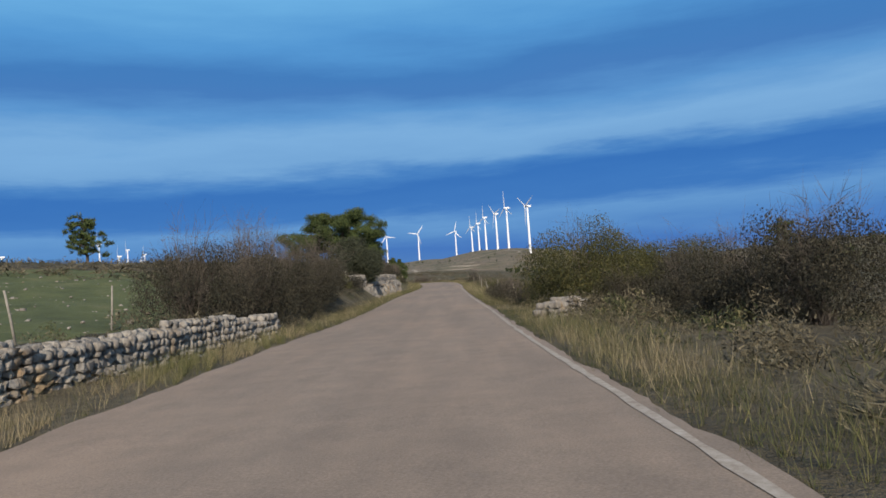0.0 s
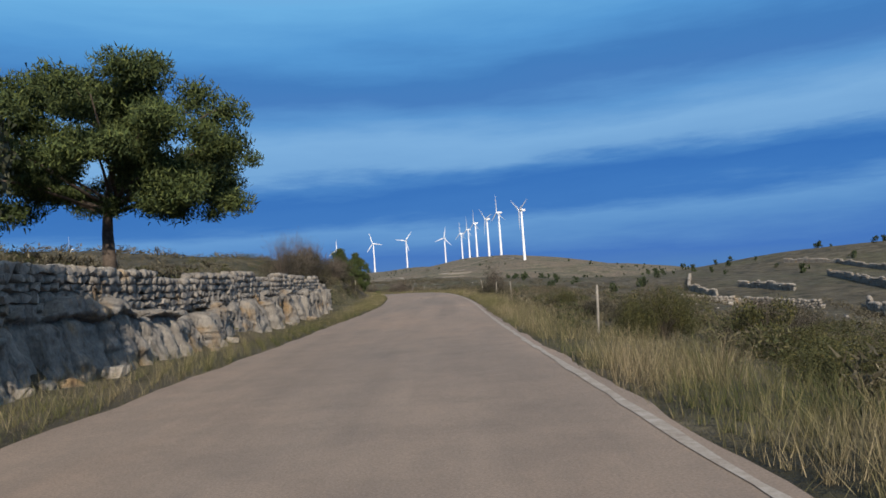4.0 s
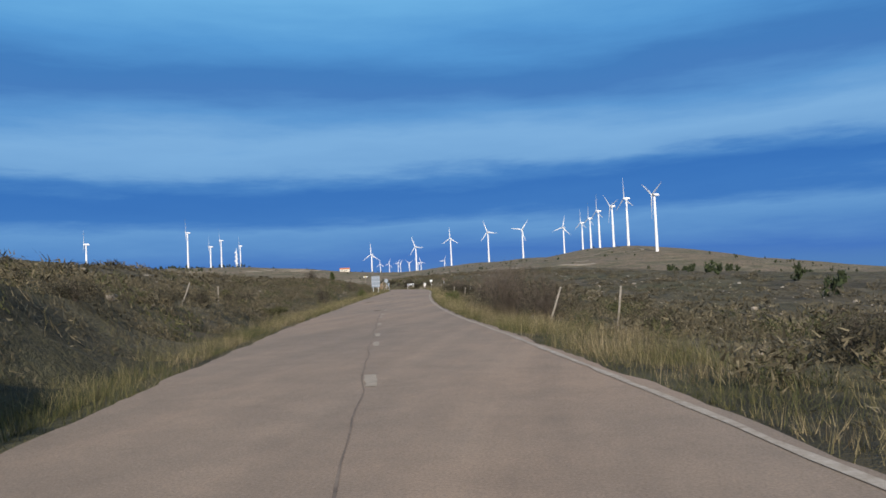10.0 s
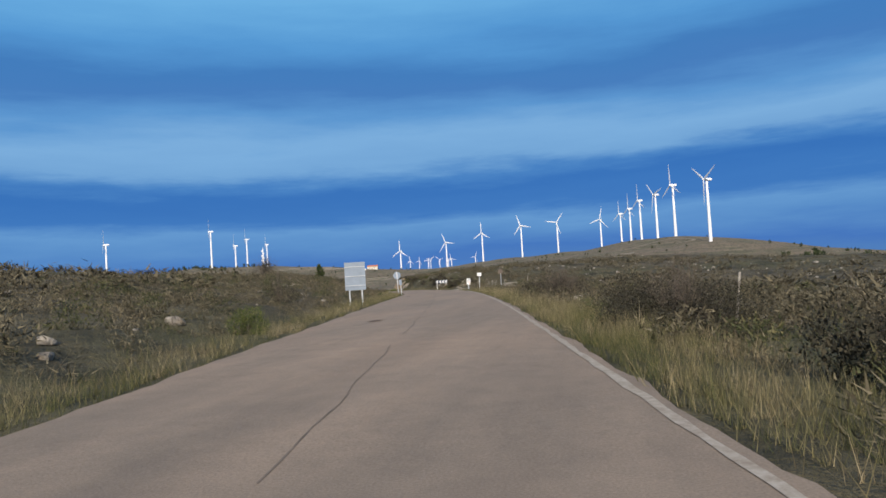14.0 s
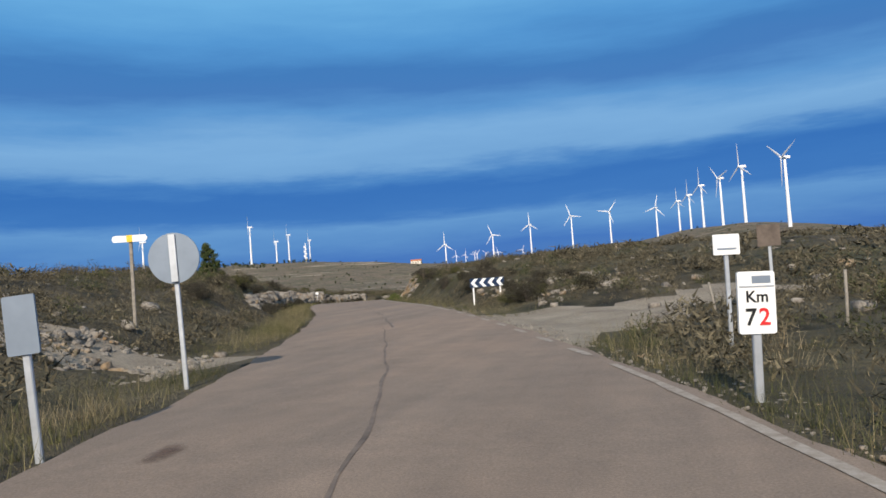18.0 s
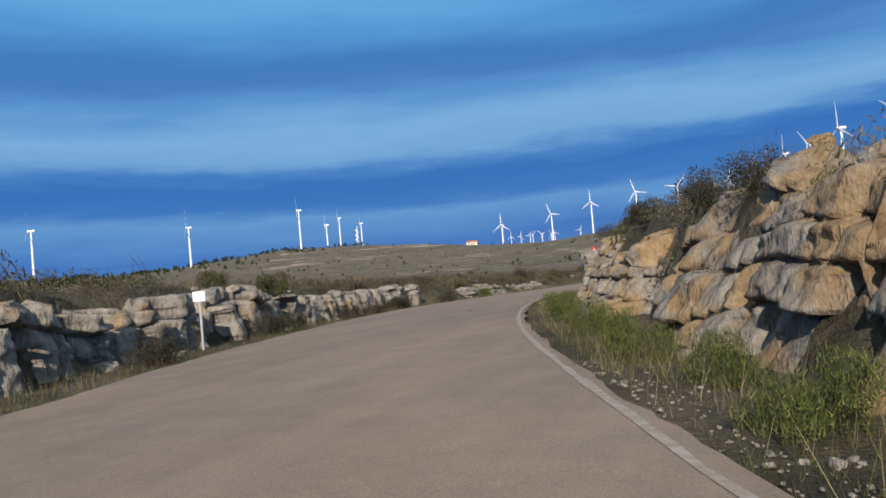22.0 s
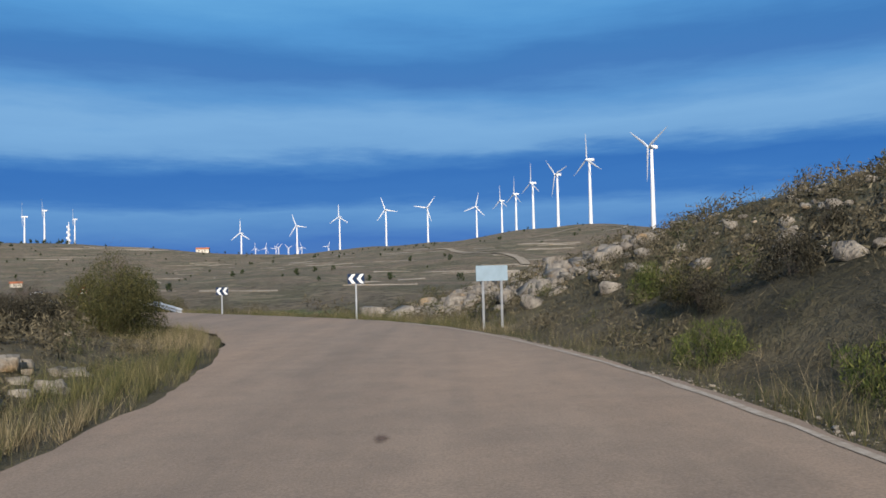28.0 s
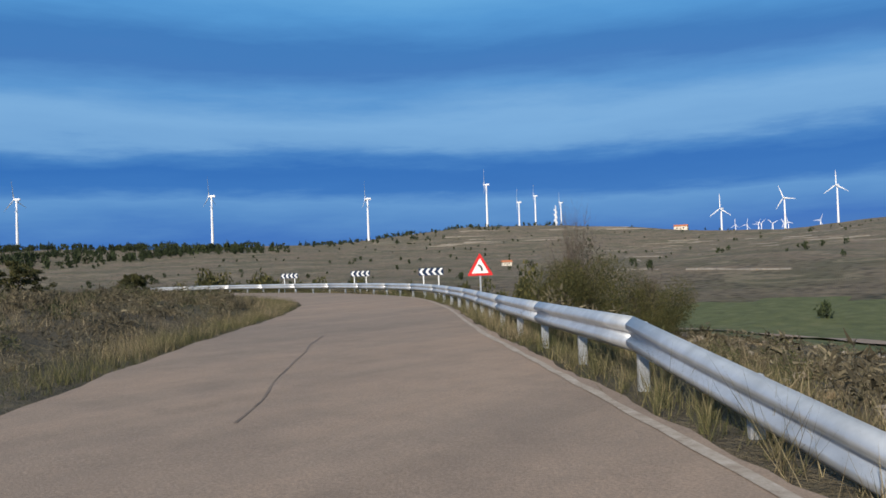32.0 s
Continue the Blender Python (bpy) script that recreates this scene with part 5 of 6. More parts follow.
for _ in range(26):
    ROADSIDE.append((rnd.choice(("dark", "bare", "dark")), rnd.uniform(266, 334), rnd.uniform(-4.9, -4.3), rnd.uniform(0.8, 1.6), rnd.uniform(0.4, 0.8)))
for _ in range(26):
    ROADSIDE.append((rnd.choice(("dark", "dark", "bare")), rnd.uniform(284, 342), rnd.uniform(6.0, 7.4), rnd.uniform(0.9, 1.9), rnd.uniform(0.5, 0.95)))
for _ in range(20):
    ROADSIDE.append((rnd.choice(("dark", "dark", "bare", "olive")), rnd.uniform(262, 372), rnd.uniform(-9.5, -6.3), rnd.uniform(1.0, 2.2), rnd.uniform(0.5, 1.0)))
for _ in range(14):
    ROADSIDE.append((rnd.choice(("dark", "bare", "olive")), rnd.uniform(352, 386), rnd.uniform(5.2, 9.5), rnd.uniform(0.9, 1.8), rnd.uniform(0.5, 0.9)))
for _ in range(22):
    ROADSIDE.append((rnd.choice(("dark", "dark", "bare", "olive")), rnd.uniform(279, 293), rnd.uniform(5.0, 6.6), rnd.uniform(0.7, 1.4), rnd.uniform(0.4, 0.75)))
for _ in range(24):
    ROADSIDE.append((rnd.choice(("dark", "dark", "bare")), rnd.uniform(258, 300), rnd.uniform(-7.0, -5.6), rnd.uniform(0.8, 1.6), rnd.uniform(0.5, 0.85)))
for _ in range(16):
    ROADSIDE.append((rnd.choice(("dark", "olive", "bare")), rnd.uniform(103, 119), rnd.uniform(-7.2, -5.0), rnd.uniform(0.9, 1.8), rnd.uniform(0.5, 0.95)))
for _ in range(24):
    ROADSIDE.append((rnd.choice(("dark", "dark", "olive", "bare")), rnd.uniform(118, 165), rnd.choice((-1, 1)) * rnd.uniform(4.8, 9.0), rnd.uniform(0.9, 1.9), rnd.uniform(0.4, 0.8)))
for _ in range(18):
    ROADSIDE.append((rnd.choice(("dark", "olive", "bare")), rnd.uniform(342, 372), rnd.uniform(5.6, 8.5), rnd.uniform(0.9, 1.8), rnd.uniform(0.5, 0.9)))
for _ in range(14):
    ROADSIDE.append((rnd.choice(("dark", "dark", "bare", "olive")), rnd.uniform(337, 356), rnd.uniform(5.0, 7.6), rnd.uniform(0.8, 1.6), rnd.uniform(0.5, 0.9)))
for _ in range(30):
    ROADSIDE.append((rnd.choice(("dark", "dark", "bare", "olive")), rnd.uniform(257, 283), rnd.uniform(5.0, 8.5), rnd.uniform(0.8, 1.6), rnd.uniform(0.4, 0.75)))
for _ in range(14):
    ROADSIDE.append((rnd.choice(("dark", "dark", "bare")), rnd.uniform(392.5, 399.5), rnd.uniform(-8.5, -4.3), rnd.uniform(1.4, 2.4), rnd.uniform(0.6, 1.05)))
for kind, y, u, w, h in ROADSIDE:
    q, _ = road_point(y, u)
    bush(kind, q.x, q.y, w, h, rnd)
for x, y, w, h in ((-81.3, 436.3, 4.2, 3.0), (-78.9, 438.2, 3.8, 2.8)):
    bush("olive", x, y, w, h, rnd, "big olive-green bush behind the guard rail")
bush("olive", -62.73, 392.26, 2.7, 2.1, rnd, "round olive-green bush at the bend")
bush("olive", -63.88, 394.00, 2.4, 1.9, rnd, "round olive-green bush at the bend")
bush("bare", -84.10, 442.40, 3.4, 5.2, rnd, "bare leafless tree behind the bush")
for k, (x, y, h, w) in enumerate(((-141, 442, 5.0, 5.5), (-152, 437, 4.6, 5.0), (-163, 431, 5.4, 6.0), (-133, 449, 3.8, 4.2))):
    pine(x, y, h, w, 80 + k, "grey-green olive tree at the field's edge", 0.2, True, 12000, 0, M_OLIVE, 0.11)
pine(-162.74, 449.45, 7.5, 1.5, 90, "narrow dark cypress among the olive trees", 0.03, False, 4000, 0, M_FOREST, 0.16)


# ---- heath, grass and loose stones ----
def side_ok(u, y):
    """Keep plants off the road, the track mouth and the gravel."""
    keep = np.where(u > 0, u > HALF - 0.1, -u > HALF + np.interp(y, WIDE_AT[:, 0], WIDE_AT[:, 1]) + 0.02)
    keep &= ~((u > 0) & (np.abs(y - 248.5 - 0.45 * u) < 1.4 + 3.2 * np.exp(-np.maximum(u - 3, 0) / 2.5)) & (u < 11))
    keep &= ~((u < 0) & (u > -7) & (np.abs(y - 247) < 1.4))
    return keep


def road_arrays(rng, n, s0, s1, u, s=None):
    s = rng.uniform(s0, s1, n) if s is None else s
    j = np.minimum(s.astype(int), NS - 2)
    f = (s - j)[:, None]
    c = LINE[j] * (1 - f) + LINE[j + 1] * f
    r = RIGHT[j] * (1 - f) + RIGHT[j + 1] * f
    x, y = c[:, 0] + r[:, 0] * u, c[:, 1] + r[:, 1] * u
    return x, y, c[:, 1]


def patchy(x, y, scale, seed):
    return 0.5 + 0.5 * np.sin(x * scale + seed + 1.7 * np.sin(y * scale * 0.63 + seed)) * np.sin(y * scale * 0.8 + 2.1 * np.sin(x * scale * 0.47 + 2 * seed))


def blades(rng, x, y, z, h, w, lean):
    """Single blades that fan out of their tuft."""
    n = len(x)
    an = rng.uniform(0, 6.283, n)
    l = (0.12 + np.abs(rng.randn(n)) * lean) * h
    la = rng.uniform(0, 6.283, n)
    dx, dy = np.cos(an) * w, np.sin(an) * w
    base1 = np.stack([x - dx, y - dy, z], 1)
    base2 = np.stack([x + dx, y + dy, z], 1)
    tip = np.stack([x + np.cos(la) * l, y + np.sin(la) * l, z + h], 1)
    V = np.stack([base1, base2, tip], 1).reshape(-1, 3)
    return V, np.arange(3 * n).reshape(-1, 3)


def grass(name, label, mat, n, seed, u_mean, u_sd, side, hmin, hmax, keep, width=0.0027, s1=None, lean=0.42):
    rng = np.random.RandomState(seed)
    s = rng.uniform(48, NS - 45, n)
    u = HALF + 0.14 + np.abs(rng.randn(n)) * u_sd + u_mean * rng.rand(n)
    u = u if side > 0 else -(u + np.interp(s, WIDE[:, 0], WIDE[:, 1]))
    x, y, ny = road_arrays(rng, n, 0, 0, u, s)
    m = side_ok(u, ny) & (rng.rand(n) < keep(ny, patchy(x, y, 0.9, seed)))
    x, y, u = x[m], y[m], u[m]
    # gather the blades into tufts
    x = x + 0.10 * np.sin(x * 17 + y * 5)
    y = y + 0.10 * np.sin(y * 19 - x * 7)
    z = ground_z(x, y) - 0.02
    h = hmin + (hmax - hmin) * rng.rand(len(x)) ** 1.4
    h *= 0.4 + 0.75 * patchy(x, y, 1.7, seed + 1) + 0.3 * patchy(x, y, 0.5, seed + 5)
    V, F = blades(rng, x, y, z, h, np.full(len(x), width) * rng.uniform(0.6, 1.3, len(x)), lean)
    tagged(new(name, mesh_np(name, V, F, mat)), label, "grass", kind="stuff")


def tab(points):
    P = np.array(points)
    return lambda y, p: np.interp(y, P[:, 0], P[:, 1]) * (0.08 + 1.5 * p ** 1.4)


GOLD_R = tab([(-10, .3), (26, .15), (38, 1), (75, 1), (90, .9), (112, .8), (122, .5), (135, 1), (160, 1), (200, .9), (225, .5), (240, .25), (262, .1), (330, .15), (345, .45), (360, .3), (385, .2), (395, .8), (430, .9)])
GOLD_L = tab([(-10, .7), (12, .9), (24, .5), (40, .35), (60, .25), (85, .5), (100, .9), (125, .9), (150, .7), (200, .6), (225, .4), (250, .5), (262, .6), (275, .25), (310, .15), (345, .3), (368, .4), (376, 1), (384, 1), (400, .5), (430, .7)])
EVEN = tab([(-10, .9), (240, .9), (270, .5), (330, .55), (430, .9)])
grass("dry_grass", "tall golden dry grass along the road", M_VERGE, 620000, 101, 0.3, 1.0, 1, 0.12, 0.52, GOLD_R)
grass("dry_grass", "tall golden dry grass along the road", M_VERGE, 520000, 102, 0.2, 0.9, -1, 0.10, 0.44, GOLD_L)
grass("green_grass", "short green verge grass", M_GREENGRASS, 260000, 103, 0.0, 0.9, 1, 0.08, 0.28, EVEN)
grass("green_grass", "short green verge grass", M_GREENGRASS, 260000, 104, 0.0, 0.9, -1, 0.08, 0.28, EVEN)


def tuft_shapes(seed, n, shoots, width, length, upright):
    """Low cushions of fine shoots that point out and up."""
    out = []
    for k in range(n):
        rng = np.random.RandomState(seed + k)
        an, r = rng.uniform(0, 6.283, shoots), np.sqrt(rng.rand(shoots)) * 0.5
        x, y = np.cos(an) * r, np.sin(an) * r
        top = np.maximum(0, 1 - (r * 1.75) ** 2) * (0.8 + 0.3 * np.sin(an * 3 + k))
        p = np.stack([x * 0.9, y * 0.9, (top - length * 0.6) * rng.rand(shoots) ** 0.45 - 0.03], 1)
        a = rng.randn(shoots, 3) * 0.42 * (1 - 0.5 * upright) + np.stack([x * 1.6, y * 1.6, np.full(shoots, 0.7 + upright)], 1)
        a /= np.linalg.norm(a, axis=1)[:, None]
        b = np.cross(a, rng.randn(shoots, 3))
        b /= np.linalg.norm(b, axis=1)[:, None]
        w = width * rng.uniform(0.6, 1.3, shoots)[:, None]
        q = p + a * length * rng.uniform(0.6, 1.35, shoots)[:, None]
        out.append((np.stack([p - b * w, p + b * w, q], 1).reshape(-1, 3), np.arange(3 * shoots).reshape(-1, 3)))
    return out


def heath(name, label, mat, n, seed, umin, umax, size, height, shoots, width, length, thresh=0.3, power=1.0, upright=0.0, shapes=None, stretch=None):
    rng = np.random.RandomState(seed)
    side = np.where(rng.rand(n) < 0.5, -1, 1)
    u = side * (umin + (umax - umin) * rng.rand(n) ** power)
    x, y, ny = road_arrays(rng, n, *(stretch or (50, NS - 25)), u)
    st, uu, _ = to_road(x, y)
    m = side_ok(uu, ny) & (patchy(x, y, 0.35, seed) * 0.6 + patchy(x, y, 1.1, seed + 3) * 0.4 + 0.15 * rng.randn(n) > thresh)
    m &= ~((uu < -7) & (ny < 40)) & ~((uu > 30) & (ny > 392)) & ~((uu > 16) & (ny > 12) & (ny < 45) & (uu < 40)) & (np.abs(uu) > HALF + 0.7)
    for toe, sgn in ((LEFT_TOE, -1), (RIGHT_TOE, 1)):
        foot = np.interp(ny, toe[:, 0], toe[:, 1])
        m &= ~((uu * sgn > 0) & (foot > 4.2) & (np.abs(uu) < foot + 0.1) & (np.abs(uu) > 3.7))
    x, y, ny = x[m], y[m], ny[m]
    z = ground_z(x, y)
    gx, gy = (ground_z(x + 0.35, y) - z) / 0.35, (ground_z(x, y + 0.35) - z) / 0.35
    s = rng.uniform(*size, len(x)) * (0.75 + 0.5 * patchy(x, y, 0.8, seed + 9))
    h = s * rng.uniform(*height, len(x))
    P = np.stack([x, y, z - 0.03, rng.uniform(0, 6.283, len(x)), s, s, h, rng.randint(0, 6, len(x)), np.clip(gx, -1.6, 1.6), np.clip(gy, -1.6, 1.6)], 1)
    tagged(new(name, scatter_mesh(name, shapes or tuft_shapes(seed, 6, shoots, width, length, upright), P, mat)), label, "heath", kind="stuff")


def shrub_shapes(seed, n, leaves, leaf):
    """Small rounded shrubs of fine leaves and shoots."""
    out = []
    for k in range(n):
        rng = np.random.RandomState(seed + k)
        C, R = clumps(rng, 8, 0.40, 0.8, low=0.1)
        V, F = leaf_tris(rng, C * 0.5, R * 0.5, leaves, leaf, 0.7, 0.35, 0.3, 2.2)
        V[:, 2] *= 2
        out.append((V, F))
    return out


heath("heath", "low grey-brown heath shrubs on the banks", M_HEATH, 4900, 206, HALF + 1.2, 14, (0.8, 1.7), (0.34, 0.5), 0, 0, 0, 0.22, 1.0, 0.0, shrub_shapes(900, 6, 230, 0.034))
heath("heath", "grey-brown heath shrubs on the knoll", M_HEATH, 2400, 208, 6.0, 32, (0.9, 1.9), (0.34, 0.5), 0, 0, 0, 0.18, 1.0, 0.0, shrub_shapes(920, 6, 200, 0.036), (station(334), station(396)))
heath("heath", "dull olive shrubs among the heath", M_GREENGRASS, 2600, 207, HALF + 1.4, 16, (0.7, 1.5), (0.36, 0.55), 0, 0, 0, 0.4, 1.0, 0.0, shrub_shapes(910, 6, 230, 0.034))
heath("heath", "low brown heath cushions on the slopes", M_HEATH, 9000, 201, HALF + 1.0, 13, (0.4, 0.9), (0.42, 0.62), 80, 0.014, 0.24, 0.22, 1.0)
heath("heath", "low grey-brown heath cushions farther off", M_HEATH, 8500, 202, 12, 55, (0.9, 2.2), (0.35, 0.5), 56, 0.03, 0.28, 0.30, 1.3)
heath("grass_tufts", "straw-coloured grass tufts in the heath", M_DRY, 5200, 203, HALF + 1.2, 26, (0.3, 0.65), (0.6, 1.0), 70, 0.006, 0.55, 0.5, 1.4, 0.7)
heath("grass_tufts", "brown dry grass tufts on the field inside the bend", M_DRY, 5200, 209, 3.4, 24, (0.35, 0.75), (0.5, 0.8), 80, 0.006, 0.55, 0.12, 1.0, 0.7, None, (station(396), NS - 40))
heath("green_tufts", "dull green grass tufts in the heath", M_GREENGRASS, 6500, 204, HALF + 0.9, 34, (0.35, 0.85), (0.35, 0.6), 70, 0.008, 0.5, 0.40, 1.7, 0.6)


def loose(name, label, n, seed, pick, smin, smax, flat=0.6, mat=None):
    rng = np.random.RandomState(seed)
    x, y = pick(rng, n)
    st, u, _ = to_road(x, y)
    m = np.abs(u) > HALF + 0.1
    x, y = x[m], y[m]
    s = rng.uniform(smin, smax, len(x)) * (0.5 + rng.rand(len(x)) ** 3)
    z = ground_z(x, y) + s * 0.12
    P = np.stack([x, y, z, rng.uniform(0, 6.283, len(x)), s, s * rng.uniform(0.6, 1, len(x)), s * flat, rng.randint(0, len(STONE_ARR), len(x))], 1)
    tagged(new(name, scatter_mesh(name, STONE_ARR, P, mat or M_STONE)), label, "stones", kind="stuff")


def beside(y0, y1, u0, u1):
    def pick(rng, n):
        s0, s1 = [int(np.argmin(np.abs(LINE[:, 1] - q))) for q in (y0, y1)]
        x, y, _ = road_arrays(rng, n, s0, s1, rng.uniform(u0, u1, n))
        return x, y
    return pick


loose("slope_stones", "scattered pale stones in the heath", 1500, 301, beside(100, 405, 5, 45), 0.12, 0.45)
loose("slope_stones", "scattered pale stones in the heath", 1100, 302, beside(120, 400, -45, -5), 0.12, 0.4)
loose("roadside_gravel", "white gravel along the road's edge", 3600, 303, beside(226, 300, 2.9, 3.6), 0.015, 0.06)
loose("roadside_gravel", "white gravel along the road's edge", 2600, 304, beside(320, 396, 2.85, 3.25), 0.015, 0.045)
loose("roadside_gravel", "white gravel along the road's edge", 260, 305, beside(118, 128, 2.9, 3.6), 0.03, 0.13)
loose("track_stones", "pale stones at the mouth of the track", 700, 306, beside(245, 249.5, -8, -3), 0.06, 0.2)


def spur_foot(rng, n):
    """Places in clusters over the stony foot of the spur."""
    c = np.array([(-56.0, 402.5), (-54.0, 400.5), (-51.5, 398.5), (-49.5, 396.5), (-52.5, 402.5), (-48.0, 399.0)])[rng.randint(0, 6, n)]
    return c[:, 0] + rng.randn(n) * 1.0, c[:, 1] + rng.randn(n) * 0.9


loose("slope_rubble", "pale rock rubble on the stony foot of the spur", 1700, 307, spur_foot, 0.16, 0.62, 0.7)
loose("slope_boulders", "large pale boulders on the stony foot of the spur", 46, 312, spur_foot, 0.7, 1.3, 0.6)
loose("slope_rubble", "pale rock rubble on the slope", 500, 313, beside(384, 399, 6.5, 17), 0.14, 0.5)
loose("slope_rubble", "pale rock rubble below the knoll", 420, 311, beside(374, 391, 6.5, 17), 0.12, 0.5)
loose("slope_rubble", "pale rock rubble on the bank", 130, 308, beside(255.5, 264, 5, 11), 0.1, 0.38)
loose("bank_rubble", "grey rubble on the bank", 350, 309, beside(372, 384, -9, -4), 0.12, 0.5)
loose("field_stones", "small pale stones in the grass", 900, 310, beside(2, 40, -30, -8), 0.06, 0.2)


# ---- signs ----


def post(parent, h, x=0.0, mat=None, w=0.06):
    me = box_mesh("post", (w, w * 0.6, h + 0.3), mat or M_GALV, 0.008, (x, 0.04, h / 2 - 0.15))
    return part("post", me, parent)


def sign_root(x, y, yaw, label, category="road sign", lean=0.0, z=None):
    return thing("road_sign", pose(x, y, gz(x, y) if z is None else z, 0, lean, yaw), label, category, "road signs")


def text_mesh(body, size, mat, width=None):
    cu = bpy.data.curves.new("text", "FONT")
    cu.body, cu.size, cu.align_x, cu.align_y = body, size, "CENTER", "CENTER"
    cu.extrude, cu.offset = 0.003, 0.012 * size
    tmp = bpy.data.objects.new("text", cu)
    scene.collection.objects.link(tmp)
    me = bpy.data.meshes.new_from_object(tmp.evaluated_get(bpy.context.evaluated_depsgraph_get()))
    bpy.data.objects.remove(tmp)
    me.materials.clear()
    me.materials.append(mat)
    return me


UPRIGHT = pose(0, 0, 0, 90, 0, 0)


def lettering(name, body, size, mat, parent, x, z, y=-0.012):
    return part(name, text_mesh(body, size, mat), parent, "", Matrix.Translation((x, y, z)) @ UPRIGHT)


def chevron_panel(x, y, yaw, n, w, h, bottom, posts, label, z=None):
    s = sign_root(x, y, yaw, label, "chevron sign", z=z)
    for px in posts:
        post(s, bottom + h * 0.9, px, M_WHITE if len(posts) > 1 else M_GALV)
    board = part("panel", plate_mesh("panel", rounded(rect(w, h, 0, bottom + h / 2), 0.03), 0.025, M_NAVY), s)
    step = w / n
    for k in range(n):
        cx = -w / 2 + step * (k + 0.5)
        a, t = step * 0.42, step * 0.44
        pts = [(cx - a, bottom + h / 2), (cx - a + t, bottom + h * 0.04), (cx - a + 2 * t * 0.98, bottom + h * 0.04), (cx - a + t, bottom + h / 2), (cx - a + 2 * t * 0.98, bottom + h * 0.96), (cx - a + t, bottom + h * 0.96)]
        part("chevron", plate_mesh("chevron", pts, 0.004, M_WHITE, -0.006), board)
    return s


def triangle(size, cz):
    return [(-size / 2, cz), (size / 2, cz), (0, cz + size * 0.88)]


def bend_symbol(cx, cz, s):
    """A thick curved arrow that bends to the left."""
    out, inn = [], []
    for k in range(9):
        a = radians(k * 10)
        out.append((cx - s * 0.75 + s * math.cos(a), cz - s * 0.45 + s * math.sin(a)))
        inn.append((cx - s * 0.75 + s * 0.66 * math.cos(a), cz - s * 0.45 + s * 0.66 * math.sin(a)))
    return [(cx + s * 0.25, cz - s * 0.75)] + out + inn[::-1] + [(cx - s * 0.09, cz - s * 0.75)]


def warning_triangle(s, size, cz):
    t = part("triangle_plate", plate_mesh("triangle_plate", rounded(triangle(size, cz), size * 0.07), 0.02, M_RED), s, "white warning triangle with a red border")
    part("triangle_face", plate_mesh("triangle_face", rounded(triangle(size * 0.66, cz + size * 0.09), size * 0.02), 0.004, M_WHITE, -0.006), t)
    part("bend_symbol", plate_mesh("bend_symbol", bend_symbol(size * 0.05, cz + size * 0.33, size * 0.2), 0.004, M_BLACK, -0.011), t)


def curve_sign(x, y, yaw, with_30, label, h0, size=0.86, z=None):
    s = sign_root(x, y, yaw, label, z=z)
    if with_30:
        post(s, h0 + 0.75)
        p = part("speed_plate", plate_mesh("speed_plate", rounded(rect(0.66, 0.68, 0, h0 + 0.34), 0.04), 0.02, M_WHITE), s, "blue advisory speed plate")
        part("plate_face", plate_mesh("plate_face", rounded(rect(0.62, 0.64, 0, h0 + 0.34), 0.035), 0.004, M_BLUE, -0.006), p)
        lettering("digit", "3", 0.46, M_WHITE, p, -0.13, h0 + 0.34)
        lettering("digit", "0", 0.46, M_WHITE, p, 0.13, h0 + 0.34)
        warning_triangle(s, size, h0 + 0.71)
    else:
        post(s, h0 + 0.4)
        warning_triangle(s, size, h0)
    return s


def car_symbol(cx, cz, s):
    return [(cx - s, cz - s * .5), (cx - s, cz + s * .15), (cx - s * .75, cz + s * .6), (cx + s * .75, cz + s * .6), (cx + s, cz + s * .15), (cx + s, cz - s * .5), (cx + s * .6, cz - s * .5), (cx + s * .6, cz - s * .25), (cx - s * .6, cz - s * .25), (cx - s * .6, cz - s * .5)]


def no_overtaking(x, y, yaw, r, cz, label, plate=False):
    s = sign_root(x, y, yaw, label)
    post(s, cz, w=0.08)
    d = part("disc", plate_mesh("disc", circle_pts(r, 36, 0, cz), 0.02, M_RED), s, "red-bordered round sign plate")
    part("disc_face", plate_mesh("disc_face", circle_pts(r * 0.76, 36, 0, cz), 0.004, M_WHITE, -0.006), d)
    part("car_symbol", plate_mesh("car_symbol", car_symbol(-r * 0.33, cz, r * 0.23), 0.004, M_RED, -0.011), d)
    part("car_symbol", plate_mesh("car_symbol", car_symbol(r * 0.33, cz, r * 0.23), 0.004, M_BLACK, -0.011), d)
    if plate:
        p = part("small_plate", plate_mesh("small_plate", rounded(rect(0.42, 0.2, 0, cz - r - 0.14), 0.02), 0.02, M_WHITE), s)
        part("arrow_bar", plate_mesh("arrow_bar", rect(0.3, 0.07, 0, cz - r - 0.14), 0.004, M_BLACK, -0.006), p)
    return s


def panel_sign(x, y, yaw, w, h, bottom, posts, mat, label, ribs=0, lean=0.0, post_mat=None):
    s = sign_root(x, y, yaw, label, lean=lean)
    for px in posts:
        post(s, bottom + h * 0.95, px, post_mat)
    p = part("panel", plate_mesh("panel", rounded(rect(w, h, 0, bottom + h / 2), 0.02), 0.02, mat), s)
    for k in range(ribs):
        part("rib", box_mesh("rib", (w * 0.98, 0.02, 0.03), M_GALV, 0.004, (0, -0.012, bottom + h * (k + 0.5) / ribs)), p)
    return s


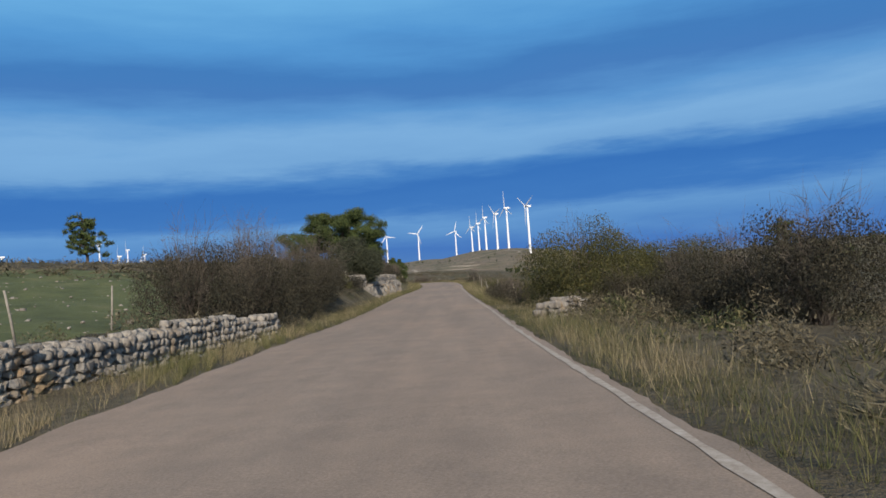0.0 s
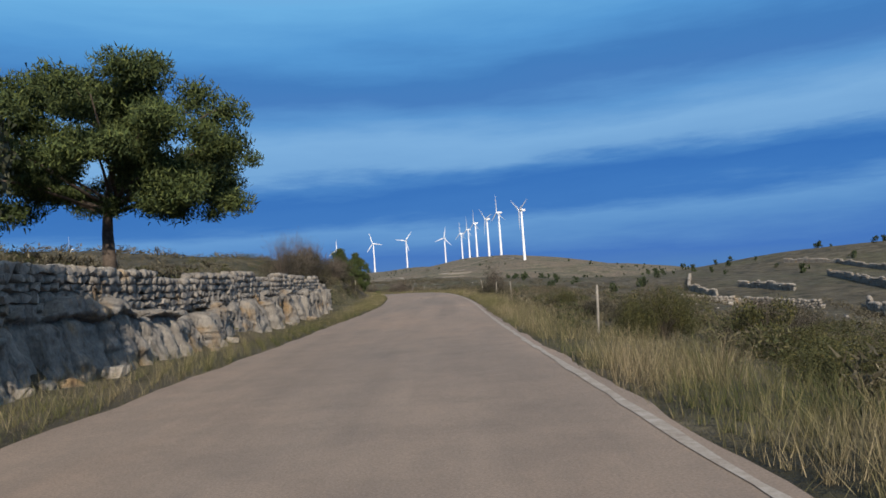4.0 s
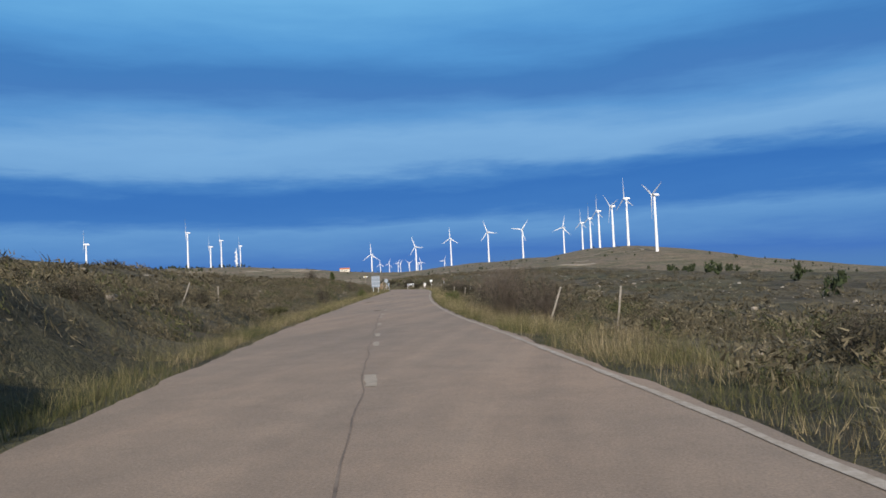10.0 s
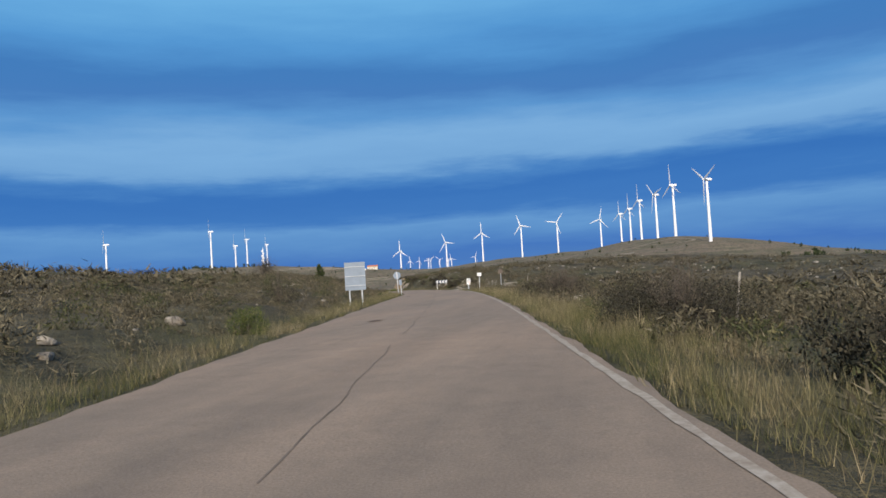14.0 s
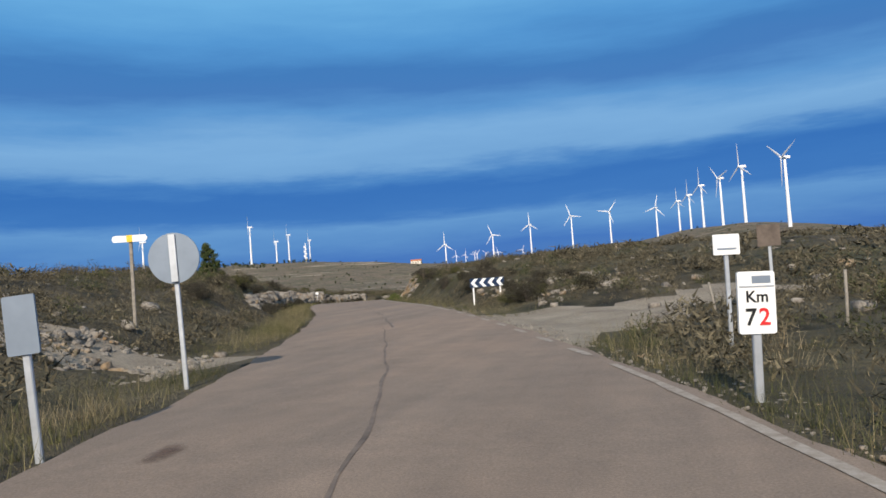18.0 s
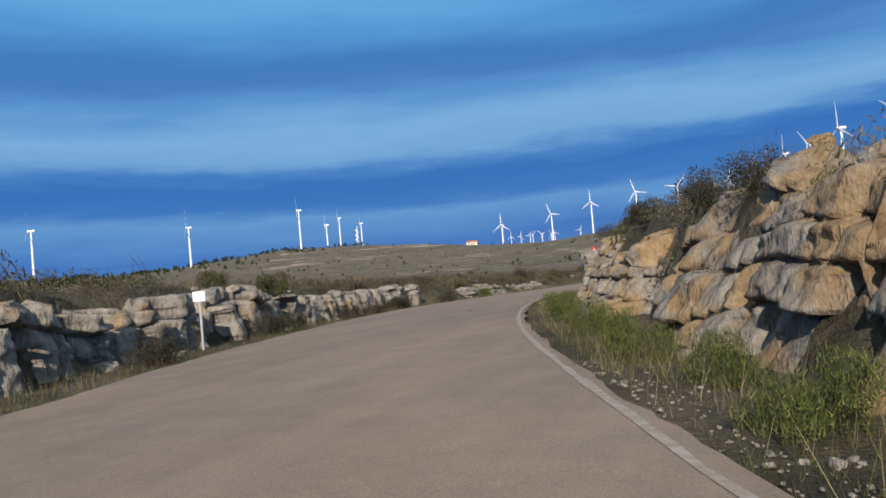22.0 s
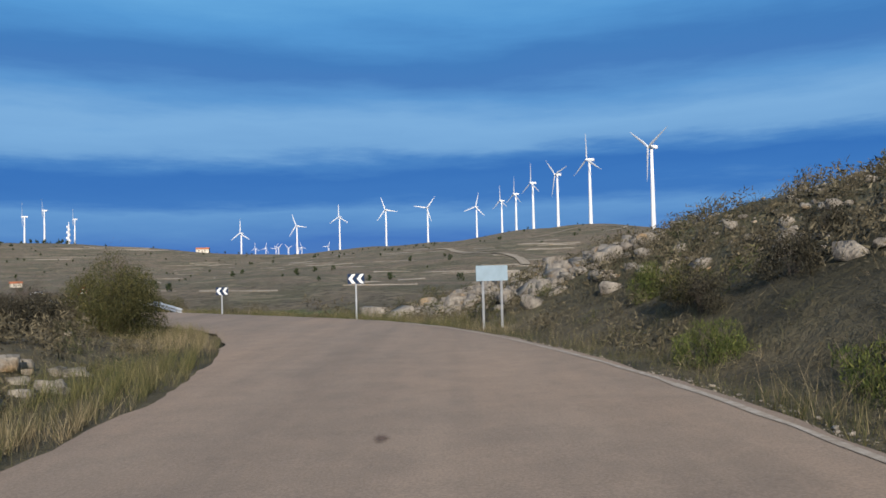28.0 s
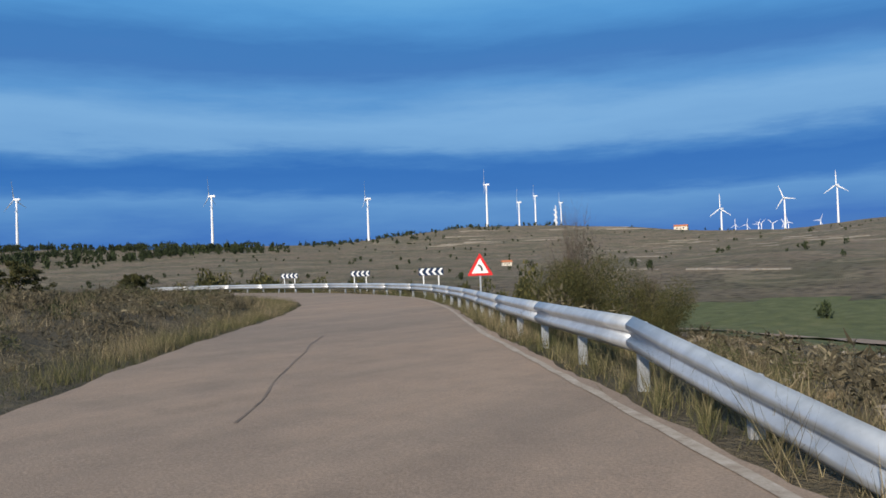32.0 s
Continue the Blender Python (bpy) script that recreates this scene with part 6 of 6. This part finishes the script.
# back of the tall board, road post backs and small plates before the junction
panel_sign(-26.7, 215.0, 12, 1.0, 1.36, 0.75, (-0.3, 0.3), M_SIGNBACK, "grey back of a tall road sign board on two posts", 3)
panel_sign(-30.75, 239.3, 16, 0.24, 0.44, 0.80, (0.0,), M_SIGNBACK, "grey back of a small roadside plate", 0, -4)
s = sign_root(-32.0, 243.0, 16, "grey back of a round road sign", lean=-2)
post(s, 1.9)
part("disc", plate_mesh("disc", circle_pts(0.32, 32, 0, 1.65), 0.02, M_SIGNBACK), s)
part("rib", box_mesh("rib", (0.09, 0.02, 0.6), M_GALV, 0.004, (0, -0.02, 1.65)), s)
s = sign_root(-36.9, 248.5, 16, "white arrow boards with a yellow centre on a wooden pole", "direction sign")
post(s, 1.95, 0, M_POST, 0.07)
for sgn in (-1, 1):
    part("arrow_board", plate_mesh("arrow_board", rounded([(sgn * 0.06, 1.88), (sgn * 0.34, 1.88), (sgn * 0.38, 1.95), (sgn * 0.34, 2.02), (sgn * 0.06, 2.02)], 0.01), 0.02, M_WHITE, -0.02), s)
part("centre_board", plate_mesh("centre_board", rect(0.12, 0.15, 0, 1.95), 0.02, M_YELLOW, -0.024), s)

km = sign_root(-25.55, 241.2, 15, "white kilometre marker sign on a grey post", "kilometre sign", lean=2, z=gz(-25.55, 241.2) + 0.06)
part("post", box_mesh("post", (0.07, 0.042, 1.1), M_GALV, 0.008, (0, 0.04, 0.1)), km)
kb = part("plate", plate_mesh("plate", rounded(rect(0.30, 0.50, 0, 0.74), 0.025), 0.03, M_WHITE), km)
part("frame_bar", plate_mesh("frame_bar", rect(0.28, 0.012, 0, 0.87), 0.004, M_GALV, -0.005), kb)
part("code_bar", plate_mesh("code_bar", rect(0.15, 0.06, 0.04, 0.925), 0.003, M_SIGNBACK, -0.004), kb)
lettering("km_word", "Km", 0.13, M_BLACK, kb, 0, 0.785, -0.006)
lettering("km_digit", "7", 0.19, M_BLACK, kb, -0.055, 0.62, -0.006)
lettering("km_digit", "2", 0.19, M_RED, kb, 0.055, 0.62, -0.006)
s = panel_sign(-25.3, 245.6, 14, 0.36, 0.28, 1.25, (0.0,), M_WHITE, "small faded white notice on a grey post", 0, 1)
part("text_bar", plate_mesh("text_bar", rect(0.26, 0.025, 0, 1.33), 0.003, M_SIGNBACK, -0.005), s)
panel_sign(-24.0, 250.5, -10, 0.42, 0.42, 1.3, (0.0,), M_TAR, "rusty brown sign plate on a pole", 0, 0)
panel_sign(-59.5, 307.2, 15, 0.30, 0.24, 1.15, (0.0,), M_WHITE, "small white kilometre plate on a post")
chevron_panel(-32.35, 263.6, 24, 4, 1.36, 0.35, 0.56, (-0.55, 0.52), "navy and white four-chevron bend panel")
curve_sign(-54.5, 338.4, 6, True, "red triangle bend warning above a blue speed plate", 1.25)
no_overtaking(-51.9, 370.5, 1, 0.37, 1.85, "round no-overtaking sign with red border")
no_overtaking(-57.4, 366.4, 1, 0.30, 1.5, "round no-overtaking sign above a small plate", True)
panel_sign(-51.2, 374.4, 4, 0.42, 0.36, 1.0, (-0.17, 0.17), M_SIGNBACK, "small grey sign back on two posts")
panel_sign(-53.1, 391.5, 25, 0.88, 0.38, 1.2, (-0.24, 0.28), M_SIGNPALE, "wide pale sign board on two grey posts", 0)
chevron_panel(-57.3, 398.7, 16, 2, 0.58, 0.35, 1.25, (0.0,), "navy and white two-chevron bend marker")
chevron_panel(-64.2, 406.5, 28, 2, 0.54, 0.34, 0.9, (0.0,), "navy and white two-chevron bend marker")
curve_sign(-80.8, 428.2, 36, False, "red triangle bend warning sign behind the guard rail", 1.05, 0.86)
for x, y in ((-88.0, 435.3), (-97.4, 441.0), (-106.2, 443.6)):
    chevron_panel(x, y, 42, 4, 1.15, 0.34, 1.05, (-0.35, 0.35), "navy and white four-chevron bend panel")


# ---- guard rail ----
def guard_rail():
    root = thing("guard_rail", pose(0, 0, 0), "galvanised steel guard rail on posts along the bend", "guard rail")
    s0 = int(np.argmin(np.hypot(LINE[:, 0] + 70.3, LINE[:, 1] - 408.2)))
    prof = [(0.0, -0.155), (0.045, -0.12), (0.075, -0.09), (0.075, -0.055), (0.03, -0.02), (0.03, 0.02), (0.075, 0.055), (0.075, 0.09), (0.045, 0.12), (0.0, 0.155)]
    u0 = HALF + 0.42
    length = 62
    step = 4
    for a in range(0, length, step):
        V, F = [], []
        for k in range(step + 1):
            i = min(NS - 1, s0 + a + k)
            drop = -0.42 * max(0.0, 1 - (a + k) / 4.0)
            for d, z in prof:
                u = u0 - d + 0.03
                V.append((LINE[i, 0] + RIGHT[i, 0] * u, LINE[i, 1] + RIGHT[i, 1] * u, LINE[i, 2] + 0.42 + z + drop))
        n = len(prof)
        for k in range(step):
            for q in range(n - 1):
                F.append((k * n + q, (k + 1) * n + q, (k + 1) * n + q + 1, k * n + q + 1))
        me = mesh_np("rail_beam", V, F, M_GALV, True)
        ob = part("rail_beam", me, root)
        sm = ob.modifiers.new("thickness", "SOLIDIFY")
        sm.thickness = 0.006
    for k in range(2, length, 2):
        i = min(NS - 1, s0 + k)
        q = (LINE[i, 0] + RIGHT[i, 0] * (u0 + 0.1), LINE[i, 1] + RIGHT[i, 1] * (u0 + 0.1), LINE[i, 2] - 0.42 * max(0.0, 1 - k / 4.0))
        ob = part("rail_post", RAILPOST, root)
        ob.matrix_basis = Matrix.Translation(q) @ Matrix.Rotation(math.atan2(TAN[i, 1], TAN[i, 0]), 4, "Z")


RAILPOST = box_mesh("rail_post", (0.06, 0.1, 1.1), M_GALV, 0.008, (0, 0, -0.02))
guard_rail()


# ---- fence posts ----
def fence_post(x, y, h, lean, lean2, rnd, r=0.03):
    me = tube_mesh("fence_post", [(0, 0, -0.3), (0.01, 0, h * 0.5), (0, 0.01, h)], [r, r * 0.9, r * 0.8], M_POST, 7)
    ob = new("fence_post", me)
    ob.matrix_basis = pose(x, y, gz(x, y), lean, lean2, rnd.uniform(0, 90))
    tagged(ob, "weathered grey wooden fence post in the grass", "fence post", "old field fence")


for y, u, h, a, b in [(14, -7.9, 1.1, 3, -8), (19, -8.3, 1.2, 2, 4), (24, -7.4, 1.2, -4, 10), (33, 4.6, 0.9, 3, -12), (46, 4.7, 1.0, 2, 3), (53, 4.5, 0.9, -16, 14), (67, 4.6, 1.0, 3, 2), (48, -6.6, 1.0, 5, -12), (56, -6.8, 0.9, 0, 5),
                      (97, 4.9, 1.0, 3, 4), (103, 4.8, 1.1, -3, -5), (95.5, 5.6, 1.1, 0, 3), (115, -4.9, 1.1, 2, 2), (146, 5.0, 1.1, 10, 22), (149, 5.8, 1.0, 6, 25), (152, -7.2, 0.8, 3, 20), (156, -6.9, 0.8, 0, 2), (144, 6.3, 1.1, 2, 8),
                      (176, 4.5, 0.9, 0, 3), (180, 5.4, 0.9, 6, 12), (193.5, 6.6, 1.2, 4, 12), (172, 5.9, 1.3, 3, 8), (197, 5.9, 0.9, 6, 18), (246.5, 6.8, 0.9, 3, 2), (247.2, 7.3, 0.8, 6, 12), (248, 7.0, 0.7, -5, -6), (245.8, 7.8, 0.9, 4, 8), (243.2, 9.5, 1.0, 3, 5)]:
    q, _ = road_point(y, u)
    fence_post(q.x, q.y, h, a, b, rnd)
for y, u, h in [(348, 9.0, 2.6), (356, 9.5, 1.8), (362, 10.5, 1.6), (337, 8.0, 1.5)]:
    q, _ = road_point(y, u)
    ob = new("pole", tube_mesh("pole", [(0, 0, -0.3), (0, 0, h)], [0.03, 0.02], M_POST, 6))
    ob.matrix_basis = pose(q.x, q.y, gz(q.x, q.y), 0, 3, 0)
    tagged(ob, "thin dark pole on the slope", "pole", "poles on the slope")


# ---- far things ----
def house(x, y, w, d, h, yaw, label):
    t = thing("house", pose(x, y, gz(x, y), 0, 0, yaw), label, "house")
    part("wall", box_mesh("wall", (w, d, h + 1), M_PLASTER, 0.02, (0, 0, h / 2 - 0.5)), t)
    bm = bmesh.new()
    pts = [(-w / 2 - .4, -d / 2 - .4, h), (w / 2 + .4, -d / 2 - .4, h), (w / 2 + .4, 0, h + d * .28), (-w / 2 - .4, 0, h + d * .28), (-w / 2 - .4, d / 2 + .4, h), (w / 2 + .4, d / 2 + .4, h)]
    v = [bm.verts.new(p) for p in pts]
    for f in ((0, 1, 2, 3), (3, 2, 5, 4), (0, 3, 4), (1, 5, 2), (0, 4, 5, 1)):
        bm.faces.new([v[i] for i in f])
    part("roof", bm_mesh("roof", bm, M_TILE), t)
    for k in (-0.25, 0.2):
        part("window", box_mesh("window", (w * 0.09, 0.12, h * 0.35), M_BLACK, 0.01, (w * k, -d / 2, h * 0.55)), t)
    part("door", box_mesh("door", (w * 0.1, 0.12, h * 0.65), M_POST, 0.01, (0, -d / 2, h * 0.32)), t)


house(-359, 1325, 16, 8, 4.5, 10, "far low house with an orange tiled roof")
house(-270, 752, 5, 3.5, 2.0, 40, "small white farmhouse on the far slope")


def far_trees(name, label, n, seed, pick, smin, smax, mat, leaves=80, leaf=0.3):
    rng = np.random.RandomState(seed)
    x, y = pick(rng, n)
    m = patchy(x, y, 0.03, seed) + 0.15 * rng.randn(n) > 0.38
    x, y = x[m], y[m]
    n = len(x)
    shapes = []
    for k in range(4):
        r2 = np.random.RandomState(seed + k)
        C, R = clumps(r2, 8, 0.4, 1.0, low=0.25)
        shapes.append(leaf_tris(r2, C, R, leaves, leaf, 0.3, 0.4))
    s = rng.uniform(smin, smax, n)
    P = np.stack([x, y, ground_z(x, y) - 0.1, rng.uniform(0, 6.283, n), s * 0.55, s * 0.55, s, rng.randint(0, 4, n)], 1)
    tagged(new(name, scatter_mesh(name, shapes, P, mat)), label, "trees", kind="stuff")


def box_pick(x0, x1, y0, y1):
    return lambda rng, n: (rng.uniform(x0, x1, n), rng.uniform(y0, y1, n))


far_trees("far_forest", "dark pine wood on the far slope", 700, 401, box_pick(-900, -560, 640, 900), 3, 7, M_FOREST)
far_trees("far_scrub", "scattered dark scrub on the far hills", 620, 402, box_pick(-600, 330, 470, 1400), 0.8, 2.6, M_FOREST)
far_trees("far_scrub", "scattered dark scrub on the hillside", 420, 403, box_pick(20, 260, 90, 420), 0.8, 2.2, M_FOREST)
far_trees("far_scrub", "scattered dark scrub on the stony hill", 500, 404, box_pick(-900, -550, 1000, 1500), 2, 5, M_FOREST)
far_trees("far_grove", "grove of olive trees behind the wall", 26, 405, box_pick(-150, -100, 455, 500), 3.0, 5, M_OLIVE, 1500, 0.07)


def drape(name, pts, width, mat, label, lift=0.15, kind="structure"):
    """A strip laid over the ground."""
    P = spline([(x, y, 0) for x, y in pts], 3.0)
    T = np.gradient(P[:, :2], axis=0)
    T /= np.linalg.norm(T, axis=1)[:, None]
    R = np.stack([T[:, 1], -T[:, 0]], 1)
    cols = [P[:, :2] + R * width * f for f in (-0.5, 0, 0.5)]
    V = np.vstack([np.column_stack([c, ground_z(c[:, 0], c[:, 1]) + lift]) for c in cols])
    n = len(P)
    i = np.arange(n - 1)
    F = np.vstack([np.stack([k * n + i, (k + 1) * n + i, (k + 1) * n + i + 1, k * n + i + 1], 1) for k in range(2)])
    tagged(new(name, mesh_np(name, V, F, mat, True)), label, "track", kind=kind)


def antenna_mast(x, y, h):
    t = thing("antenna_mast", pose(x, y, gz(x, y)), "tall white antenna mast on the far ridge", "antenna mast")
    part("tower", tube_mesh("tower", [(0, 0, -2), (0, 0, h * 0.7), (0, 0, h)], [2.2, 1.6, 0.4], M_TURBINE, 8), t)
    for k in range(6):
        part("antenna", box_mesh("antenna", (5.5 - 0.4 * k, 3.0, 3.5), M_TURBINE, 0.3, ((-1) ** k * 1.2, -1.5, h * (0.32 + 0.1 * k))), t)


antenna_mast(-735, 1740, 50)


drape("valley_road", [(-40, 452), (-70, 466), (-95, 474), (-125, 476), (-160, 470)], 5.5, M_ASPHALT, "grey road in the valley below")
drape("hill_track", [(-22, 668), (-21, 707), (-24, 740), (-31, 766), (-44, 800)], 4, M_GRAVEL, "pale dirt track climbing the far hill", 0.4)
drape("hill_track", [(-60, 900), (-50, 878), (-40, 806), (-24, 800)], 4, M_GRAVEL, "pale dirt track on the far hill", 0.4)
drape("hill_track", [(-10, 925), (7, 937), (33, 950), (60, 960), (76, 930), (74, 905), (55, 897)], 3.5, M_GRAVEL, "pale dirt loop round the foot of the turbine", 0.4)


# ---- old terraces on the far slopes ----
def terrace_wall(level, x0, x1, y0, y1, seed):
    """A low dry-stone terrace wall that follows one height of the slope."""
    rng = np.random.RandomState(seed)
    xs = np.arange(x0, x1, 4.0)
    ys = np.arange(y0, y1, 3.0)
    X, Y = np.meshgrid(xs, ys)
    above = far_height(X, Y) > level
    first = above.argmax(0)
    ok = above.any(0) & (first > 0)
    pts = [(x, y0 + 3.0 * f) for x, f, o in zip(xs, first, ok) if o]
    if len(pts) < 4:
        return
    P = np.array(pts)
    P[1:-1, 1] = (P[:-2, 1] + 2 * P[1:-1, 1] + P[2:, 1]) / 4
    z = ground_z(P[:, 0], P[:, 1])
    hgt = 0.12 + 0.36 * rng.rand(len(P))
    n = len(P)
    V = np.vstack([np.column_stack([P[:, 0], P[:, 1] - 0.5, z - 0.8]), np.column_stack([P[:, 0], P[:, 1] - 0.3, z + hgt]), np.column_stack([P[:, 0], P[:, 1] + 0.5, z + hgt]), np.column_stack([P[:, 0], P[:, 1] + 0.6, z - 0.8])])
    k = np.arange(n - 1)
    k = k[np.abs(np.diff(P[:, 1])) < 14]
    F = np.vstack([np.stack([r * n + k, r * n + k + 1, (r + 1) * n + k + 1, (r + 1) * n + k], 1) for r in range(3)])
    tagged(new("terrace_wall", mesh_np("terrace_wall", V, F, M_STONE)), "pale dry-stone terrace wall on the far slope", "stone wall", "terrace walls")


trng = random.Random(90)
for k in range(90):
    a = trng.uniform(-330, 10)
    terrace_wall(trng.uniform(-7, 14), a, a + trng.uniform(8, 30), 520, 1250, 700 + k)
for k in range(16):
    a = trng.uniform(-640, -420)
    terrace_wall(trng.uniform(8, 34), a, a + trng.uniform(30, 80), 900, 1400, 780 + k)
for k, (pts) in enumerate([[(52, 214), (42, 184), (41, 168)], [(31, 152), (38, 149), (43, 140)], [(75, 201), (63, 168), (58, 151)], [(48, 139), (41, 124), (36, 112)], [(50, 182), (51, 164)], [(86, 244), (92, 230), (91, 206)]]):
    stone_wall("field_wall", pts, 1.15, 0.5, "pale dry-stone field wall on the green hillside", 60 + k, 50, 0.42)


# ---- stains and marks on the road ----
def stain(y, u, length, width, mat, label, seed, name="road_stain"):
    rng = np.random.RandomState(seed)
    q, yaw = road_point(y, u)
    n = 40
    a = np.linspace(0, 2 * math.pi, n, endpoint=False)
    r = 0.85 + 0.10 * np.sin(2 * a + rng.rand() * 6) + 0.07 * np.sin(7 * a + rng.rand() * 6) + rng.randn(n) * 0.05
    V = [(0, 0, 0.005)] + [(math.cos(t) * width / 2 * k, math.sin(t) * length / 2 * k, 0.005) for t, k in zip(a, r)]
    F = [(0, 1 + k, 1 + (k + 1) % n) for k in range(n)]
    ob = new(name, mesh_np(name, V, F, mat))
    ob.parent = road
    i = int(np.argmin(np.abs(LINE[:, 1] - q.y)))
    slope = math.degrees(math.atan2(LINE[min(i + 3, NS - 1), 2] - LINE[i - 3, 2], 6))
    ob.matrix_basis = pose(q.x, q.y, q.z + 0.003, slope, 0, yaw)
    tagged(ob, label)


for k, (y, u, l, w) in enumerate([(101.7, 0.2, 0.9, 0.35), (159.5, -0.2, 1.6, 0.5), (175, -1.5, 1.8, 0.7), (177, -1.3, 1.0, 0.5), (198.5, -1.0, 1.4, 0.7), (226, -1.6, 1.5, 0.5), (239.4, -1.3, 0.8, 0.35), (289.6, 0.6, 0.8, 0.3),
                                  (349.5, 0.6, 1.0, 0.3), (340, -2.0, 1.2, 0.35), (316, 0.9, 1.2, 0.35), (378, -0.3, 0.5, 0.15), (404, -0.8, 1.4, 0.15)]):
    stain(y, u, l, w, M_PATCH, "dark reddish stain on the asphalt", 500 + k)


def crack(name, y0, y1, u, amp, width, mat, seed, label):
    e = edge_noise(seed, amp)
    s0, s1 = [int(np.argmin(np.abs(LINE[:, 1] - q))) for q in (y0, y1)]
    me = ribbon(name, lambda s: u + e(s) - width / 2, lambda s: u + e(s) + width / 2, s0, s1, 0.004, mat, 0.5, width * 0.12, seed)
    ob = new(name, me)
    ob.parent = road
    tagged(ob, label)


SEAMS = [(252, 257, 0.33, 0.05), (258.5, 261, 0.36, 0.045), (327.5, 328.6, -1.6, 0.03), (331.5, 335.5, -0.75, 0.03), (337.5, 338.3, -0.3, 0.03), (316, 319, -0.5, 0.03), (339, 342, 0.9, 0.03),
         (104.5, 108.5, -1.1, 0.03), (109, 112.5, -0.85, 0.022), (402, 408, -0.1, 0.03), (411, 417, -0.15, 0.025)]
y = 128.0
while y < 284:
    # one long seam, open in some lengths and closed in others
    n = rnd.uniform(4, 16)
    if not 238 < y < 250:
        SEAMS.append((y, y + n, 0.08 if y < 240 else 0.3, rnd.choice((0.016, 0.024, 0.034))))
    y += n + rnd.uniform(0.3, 2.5)
for k, (y0, y1, u, w) in enumerate(SEAMS):
    crack("seam", y0, y1, u, 0.02, w, M_TAR, 520 + k, "dark tar seam along the middle of the road")
for k in range(19):
    s = station(113) + k * 2.6
    if (k * 7) % 5 < 3:
        marking("centre_dash", 0.12, 0.22, s, s + 1.1, "faint worn centre-line dash", M_FADED, 0.25, 0.012, k, 0.005)
